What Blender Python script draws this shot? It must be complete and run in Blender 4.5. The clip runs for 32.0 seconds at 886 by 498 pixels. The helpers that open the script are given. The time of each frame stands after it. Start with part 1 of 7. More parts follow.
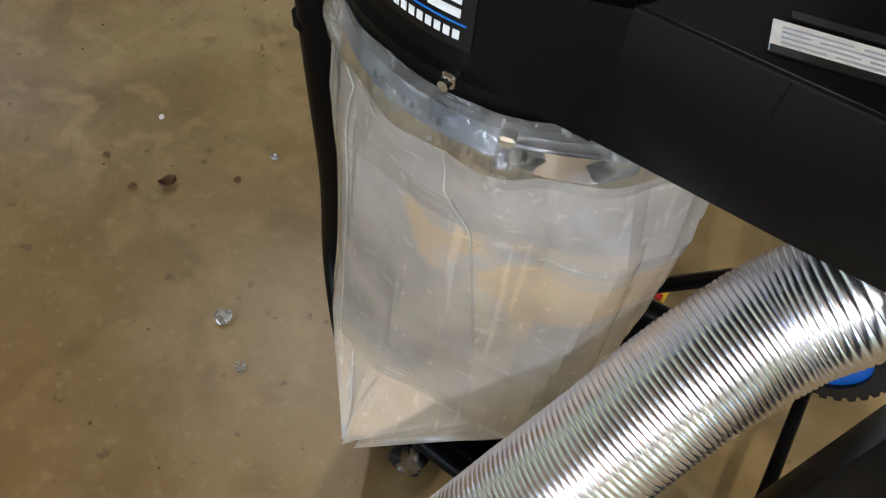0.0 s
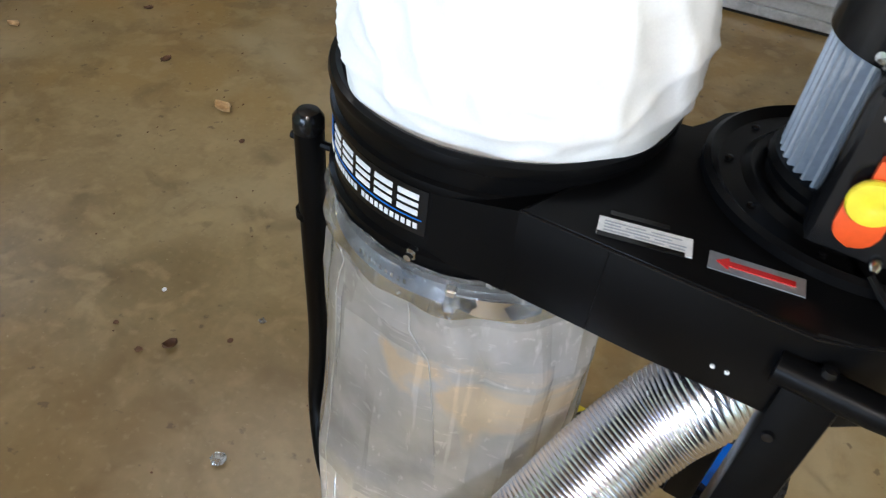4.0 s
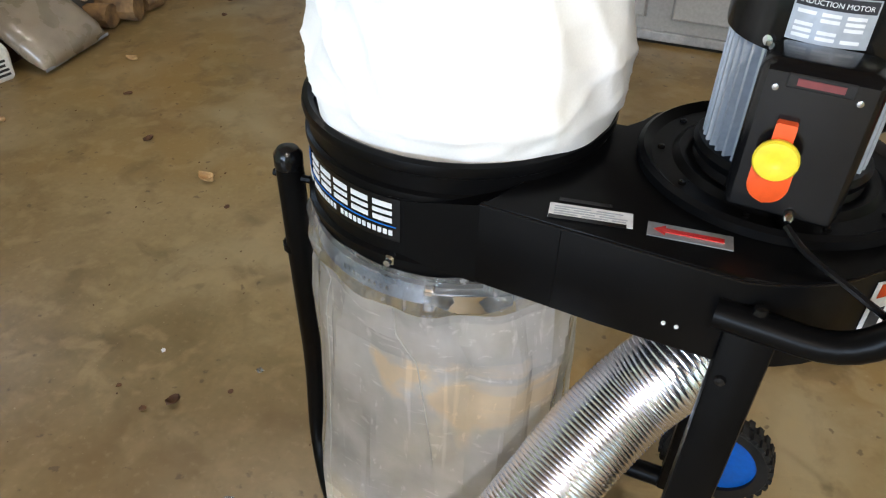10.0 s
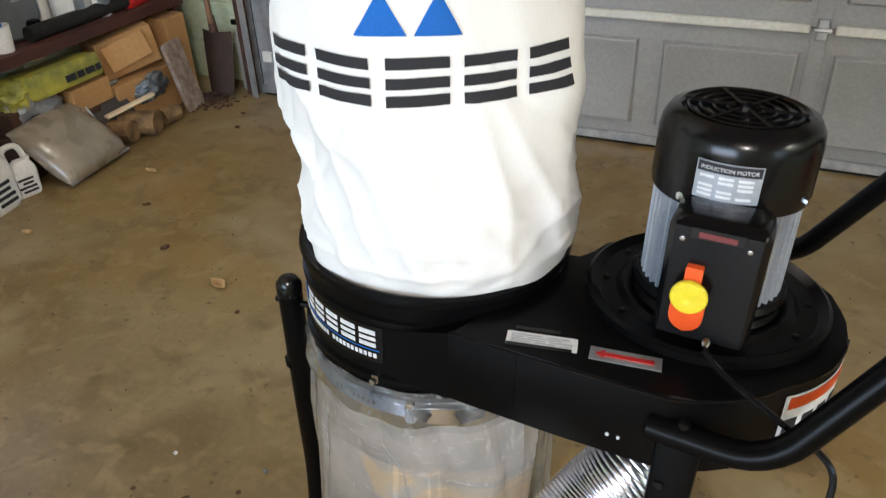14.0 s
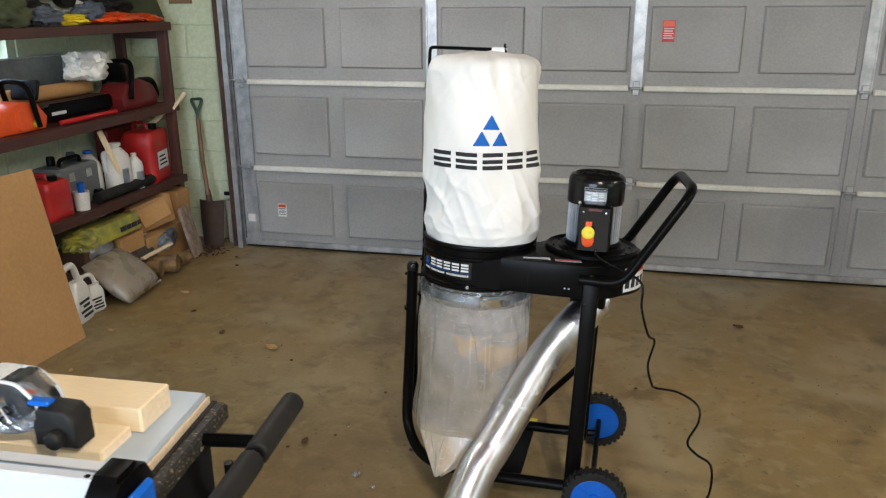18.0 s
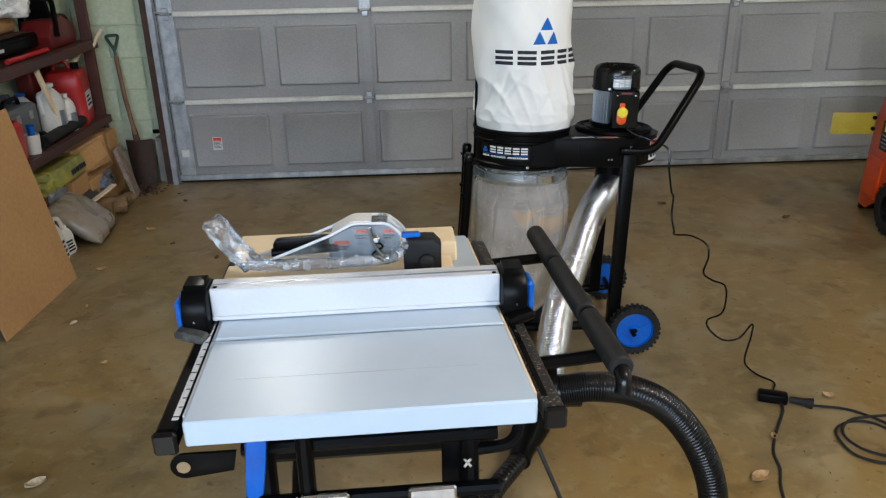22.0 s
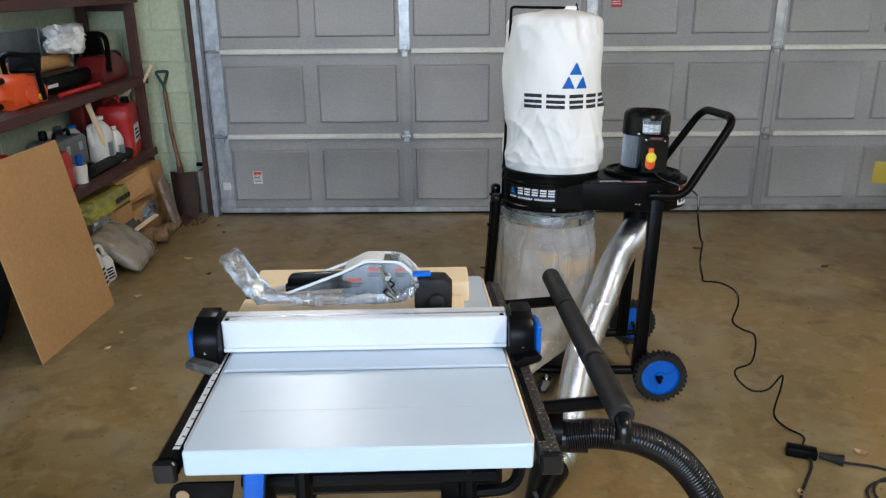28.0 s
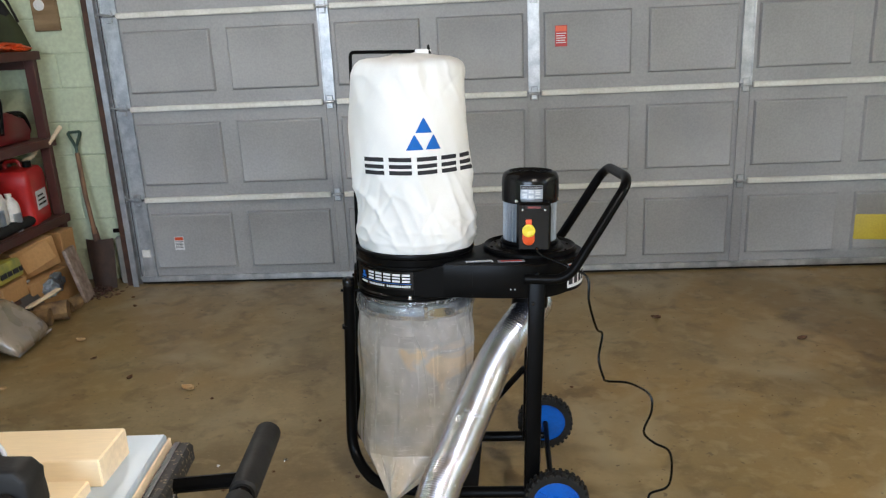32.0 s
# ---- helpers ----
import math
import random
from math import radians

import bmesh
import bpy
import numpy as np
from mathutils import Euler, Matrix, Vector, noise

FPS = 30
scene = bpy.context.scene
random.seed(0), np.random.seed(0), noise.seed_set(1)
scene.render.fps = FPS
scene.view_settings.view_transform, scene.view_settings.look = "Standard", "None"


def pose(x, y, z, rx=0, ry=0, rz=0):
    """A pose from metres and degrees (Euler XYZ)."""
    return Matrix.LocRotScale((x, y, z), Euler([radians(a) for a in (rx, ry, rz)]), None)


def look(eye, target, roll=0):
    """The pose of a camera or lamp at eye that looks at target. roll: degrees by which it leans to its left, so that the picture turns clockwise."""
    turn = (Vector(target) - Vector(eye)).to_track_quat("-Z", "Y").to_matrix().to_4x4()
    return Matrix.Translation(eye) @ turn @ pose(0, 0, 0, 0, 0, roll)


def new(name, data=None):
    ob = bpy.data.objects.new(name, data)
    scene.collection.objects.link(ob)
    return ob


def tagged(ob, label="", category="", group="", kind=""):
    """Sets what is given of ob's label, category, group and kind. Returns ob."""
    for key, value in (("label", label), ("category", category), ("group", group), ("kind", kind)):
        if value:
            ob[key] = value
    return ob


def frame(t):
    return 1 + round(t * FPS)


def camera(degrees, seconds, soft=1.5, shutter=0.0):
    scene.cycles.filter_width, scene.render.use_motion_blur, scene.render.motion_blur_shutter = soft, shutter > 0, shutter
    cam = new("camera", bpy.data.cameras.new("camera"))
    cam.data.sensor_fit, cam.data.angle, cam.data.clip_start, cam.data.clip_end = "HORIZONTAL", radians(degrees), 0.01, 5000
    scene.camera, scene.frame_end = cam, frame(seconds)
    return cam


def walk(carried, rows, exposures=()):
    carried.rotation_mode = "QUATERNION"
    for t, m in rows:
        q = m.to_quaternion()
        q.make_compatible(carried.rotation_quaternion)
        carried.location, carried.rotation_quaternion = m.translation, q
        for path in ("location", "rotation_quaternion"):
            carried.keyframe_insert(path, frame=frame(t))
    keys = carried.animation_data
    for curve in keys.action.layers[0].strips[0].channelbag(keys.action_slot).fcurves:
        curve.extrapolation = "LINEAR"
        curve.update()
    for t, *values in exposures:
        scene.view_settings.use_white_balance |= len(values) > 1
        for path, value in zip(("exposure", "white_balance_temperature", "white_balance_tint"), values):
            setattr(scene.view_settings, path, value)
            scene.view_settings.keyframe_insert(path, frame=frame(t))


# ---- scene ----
cam = camera(60.1, 32.0, soft=1.2, shutter=0.2)
PATH = [
    (0, (2.069, -2.656, 1.058), (1.548, -1.676, -0.606), 3.5),
    (0.5, (2.073, -2.663, 1.066), (1.552, -1.675, -0.593), 3.4),
    (1, (2.085, -2.663, 1.07), (1.554, -1.666, -0.58), 2.8),
    (1.5, (2.087, -2.664, 1.075), (1.55, -1.66, -0.569), 2.6),
    (2, (2.086, -2.666, 1.076), (1.544, -1.655, -0.562), 2.7),
    (2.5, (2.087, -2.668, 1.077), (1.541, -1.654, -0.557), 2.8),
    (3, (2.102, -2.687, 1.131), (1.517, -1.615, -0.453), 1.7),
    (3.5, (2.107, -2.736, 1.192), (1.468, -1.539, -0.277), 3.2),
    (4, (2.151, -2.81, 1.228), (1.537, -1.495, -0.148), 4.2),
    (4.5, (2.225, -2.89, 1.219), (1.527, -1.536, -0.078), -1.5),
    (6.5, (2.196, -2.887, 1.214), (1.553, -1.519, -0.095), -0.7),
    (7, (2.222, -2.908, 1.236), (1.576, -1.516, -0.047), -0.9),
    (7.5, (2.238, -2.925, 1.244), (1.588, -1.504, -0.004), -0.9),
    (8, (2.232, -2.923, 1.244), (1.572, -1.489, 0.016), -0.5),
    (8.5, (2.22, -2.908, 1.247), (1.561, -1.475, 0.018), -0.1),
    (9, (2.205, -2.909, 1.239), (1.567, -1.476, -0.002), 0.1),
    (9.5, (2.202, -2.901, 1.238), (1.557, -1.476, -0.008), -0.3),
    (10, (2.21, -2.898, 1.236), (1.572, -1.471, -0.012), -0.8),
    (10.5, (2.208, -2.898, 1.238), (1.591, -1.462, -0.01), -0.8),
    (11, (2.215, -2.893, 1.238), (1.596, -1.459, -0.011), -0.5),
    (11.5, (2.214, -2.9, 1.238), (1.601, -1.46, -0.007), 0.1),
    (12, (2.206, -2.904, 1.234), (1.595, -1.461, -0.009), 1.1),
    (12.5, (2.208, -2.901, 1.24), (1.604, -1.456, -0.003), 0.6),
    (13, (2.227, -2.895, 1.252), (1.63, -1.444, 0.012), -0.5),
    (13.5, (2.251, -2.905, 1.289), (1.625, -1.436, 0.084), -1.3),
    (14, (2.282, -2.952, 1.351), (1.569, -1.418, 0.284), -2.4),
    (14.5, (2.299, -3.013, 1.426), (1.528, -1.435, 0.47), -2.3),
    (16.5, (2.471, -3.683, 1.535), (1.921, -1.872, 0.889), -1.5),
    (17, (2.471, -3.926, 1.514), (1.957, -2.134, 0.79), -0.7),
    (17.5, (2.458, -4.179, 1.533), (1.824, -2.419, 0.824), -3.0),
    (18, (2.299, -4.441, 1.523), (1.881, -2.583, 0.912), -0.3),
    (18.5, (2.209, -4.656, 1.53), (1.768, -2.793, 0.951), -2.2),
    (19, (2.015, -4.786, 1.522), (1.827, -2.871, 0.975), -0.9),
    (19.5, (1.889, -4.842, 1.519), (1.877, -2.902, 1.035), -3.1),
    (20, (1.754, -4.87, 1.491), (1.749, -2.957, 0.91), -4.8),
    (20.5, (1.611, -4.899, 1.479), (1.599, -3.002, 0.846), -4.9),
    (21, (1.593, -4.935, 1.488), (1.475, -3.068, 0.78), -5.2),
    (21.5, (1.521, -4.941, 1.485), (1.479, -3.08, 0.754), -3.1),
    (22, (1.492, -4.938, 1.485), (1.567, -3.089, 0.726), -1.2),
    (22.5, (1.506, -4.948, 1.507), (1.628, -3.105, 0.74), -0.3),
    (23, (1.527, -4.958, 1.532), (1.629, -3.091, 0.822), 0.3),
    (23.5, (1.553, -4.975, 1.559), (1.657, -3.074, 0.948), -1.4),
    (24, (1.545, -4.998, 1.598), (1.664, -3.069, 1.08), 1.6),
    (24.5, (1.549, -5.032, 1.686), (1.647, -3.063, 1.35), 0.0),
    (26.5, (1.585, -5.042, 1.671), (1.676, -3.063, 1.394), -1.6),
    (27, (1.587, -5.003, 1.597), (1.671, -3.059, 1.135), -1.5),
    (27.5, (1.569, -4.973, 1.543), (1.613, -3.056, 0.973), -1.4),
    (28, (1.551, -4.952, 1.495), (1.519, -3.067, 0.829), -0.6),
    (28.5, (1.566, -4.934, 1.481), (1.558, -3.076, 0.74), -1.6),
    (29, (1.773, -4.868, 1.484), (1.883, -3.014, 0.742), -4.4),
    (29.5, (1.941, -4.716, 1.495), (2.058, -2.879, 0.714), -3.9),
    (30, (2.015, -4.505, 1.509), (2.167, -2.663, 0.747), 0.5),
    (30.5, (2.135, -4.333, 1.466), (2.092, -2.467, 0.747), 0.9),
    (31, (2.11, -4.33, 1.46), (1.993, -2.448, 0.794), 2.5),
    (31.5, (2.07, -4.391, 1.46), (2.028, -2.478, 0.878), 3.8),
    (32, (2.137, -4.395, 1.465), (2.01, -2.48, 0.902), -2.7),
]
walk(cam, [(t, look(eye, target, roll)) for t, eye, target, roll in PATH], [(0.0, 0.66, 5560, 10), (1.0, 0.67, 5500, 10), (2.0, 0.68, 5200, 10), (3.0, 0.70, 5150, 10), (4.0, 0.77, 5250, 10), (8.0, 0.76, 5200, 10), (9.0, 0.78, 5230, 10), (10.0, 0.8, 5500, 10), (12.0, 0.77, 5640, 10), (13.0, 0.75, 5620, 10), (14.5, 0.52, 5570, 10), (17.0, 0.17, 5610, 10), (18.0, 0.41, 5720, 10), (19.0, 0.42, 5820, 10), (20.0, 0.34, 5720, 10), (21.5, 0.08, 5500, 10), (24.0, 0.06, 5730, 10), (24.5, 0.01, 5850, 10), (26.5, -0.04, 5850, 10), (27.0, 0.13, 5600, 10), (28.0, 0.21, 5370, 10), (29.0, 0.18, 5380, 10), (30.0, 0.36, 5420, 10), (31.0, 0.40, 5400, 10), (32.0, 0.44, 5500, 10)])

# ---- world, sun, large lights ----
world = bpy.data.worlds.new("sky")
world.use_nodes = True
scene.world = world
wn = world.node_tree
sky = wn.nodes.new("ShaderNodeTexSky")
sky.sky_type, sky.sun_disc = "NISHITA", False
sky.sun_elevation, sky.sun_rotation = radians(32), radians(200)
wn.links.new(sky.outputs[0], wn.nodes["Background"].inputs[0])
wn.nodes["Background"].inputs[1].default_value = 0.10


def area_lamp(name, eye, target, sx, sy, power, colour):
    data = bpy.data.lights.new(name, "AREA")
    data.shape, data.size, data.size_y, data.energy, data.color = "RECTANGLE", sx, sy, power, colour
    ob = new(name, data)
    ob.matrix_basis = look(eye, target)
    return ob


sun_data = bpy.data.lights.new("sun", "SUN")
sun_data.energy, sun_data.angle, sun_data.color = 3.0, radians(0.6), (1.0, 0.94, 0.85)
sun = new("sun", sun_data)
sun.matrix_basis = look((0, -10, 8), (1.5, 0, 0))

# daylight from an assumed, unseen opening behind, and from the two sides
area_lamp("assumed_opening_daylight", (0.95, -7.12, 1.68), (1.2, -2.0, 0.2), 3.0, 1.2, 100.0, (0.80, 0.90, 1.0))
# weak fill from the east, where no window is known; then the west window
area_lamp("window_daylight", (5.72, -4.2, 1.5), (2.0, -2.6, 0.6), 1.2, 0.9, 5.0, (0.84, 0.92, 1.0))
area_lamp("window_daylight", (-0.785, -1.32, 1.50), (2.0, -1.4, 0.5), 0.70, 0.56, 5.0, (0.75, 0.88, 1.0))

# warm bulbs under the joists; the last is assumed, added for the saw
for bulb_place, bulb_power in (((0.83, -1.60, 2.29), 34.0), ((5.30, -2.75, 2.29), 58.0), ((2.90, -4.55, 2.29), 112.0)):
    data = bpy.data.lights.new("bulb_light", "POINT")
    data.energy, data.shadow_soft_size, data.color = bulb_power, 0.03, (1.0, 0.86, 0.68)
    new("bulb_light", data).location = bulb_place

# ---- small mesh kit ----


def thing(name, label, category, place=(0, 0, 0), turn=0.0, group="", kind=""):
    ob = new(name)
    ob.empty_display_size = 0.1
    ob.matrix_basis = pose(*place, 0, 0, turn)
    return tagged(ob, label, category, group, kind)


def link_mesh(name, bm, material, sharp=35.0):
    me = bpy.data.meshes.new(name)
    bmesh.ops.recalc_face_normals(bm, faces=bm.faces[:])
    bm.to_mesh(me)
    bm.free()
    for p in me.polygons:
        p.use_smooth = True
    me.set_sharp_from_angle(angle=radians(sharp))
    for mm in material if isinstance(material, (list, tuple)) else (material,):
        me.materials.append(mm)
    return me


def part(name, bm, material, parent=None, label="", local=False, sharp=35.0):
    """One mesh under a thing or a part. The mesh is in world places unless local, when it is in its thing's own."""
    ob = new(name, link_mesh(name, bm, material, sharp))
    if parent is not None:
        ob.parent = parent
        if parent.type == "EMPTY" and not local:
            ob.matrix_parent_inverse = parent.matrix_basis.inverted()
    if label:
        ob["label"] = label
    return ob


def solid(name, bm, material, label, category, group="", kind="", sharp=35.0):
    return tagged(part(name, bm, material, None, "", False, sharp), label, category, group, kind)


def box(bm, c, s, bevel=0.0, turn=(0, 0, 0), seg=1):
    m = pose(*c, *turn) @ Matrix.Diagonal((*s, 1))
    got = bmesh.ops.create_cube(bm, size=1.0, matrix=m)
    if bevel:
        edges = list({e for v in got["verts"] for e in v.link_edges})
        bmesh.ops.bevel(bm, geom=edges, offset=bevel, segments=seg, affect="EDGES", profile=0.5)
    return bm


def B(c, s, bevel=0.0, turn=(0, 0, 0), seg=1):
    return box(bmesh.new(), c, s, bevel, turn, seg)


def span(x0, x1, y0, y1, z0, z1, bevel=0.0, bm=None):
    return box(bm or bmesh.new(), ((x0 + x1) / 2, (y0 + y1) / 2, (z0 + z1) / 2), (x1 - x0, y1 - y0, z1 - z0), bevel)


def grid_skin(bm, rings, closed=True, cap0=True, cap1=True):
    """Joins rings of places, each of the same count, into a skin."""
    vs = [[bm.verts.new(p) for p in ring] for ring in rings]
    n = len(vs[0])
    for a, b in zip(vs, vs[1:]):
        for i in range(n if closed else n - 1):
            j = (i + 1) % n
            bm.faces.new((a[i], a[j], b[j], b[i]))
    if closed and cap0:
        bm.faces.new(vs[0][::-1])
    if closed and cap1:
        bm.faces.new(vs[-1])
    return bm


def tube(bm, pts, r, seg=10, cap=True, flat=1.0):
    """A round bar along places; r is one radius or one for each place."""
    pts = [Vector(p) for p in pts]
    rs = list(r) if isinstance(r, (list, tuple)) else [r] * len(pts)
    t0 = (pts[1] - pts[0]).normalized()
    up = Vector((0, 0, 1)) if abs(t0.z) < 0.9 else Vector((1, 0, 0))
    n = (up - t0 * up.dot(t0)).normalized()
    rings = []
    for i, p in enumerate(pts):
        t = (pts[min(i + 1, len(pts) - 1)] - pts[max(i - 1, 0)]).normalized()
        n = (n - t * n.dot(t)).normalized()
        b = t.cross(n)
        rings.append([p + rs[i] * (n * math.cos(a) + b * math.sin(a) * flat) for a in (math.tau * k / seg for k in range(seg))])
    return grid_skin(bm, rings, True, cap, cap)


def T(pts, r, seg=10, flat=1.0):
    return tube(bmesh.new(), pts, r, seg, True, flat)


def smooth_path(pts, n=8):
    """Catmull-Rom through places."""
    p = [Vector(q) for q in pts]
    p = [2 * p[0] - p[1]] + p + [2 * p[-1] - p[-2]]
    out = []
    for a, b, c, d in zip(p, p[1:], p[2:], p[3:]):
        for k in range(n):
            t = k / n
            out.append(0.5 * (2 * b + (c - a) * t + (2 * a - 5 * b + 4 * c - d) * t * t + (3 * b - a - 3 * c + d) * t ** 3))
    return out + [p[-2]]


def round_corners(pts, r=0.03, n=5):
    """A path of straight runs with rounded bends."""
    p = [Vector(q) for q in pts]
    out = [p[0]]
    for a, b, c in zip(p, p[1:], p[2:]):
        d1, d2 = (a - b), (c - b)
        k = min(r, d1.length * 0.48, d2.length * 0.48)
        s, e = b + d1.normalized() * k, b + d2.normalized() * k
        out += [s * (1 - t) ** 2 + 2 * b * t * (1 - t) + e * t * t for t in (i / n for i in range(n + 1))]
    return out + [p[-1]]


def lathe(bm, profile, seg=32, m=None, cap=True):
    """Turns (radius, height) pairs about z, or about m's z."""
    m = m or Matrix()
    rings = [[m @ Vector((max(r, 1e-4) * math.cos(a), max(r, 1e-4) * math.sin(a), z)) for a in (math.tau * k / seg for k in range(seg))] for r, z in profile]
    return grid_skin(bm, rings, True, cap, cap)


def L(profile, seg=32, m=None):
    return lathe(bmesh.new(), profile, seg, m)


def prism(bm, poly, z0, z1, m=None, bevel=0.0):
    """A flat outline raised from z0 to z1."""
    m = m or Matrix()
    lo = [bm.verts.new(m @ Vector((x, y, z0))) for x, y in poly]
    hi = [bm.verts.new(m @ Vector((x, y, z1))) for x, y in poly]
    n = len(poly)
    fs = [bm.faces.new(lo[::-1]), bm.faces.new(hi)]
    fs += [bm.faces.new((lo[i], lo[(i + 1) % n], hi[(i + 1) % n], hi[i])) for i in range(n)]
    if bevel:
        rim = [e for f in fs[:2] for e in f.edges]
        bmesh.ops.bevel(bm, geom=rim, offset=bevel, segments=2, affect="EDGES", profile=0.5)
    return bm


def P(poly, z0, z1, m=None, bevel=0.0):
    return prism(bmesh.new(), poly, z0, z1, m, bevel)


def facing(c, normal=(0, -1, 0), up=(0, 0, 1)):
    """A frame whose z looks along the normal, x to the right as seen from there, and y up."""
    z = Vector(normal).normalized()
    x = Vector(up).cross(z).normalized()
    y = z.cross(x)
    return Matrix.Translation(c) @ Matrix((x, y, z)).transposed().to_4x4()


def rounded(w, h, r, n=4):
    out = []
    for cx, cy, a0 in ((w / 2 - r, h / 2 - r, 0), (r - w / 2, h / 2 - r, 90), (r - w / 2, r - h / 2, 180), (w / 2 - r, r - h / 2, 270)):
        out += [(cx + r * math.cos(radians(a0 + 90 * k / n)), cy + r * math.sin(radians(a0 + 90 * k / n))) for k in range(n + 1)]
    return out


def bent_patch(bm, c, radius, a0, a1, z0, z1, n=12, thick=0.001):
    """A thin curved plate on an upright drum, from angle a0 to a1 in degrees."""
    rings = []
    for k in range(n + 1):
        a = radians(a0 + (a1 - a0) * k / n)
        u = Vector((math.cos(a), math.sin(a), 0))
        b = Vector((c[0], c[1], 0))
        rings.append([b + u * radius + Vector((0, 0, z0)), b + u * (radius + thick) + Vector((0, 0, z0)), b + u * (radius + thick) + Vector((0, 0, z1)), b + u * radius + Vector((0, 0, z1))])
    return grid_skin(bm, rings)


# ---- materials ----


def mat(name, c1, c2=None, rough=0.5, metal=0.0, scale=6.0, fine=120.0, bump=0.05, depth=0.002, rough_var=0.1, spec=0.5, coat=0.0, stretch=(1, 1, 1), sharp=(0.35, 0.65), rand=0.0, sheen=0.0, grain=0.35):
    m = bpy.data.materials.new(name)
    m.use_nodes = True
    nt = m.node_tree
    N, Lk = nt.nodes, nt.links
    bs = N["Principled BSDF"]
    c2 = c2 or tuple(v * 0.8 for v in c1)
    tc, mp = N.new("ShaderNodeTexCoord"), N.new("ShaderNodeMapping")
    mp.inputs["Scale"].default_value = stretch
    Lk.new(tc.outputs["Object"], mp.inputs[0])
    big, small = N.new("ShaderNodeTexNoise"), N.new("ShaderNodeTexNoise")
    for nd, s, d in ((big, scale, 5.0), (small, fine, 3.0)):
        nd.inputs["Scale"].default_value, nd.inputs["Detail"].default_value = s, d
        Lk.new(mp.outputs[0], nd.inputs["Vector"])
    ramp = N.new("ShaderNodeValToRGB")
    ramp.color_ramp.elements[0].position, ramp.color_ramp.elements[1].position = sharp
    ramp.color_ramp.elements[0].color, ramp.color_ramp.elements[1].color = (*c2, 1), (*c1, 1)
    Lk.new(big.outputs[0], ramp.inputs[0])
    mix = N.new("ShaderNodeMix")
    mix.data_type, mix.blend_type = "RGBA", "MULTIPLY"
    mix.inputs[0].default_value = grain
    Lk.new(ramp.outputs[0], mix.inputs[6])
    fr = N.new("ShaderNodeMapRange")
    fr.inputs[1].default_value, fr.inputs[2].default_value, fr.inputs[3].default_value, fr.inputs[4].default_value = 0.3, 0.7, 0.7, 1.15
    Lk.new(small.outputs[0], fr.inputs[0])
    Lk.new(fr.outputs[0], mix.inputs[7])
    last = mix.outputs[2]
    if rand:
        oi, hs = N.new("ShaderNodeObjectInfo"), N.new("ShaderNodeHueSaturation")
        mr = N.new("ShaderNodeMapRange")
        mr.inputs[3].default_value, mr.inputs[4].default_value = 1 - rand, 1 + rand
        Lk.new(oi.outputs["Random"], mr.inputs[0])
        Lk.new(mr.outputs[0], hs.inputs["Value"])
        Lk.new(last, hs.inputs["Color"])
        last = hs.outputs[0]
    Lk.new(last, bs.inputs["Base Color"])
    rr = N.new("ShaderNodeMapRange")
    rr.inputs[3].default_value, rr.inputs[4].default_value = max(0.02, rough - rough_var), min(1.0, rough + rough_var)
    Lk.new(big.outputs[0], rr.inputs[0])
    Lk.new(rr.outputs[0], bs.inputs["Roughness"])
    bs.inputs["Metallic"].default_value, bs.inputs["Specular IOR Level"].default_value = metal, spec
    bs.inputs["Coat Weight"].default_value, bs.inputs["Sheen Weight"].default_value = coat, sheen
    if bump:
        bp = N.new("ShaderNodeBump")
        bp.inputs["Strength"].default_value, bp.inputs["Distance"].default_value = bump, depth
        Lk.new(small.outputs[0], bp.inputs["Height"])
        Lk.new(bp.outputs[0], bs.inputs["Normal"])
    return m


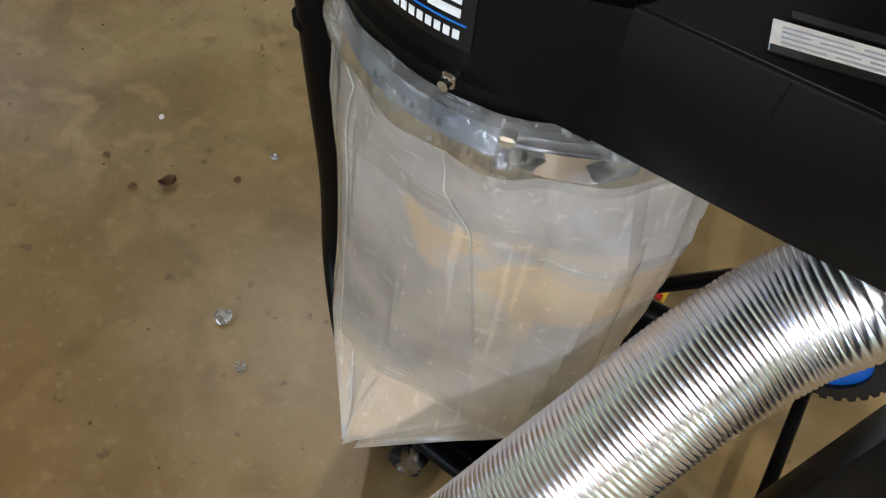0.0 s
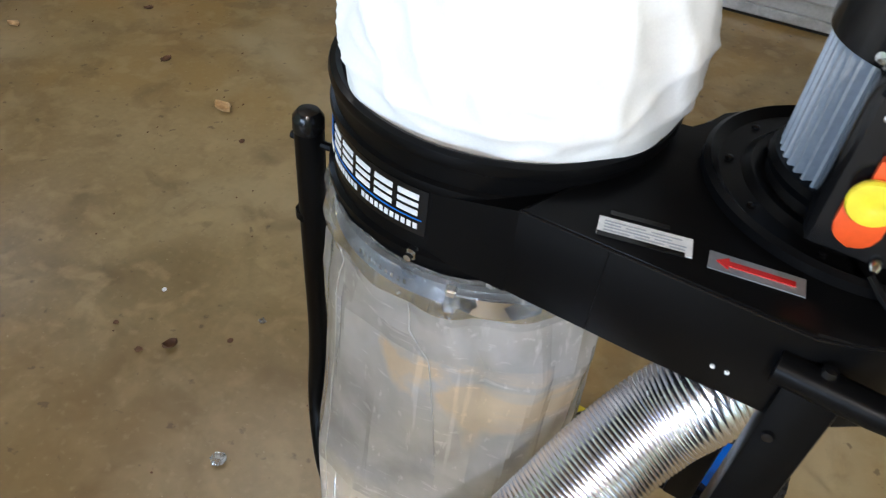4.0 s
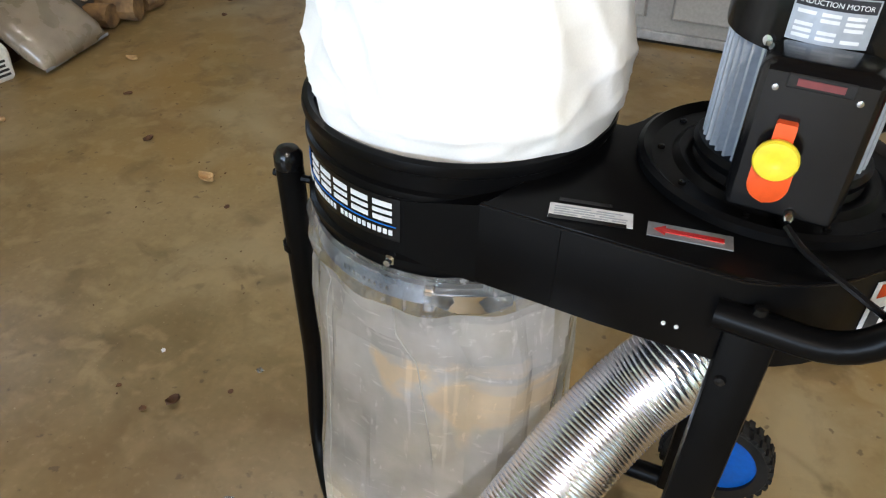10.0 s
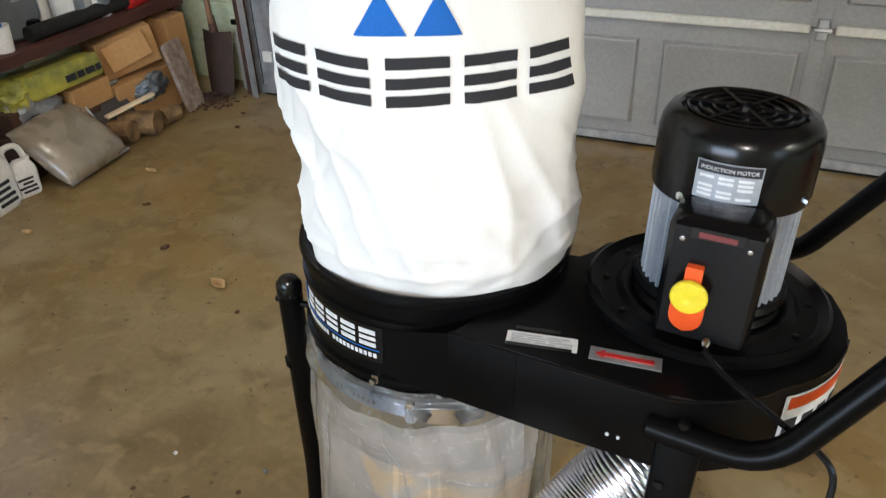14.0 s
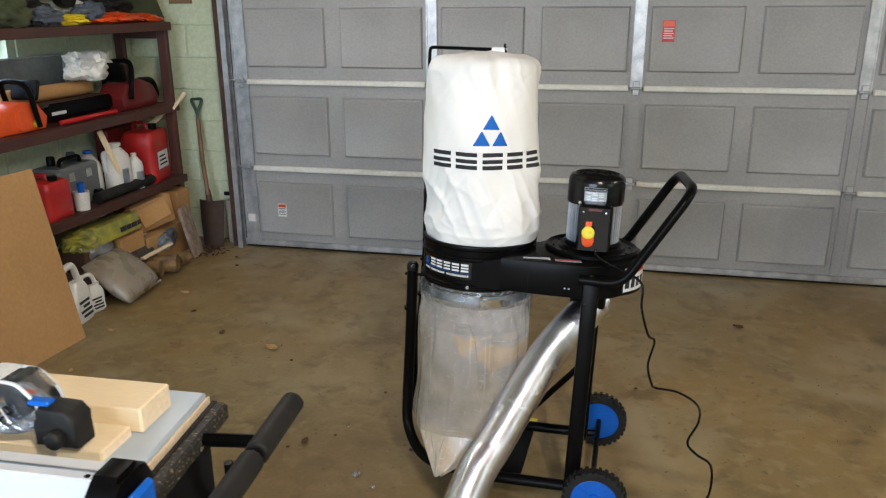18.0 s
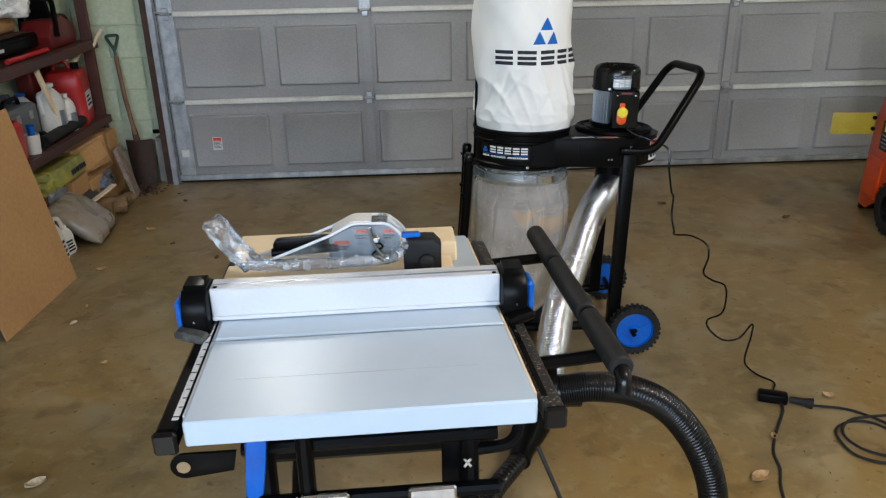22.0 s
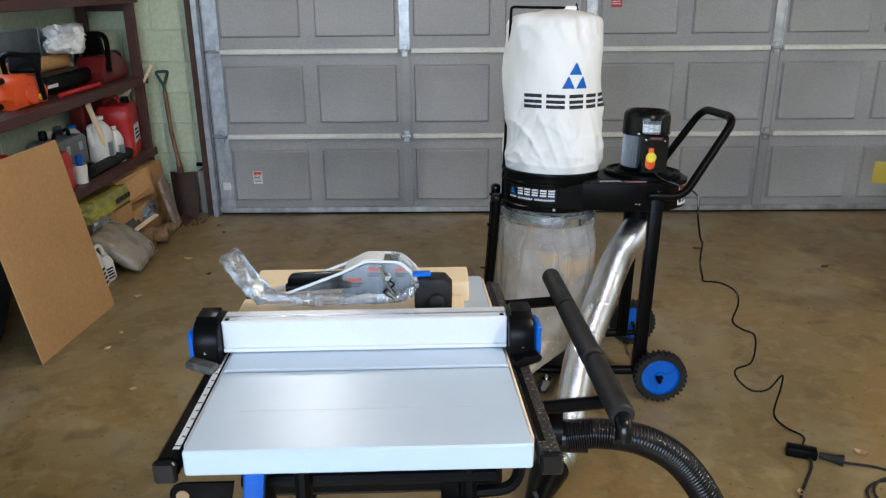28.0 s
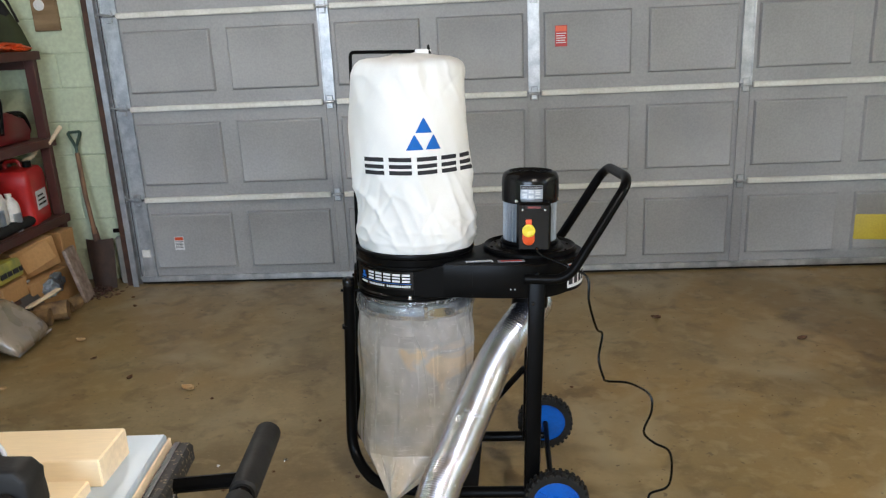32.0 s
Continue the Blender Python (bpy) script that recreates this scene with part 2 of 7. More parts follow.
def concrete_floor():
    m = mat("concrete_floor", (0.288, 0.216, 0.107), (0.186, 0.133, 0.056), rough=0.37, scale=1.6, fine=60, bump=0.10, depth=0.002, rough_var=0.20, spec=0.55)
    nt = m.node_tree
    N, Lk = nt.nodes, nt.links
    bs = N["Principled BSDF"]
    old = bs.inputs["Base Color"].links[0].from_socket
    tc = N.new("ShaderNodeTexCoord")

    def layer(prev, scale, lo, hi, colour, amount, detail=6.0, warp=0.0):
        nz, rp, mx = N.new("ShaderNodeTexNoise"), N.new("ShaderNodeMapRange"), N.new("ShaderNodeMix")
        nz.inputs["Scale"].default_value, nz.inputs["Detail"].default_value, nz.inputs["Distortion"].default_value = scale, detail, warp
        Lk.new(tc.outputs["Object"], nz.inputs["Vector"])
        rp.inputs[1].default_value, rp.inputs[2].default_value, rp.inputs[4].default_value = lo, hi, amount
        Lk.new(nz.outputs[0], rp.inputs[0])
        mx.data_type = "RGBA"
        Lk.new(rp.outputs[0], mx.inputs[0])
        Lk.new(prev, mx.inputs[6])
        mx.inputs[7].default_value = (*colour, 1)
        return mx.outputs[2]

    c = layer(old, 0.8, 0.44, 0.62, (0.270, 0.170, 0.049), 0.85, 4.0, 0.6)
    c = layer(c, 2.2, 0.50, 0.68, (0.350, 0.284, 0.166), 0.80, 6.0, 0.6)
    c = layer(c, 3.1, 0.56, 0.72, (0.112, 0.072, 0.026), 0.75, 7.0, 0.5)
    c = layer(c, 7.0, 0.54, 0.70, (0.100, 0.064, 0.024), 0.65, 8.0, 0.6)
    c = layer(c, 9.0, 0.66, 0.74, (0.084, 0.058, 0.029), 0.6, 4.0)
    c = layer(c, 13.0, 0.52, 0.66, (0.344, 0.259, 0.131), 0.6, 9.0, 0.3)
    c = layer(c, 0.55, 0.42, 0.60, (0.235, 0.180, 0.070), 0.18, 3.0, 0.8)
    # a wide uneven patch of darker orange-brown on the floor beside the machine
    mp, ln, wob, add, ring, mx = N.new("ShaderNodeMapping"), N.new("ShaderNodeVectorMath"), N.new("ShaderNodeTexNoise"), N.new("ShaderNodeMath"), N.new("ShaderNodeMapRange"), N.new("ShaderNodeMix")
    mp.inputs["Location"].default_value, mp.inputs["Scale"].default_value = (-1.45, 3.05, 0.0), (1.0, 1.15, 0.0)
    Lk.new(tc.outputs["Object"], mp.inputs[0])
    ln.operation = "LENGTH"
    Lk.new(mp.outputs[0], ln.inputs[0])
    wob.inputs["Scale"].default_value, wob.inputs["Detail"].default_value = 3.2, 6.0
    Lk.new(tc.outputs["Object"], wob.inputs["Vector"])
    add.operation = "ADD"
    Lk.new(ln.outputs["Value"], add.inputs[0])
    Lk.new(wob.outputs[0], add.inputs[1])
    ring.inputs[1].default_value, ring.inputs[2].default_value, ring.inputs[3].default_value, ring.inputs[4].default_value = 0.80, 1.25, 0.65, 0.0
    Lk.new(add.outputs[0], ring.inputs[0])
    mx.data_type = "RGBA"
    Lk.new(ring.outputs[0], mx.inputs[0])
    Lk.new(c, mx.inputs[6])
    mx.inputs[7].default_value = (0.135, 0.080, 0.022, 1)
    c = mx.outputs[2]
    c = layer(c, 34.0, 0.66, 0.72, (0.084, 0.053, 0.026), 0.7, 3.0)
    c = layer(c, 48.0, 0.58, 0.74, (0.34, 0.268, 0.150), 0.30, 6.0)
    c = layer(c, 95.0, 0.70, 0.76, (0.40, 0.33, 0.21), 0.35, 2.0)
    Lk.new(c, bs.inputs["Base Color"])
    return m


def plastic_film(name, tint, clear, gloss=0.22, wrinkle=14.0, strength=0.5, vary=0.25, dust=None, ior=2.0, scuff=0.0):
    """Thin plastic sheet: part clear, part milky, with a shine."""
    m = bpy.data.materials.new(name)
    m.use_nodes = True
    nt = m.node_tree
    N, Lk = nt.nodes, nt.links
    out = N["Material Output"]
    N.remove(N["Principled BSDF"])
    tr, df, tl, gl = (N.new("ShaderNodeBsdf" + k) for k in ("Transparent", "Diffuse", "Translucent", "Glossy"))
    tr.inputs[0].default_value = (0.97, 0.97, 0.97, 1)
    df.inputs[0].default_value = tl.inputs[0].default_value = (*tint, 1)
    gl.inputs["Roughness"].default_value = gloss
    gl.inputs[0].default_value = (0.92, 0.96, 1.0, 1)
    tc, nz, bp = N.new("ShaderNodeTexCoord"), N.new("ShaderNodeTexNoise"), N.new("ShaderNodeBump")
    nz.inputs["Scale"].default_value, nz.inputs["Detail"].default_value, nz.inputs["Distortion"].default_value = wrinkle, 4.0, 0.8
    Lk.new(tc.outputs["Object"], nz.inputs["Vector"])
    bp.inputs["Strength"].default_value, bp.inputs["Distance"].default_value = strength, 0.01
    Lk.new(nz.outputs[0], bp.inputs["Height"])
    for nd in (df, tl, gl):
        Lk.new(bp.outputs[0], nd.inputs["Normal"])
    a, b, c, fr = N.new("ShaderNodeMixShader"), N.new("ShaderNodeMixShader"), N.new("ShaderNodeMixShader"), N.new("ShaderNodeFresnel")
    fr.inputs[0].default_value = ior
    mr = N.new("ShaderNodeMapRange")
    mr.inputs[1].default_value, mr.inputs[2].default_value, mr.inputs[3].default_value, mr.inputs[4].default_value = 0.36, 0.64, max(0.0, clear - vary), min(1.0, clear + vary)
    mp, streak, mixv = N.new("ShaderNodeMapping"), N.new("ShaderNodeTexNoise"), N.new("ShaderNodeMath")
    mp.inputs["Scale"].default_value = (1.0, 1.0, 0.7)
    streak.inputs["Scale"].default_value, streak.inputs["Detail"].default_value = 15.0, 8.0
    Lk.new(tc.outputs["Object"], mp.inputs[0])
    Lk.new(mp.outputs[0], streak.inputs["Vector"])
    mixv.operation = "ADD"
    half = N.new("ShaderNodeMath")
    half.operation = "MULTIPLY"
    half.inputs[1].default_value = 0.5
    Lk.new(nz.outputs[0], mixv.inputs[0])
    Lk.new(streak.outputs[0], mixv.inputs[1])
    Lk.new(mixv.outputs[0], half.inputs[0])
    Lk.new(half.outputs[0], mr.inputs[0])
    a.inputs[0].default_value = 0.45
    Lk.new(df.outputs[0], a.inputs[1])
    Lk.new(tl.outputs[0], a.inputs[2])
    Lk.new(mr.outputs[0], b.inputs[0])
    Lk.new(a.outputs[0], b.inputs[1])
    Lk.new(tr.outputs[0], b.inputs[2])
    if dust:
        # soft patches of dust clinging to the sheet
        dn, dr, dm, keep = N.new("ShaderNodeTexNoise"), N.new("ShaderNodeMapRange"), N.new("ShaderNodeMix"), N.new("ShaderNodeMath")
        dn.inputs["Scale"].default_value, dn.inputs["Detail"].default_value, dn.inputs["Distortion"].default_value = 5.0, 7.0, 0.6
        dp = N.new("ShaderNodeMapping")
        dp.inputs["Location"].default_value = (3.1, 1.7, 2.2)
        Lk.new(tc.outputs["Object"], dp.inputs[0])
        Lk.new(dp.outputs[0], dn.inputs["Vector"])
        dr.inputs[1].default_value, dr.inputs[2].default_value, dr.inputs[4].default_value = 0.60, 0.67, 0.70
        Lk.new(dn.outputs[0], dr.inputs[0])
        dm.data_type = "RGBA"
        dm.inputs[6].default_value, dm.inputs[7].default_value = (*tint, 1), (*dust, 1)
        Lk.new(dr.outputs[0], dm.inputs[0])
        Lk.new(dm.outputs[2], df.inputs[0])
        Lk.new(dm.outputs[2], tl.inputs[0])
        keep.operation = "MULTIPLY_ADD"
        keep.inputs[1].default_value, keep.inputs[2].default_value = -0.34, 0.0
        Lk.new(dr.outputs[0], keep.inputs[0])
        less = N.new("ShaderNodeMath")
        less.operation, less.use_clamp = "ADD", True
        Lk.new(mr.outputs[0], less.inputs[0])
        Lk.new(keep.outputs[0], less.inputs[1])
        Lk.new(less.outputs[0], b.inputs[0])
    if scuff:
        # fine white scratches and rubbed streaks
        last = b.inputs[0].links[0].from_socket
        for stretch, turn, lo, hi in (((70, 70, 5), (0, 0, 0), 0.60, 0.68), ((90, 9, 40), (0.5, 0.6, 0.2), 0.64, 0.70), ((16, 110, 110), (0.4, 0.9, 0.5), 0.62, 0.70)):
            mq, nq, rq, sq = N.new("ShaderNodeMapping"), N.new("ShaderNodeTexNoise"), N.new("ShaderNodeMapRange"), N.new("ShaderNodeMath")
            mq.inputs["Scale"].default_value, mq.inputs["Rotation"].default_value = stretch, turn
            nq.inputs["Scale"].default_value, nq.inputs["Detail"].default_value = 1.0, 5.0
            Lk.new(tc.outputs["Object"], mq.inputs[0])
            Lk.new(mq.outputs[0], nq.inputs["Vector"])
            rq.inputs[1].default_value, rq.inputs[2].default_value, rq.inputs[4].default_value = lo, hi, scuff
            Lk.new(nq.outputs[0], rq.inputs[0])
            sq.operation, sq.use_clamp = "SUBTRACT", True
            Lk.new(last, sq.inputs[0])
            Lk.new(rq.outputs[0], sq.inputs[1])
            last = sq.outputs[0]
        Lk.new(last, b.inputs[0])
    Lk.new(fr.outputs[0], c.inputs[0])
    Lk.new(b.outputs[0], c.inputs[1])
    Lk.new(gl.outputs[0], c.inputs[2])
    Lk.new(c.outputs[0], out.inputs[0])
    return m


M_FLOOR = concrete_floor()
M_DOOR = mat("grey_door_skin", (0.335, 0.335, 0.336), (0.285, 0.285, 0.287), rough=0.5, scale=2.0, fine=90, bump=0.08, depth=0.001)
M_STRUT = mat("painted_strut", (0.72, 0.72, 0.68), (0.58, 0.57, 0.52), rough=0.45, scale=5, fine=80)
M_GALV = mat("galvanized_steel", (0.60, 0.62, 0.64), (0.40, 0.42, 0.45), rough=0.46, metal=0.85, scale=14, fine=120, bump=0.05)
M_GREEN = mat("pale_green_block", (0.60, 0.67, 0.48), (0.52, 0.585, 0.41), rough=0.75, scale=3, fine=45, bump=0.35, depth=0.004)
M_MORTAR = mat("painted_mortar", (0.56, 0.62, 0.45), (0.48, 0.54, 0.38), rough=0.85, scale=6, fine=70, bump=0.4)
M_LUMBER = mat("aged_lumber", (0.33, 0.23, 0.12), (0.19, 0.12, 0.055), rough=0.7, scale=3, fine=60, stretch=(0.6, 6, 6), bump=0.2)
M_DARKWOOD = mat("dark_stained_lumber", (0.082, 0.037, 0.020), (0.036, 0.017, 0.010), rough=0.65, scale=3, fine=50, stretch=(0.6, 5, 5), bump=0.2)
M_SHELF = mat("red_brown_shelf_paint", (0.08, 0.026, 0.019), (0.045, 0.017, 0.013), rough=0.5, scale=4, fine=50, bump=0.15)
M_BLACK = mat("black_powder_coat", (0.0036, 0.0036, 0.0038), (0.0026, 0.0026, 0.0028), rough=0.30, scale=9, fine=260, bump=0.10, depth=0.0005, spec=0.09, rough_var=0.06)
M_BLACKGLOSS = mat("black_gloss_paint", (0.0055, 0.0055, 0.006), (0.004, 0.004, 0.0045), rough=0.20, spec=0.32, scale=9, fine=200, bump=0.03, depth=0.0004)
M_RUBBER = mat("black_rubber", (0.014, 0.014, 0.014), (0.02, 0.019, 0.018), rough=0.6, scale=20, fine=160, bump=0.2, spec=0.22)
M_BLUE = mat("blue_plastic", (0.01, 0.13, 0.62), (0.008, 0.10, 0.5), rough=0.38, scale=10, fine=120, bump=0.04)
M_CANVAS = mat("white_canvas", (0.855, 0.853, 0.845), (0.81, 0.808, 0.797), rough=0.85, scale=5, fine=420, bump=0.07, depth=0.0006, grain=0.12)
M_INK_BLACK = mat("black_print", (0.02, 0.02, 0.025), rough=0.8, fine=300)
M_INK_BLUE = mat("blue_print", (0.012, 0.13, 0.52), rough=0.8, fine=300)
M_ALU = mat("aluminium_duct", (0.90, 0.91, 1.0), (0.85, 0.87, 0.97), rough=0.26, metal=1.0, scale=20, fine=70, bump=0.015, depth=0.001, rough_var=0.04, grain=0.12)
M_ALUFIN = mat("cast_aluminium_paint", (0.40, 0.43, 0.47), (0.34, 0.37, 0.41), rough=0.4, metal=0.35, scale=12, fine=160)
M_CHROME = mat("zinc_plate", (0.75, 0.77, 0.8), (0.6, 0.62, 0.65), rough=0.22, metal=1.0, scale=20)
M_STEELBLUE = mat("zinc_band", (0.45, 0.52, 0.62), (0.38, 0.44, 0.52), rough=0.3, metal=0.9, scale=20)
M_WHITE = mat("white_plastic", (0.78, 0.78, 0.76), (0.72, 0.71, 0.68), rough=0.5)
M_PLATE = mat("silver_nameplate", (0.42, 0.45, 0.50), (0.36, 0.39, 0.44), rough=0.4, metal=0.3)
M_PAPER = mat("white_label", (0.75, 0.76, 0.78), (0.68, 0.69, 0.71), rough=0.5)
M_RED = mat("red_plastic", (0.50, 0.016, 0.014), (0.38, 0.012, 0.01), rough=0.4)
M_ORANGE = mat("orange_paint", (0.66, 0.072, 0.004), (0.56, 0.056, 0.003), rough=0.32, spec=0.35)
M_REDORANGE = mat("red_orange_plastic", (0.80, 0.10, 0.015), rough=0.35)
M_YELLOW = mat("yellow_plastic", (0.80, 0.66, 0.02), (0.72, 0.58, 0.02), rough=0.35)
M_DULLYELLOW = mat("dull_yellow_board", (0.46, 0.37, 0.025), (0.38, 0.30, 0.02), rough=0.5)
M_DUST = mat("wood_dust", (0.74, 0.57, 0.27), (0.62, 0.46, 0.20), rough=0.95, scale=9, fine=160, bump=0.6, depth=0.006)
M_PINE = mat("pine_board", (0.93, 0.77, 0.51), (0.91, 0.73, 0.46), rough=0.6, scale=2.5, fine=30, stretch=(1, 9, 9), bump=0.05, grain=0.15)
M_PINE_END = mat("pine_end_grain", (0.92, 0.77, 0.56), (0.84, 0.67, 0.46), rough=0.7, scale=12, fine=80)
M_CARD = mat("cardboard", (0.50, 0.285, 0.110), (0.43, 0.24, 0.09), rough=0.8, scale=2, fine=60, bump=0.1)
M_TABLE = mat("grey_saw_table", (0.53, 0.625, 0.735), (0.50, 0.59, 0.70), rough=0.36, metal=0.08, scale=2.5, fine=14, bump=0.0, rough_var=0.06, grain=0.08)
M_FENCE = mat("extruded_aluminium", (0.68, 0.70, 0.73), (0.62, 0.64, 0.67), rough=0.42, metal=0.15, scale=4, fine=160, grain=0.08, bump=0.02)
M_FILM = plastic_film("clear_bag_film", (0.96, 0.95, 0.98), 0.52, 0.16, 9.0, 0.16, 0.12, (0.88, 0.66, 0.38), 1.5, 0.14)
M_CREASE = plastic_film("creased_film", (0.95, 0.95, 0.96), 0.55, 0.15, 12.0, 0.1, 0.10)
M_NECK = plastic_film("clear_neck_film", (0.94, 0.94, 0.97), 0.86, 0.08, 46.0, 0.7, 0.12, None, 1.7, 0.20)
M_WRAP = plastic_film("clear_wrap", (1.0, 1.0, 1.0), 0.90, 0.05, 60.0, 0.5, 0.10, None, 1.8, 0.5)
M_CLEAR = plastic_film("clear_guard_plastic", (0.95, 0.97, 1.0), 0.96, 0.05, 20.0, 0.15, 0.05, None, 1.45, 0.10)

# ---- setting ----
XL, XR, YN, YS, ZC = -0.80, 5.75, 0.13, -7.2, 2.62   # inner faces: side walls, wall with the big door, wall behind, roof boards
floor = solid("floor", span(XL - 0.3, XR + 0.3, YS - 2.5, 0.30, -0.12, 0.0), M_FLOOR, "worn brown stained concrete garage floor with leaves", "floor", kind="structure")
bm = span(XL - 0.2, -0.06, YN, YN + 0.2, 0, ZC)
span(4.84, XR + 0.2, YN, YN + 0.2, 0, ZC, bm=bm)
span(-0.06, 4.84, YN, YN + 0.2, 2.32, ZC, bm=bm)
solid("wall_north", bm, M_MORTAR, "pale green painted block wall round the garage door", "wall", kind="structure")
bm = span(XL - 0.2, XL, YS, -1.70, 0, ZC)
span(XL - 0.2, XL, -0.94, YN, 0, ZC, bm=bm)
span(XL - 0.2, XL, -1.70, -0.94, 0, 1.20, bm=bm)
span(XL - 0.2, XL, -1.70, -0.94, 1.80, ZC, bm=bm)
solid("wall_west", bm, M_MORTAR, "pale green painted block side wall", "wall", kind="structure")
# this side is unseen; its window opening is added for the east fill
bm = span(XR, XR + 0.2, YS, -4.85, 0, ZC)
span(XR, XR + 0.2, -3.55, YN, 0, ZC, bm=bm)
span(XR, XR + 0.2, -4.85, -3.55, 0, 1.0, bm=bm)
span(XR, XR + 0.2, -4.85, -3.55, 2.0, ZC, bm=bm)
solid("wall_east", bm, M_MORTAR, "pale green painted block side wall with an added window opening", "wall", kind="structure")
# the wall behind is unseen; its opening is assumed, to let daylight in
bm = span(XL - 0.2, -0.62, YS - 0.2, YS, 0, ZC)
span(2.52, XR + 0.2, YS - 0.2, YS, 0, ZC, bm=bm)
span(-0.62, 2.52, YS - 0.2, YS, 2.3, ZC, bm=bm)
solid("wall_south", bm, M_MORTAR, "unseen pale green block wall with an assumed opening for daylight", "wall", kind="structure")
solid("ceiling", span(XL - 0.2, XR + 0.2, YS - 0.2, YN + 0.2, ZC + 0.14, ZC + 0.2), M_LUMBER, "bare boards above the joists", "ceiling", kind="structure")

# frame of the opening, header and joists
jamb = solid("door_jamb", span(-0.115, -0.06, -0.02, YN, 0, 2.14), M_DARKWOOD, "dark stained wooden jamb beside the garage door", "jamb", "door jambs", "structure")
solid("door_jamb", span(4.86, 4.915, -0.02, YN, 0, 2.14), M_DARKWOOD, "dark stained wooden jamb beside the garage door", "jamb", "door jambs", "structure")
solid("header_beam", span(-0.35, 5.2, 0.05, 0.12, 2.135, 2.225), M_DARKWOOD, "dark stained header board over the garage door", "beam", kind="structure")
solid("header_beam", span(0.98, 5.2, 0.045, 0.115, 2.228, 2.315), M_LUMBER, "weathered header board with a mouldy edge", "beam", kind="structure")
solid("header_beam", span(-0.35, 0.976, 0.045, 0.115, 2.228, 2.315), M_DARKWOOD, "dark stained header board over the garage door", "beam", kind="structure")
for n, xj in enumerate((-0.05, 0.2, 0.75, 1.05, 1.75, 2.35, 2.95, 3.45, 3.95, 4.35, 4.95)):
    solid("stud", span(xj, xj + (0.05, 0.28, 0.09)[n % 3], 0.055, 0.12, 2.318, 2.52), M_DARKWOOD, "short dark stud above the header", "stud", "studs above the header", "structure")
for yj, zj in [(-0.35 - 0.6 * k, 2.47) for k in range(11)]:
    solid("joist", span(XL, XR, yj - 0.03, yj + 0.03, zj - 0.02, zj + 0.16), M_LUMBER, "aged ceiling joist across the garage", "joist", "ceiling joists", "structure")
M_BULB = bpy.data.materials.new("lit_bulb")
M_BULB.use_nodes = True
M_BULB.node_tree.nodes["Principled BSDF"].inputs["Emission Color"].default_value = (1.0, 0.80, 0.55, 1)
M_BULB.node_tree.nodes["Principled BSDF"].inputs["Emission Strength"].default_value = 12.0
# the rear bulb and holder are unseen, added where the third light hangs
for xb, yb in ((0.83, -1.60), (5.30, -2.75), (2.90, -4.55)):
    lampholder = thing("ceiling_bulb", "lit bare bulb in a white holder under a joist, the rear one assumed", "lamp", (xb, yb, 2.45), 0.0, "ceiling bulbs")
    part("holder", L([(0.0, 2.449), (0.055, 2.449), (0.052, 2.435), (0.026, 2.42), (0.022, 2.40), (0.0, 2.40)], 24, Matrix.Translation((xb, yb, 0))), M_WHITE, lampholder)
    part("bulb", L([(0.0, 2.40), (0.014, 2.40), (0.018, 2.385), (0.029, 2.36), (0.030, 2.345), (0.022, 2.328), (0.0, 2.322)], 20, Matrix.Translation((xb, yb, 0))), M_BULB, lampholder, "glowing warm glass bulb")
solid("wall_plate", span(XL, XL + 0.09, YS, -0.02, 2.18, 2.27), M_DARKWOOD, "dark wall plate under the rafters", "beam", kind="structure")

# ---- the sectional garage door ----
COLS = (0.03, 1.24, 2.40, 3.56, 4.77)
ROWS_Z = (0.012, 0.531, 1.07, 1.59, 2.115)
door = thing("garage_door", "grey sectional overhead garage door with raised panels", "garage door", (2.4, 0.02, 0), kind="structure")


def raised_panel(x0, x1, z0, z1):
    """Moulded field: a sunk border and a raised middle, facing the room."""
    bm = bmesh.new()
    rings = []
    for inset, y in ((0.0, 0.0058), (0.008, -0.012), (0.014, -0.014), (0.022, -0.011), (0.050, 0.0030)):
        rings.append([(x0 + inset, y, z0 + inset), (x1 - inset, y, z0 + inset), (x1 - inset, y, z1 - inset), (x0 + inset, y, z1 - inset)])
    return grid_skin(bm, rings, True, False, True)


for k in range(4):
    z0, z1 = ROWS_Z[k] + 0.002, ROWS_Z[k + 1] - 0.002
    sec = part("door_section", span(-0.03, 4.83, 0.006, 0.045, z0, z1, 0.002), M_DOOR, door)
    for c in range(4):
        xa, xb = COLS[c] + 0.055, COLS[c + 1] - 0.055
        mid = (xa + xb) / 2
        for p0, p1 in ((xa, mid - 0.046), (mid + 0.046, xb)):
            part("panel", raised_panel(p0, p1, z0 + 0.085, z1 - 0.085), M_DOOR, sec)
    for c, x in enumerate(COLS):
        w = 0.032 if 0 < c < 4 else 0.045
        bm = span(x - w, x + w, -0.004, 0.0055, z0 + 0.004, z1 - 0.004, 0.002)
        box(bm, (x - w + 0.004, -0.007, (z0 + z1) / 2), (0.008, 0.008, z1 - z0 - 0.01))
        box(bm, (x + w - 0.004, -0.007, (z0 + z1) / 2), (0.008, 0.008, z1 - z0 - 0.01))
        part("stile", bm, M_GALV if k > 1 or c in (0, 4) else M_DOOR, sec)
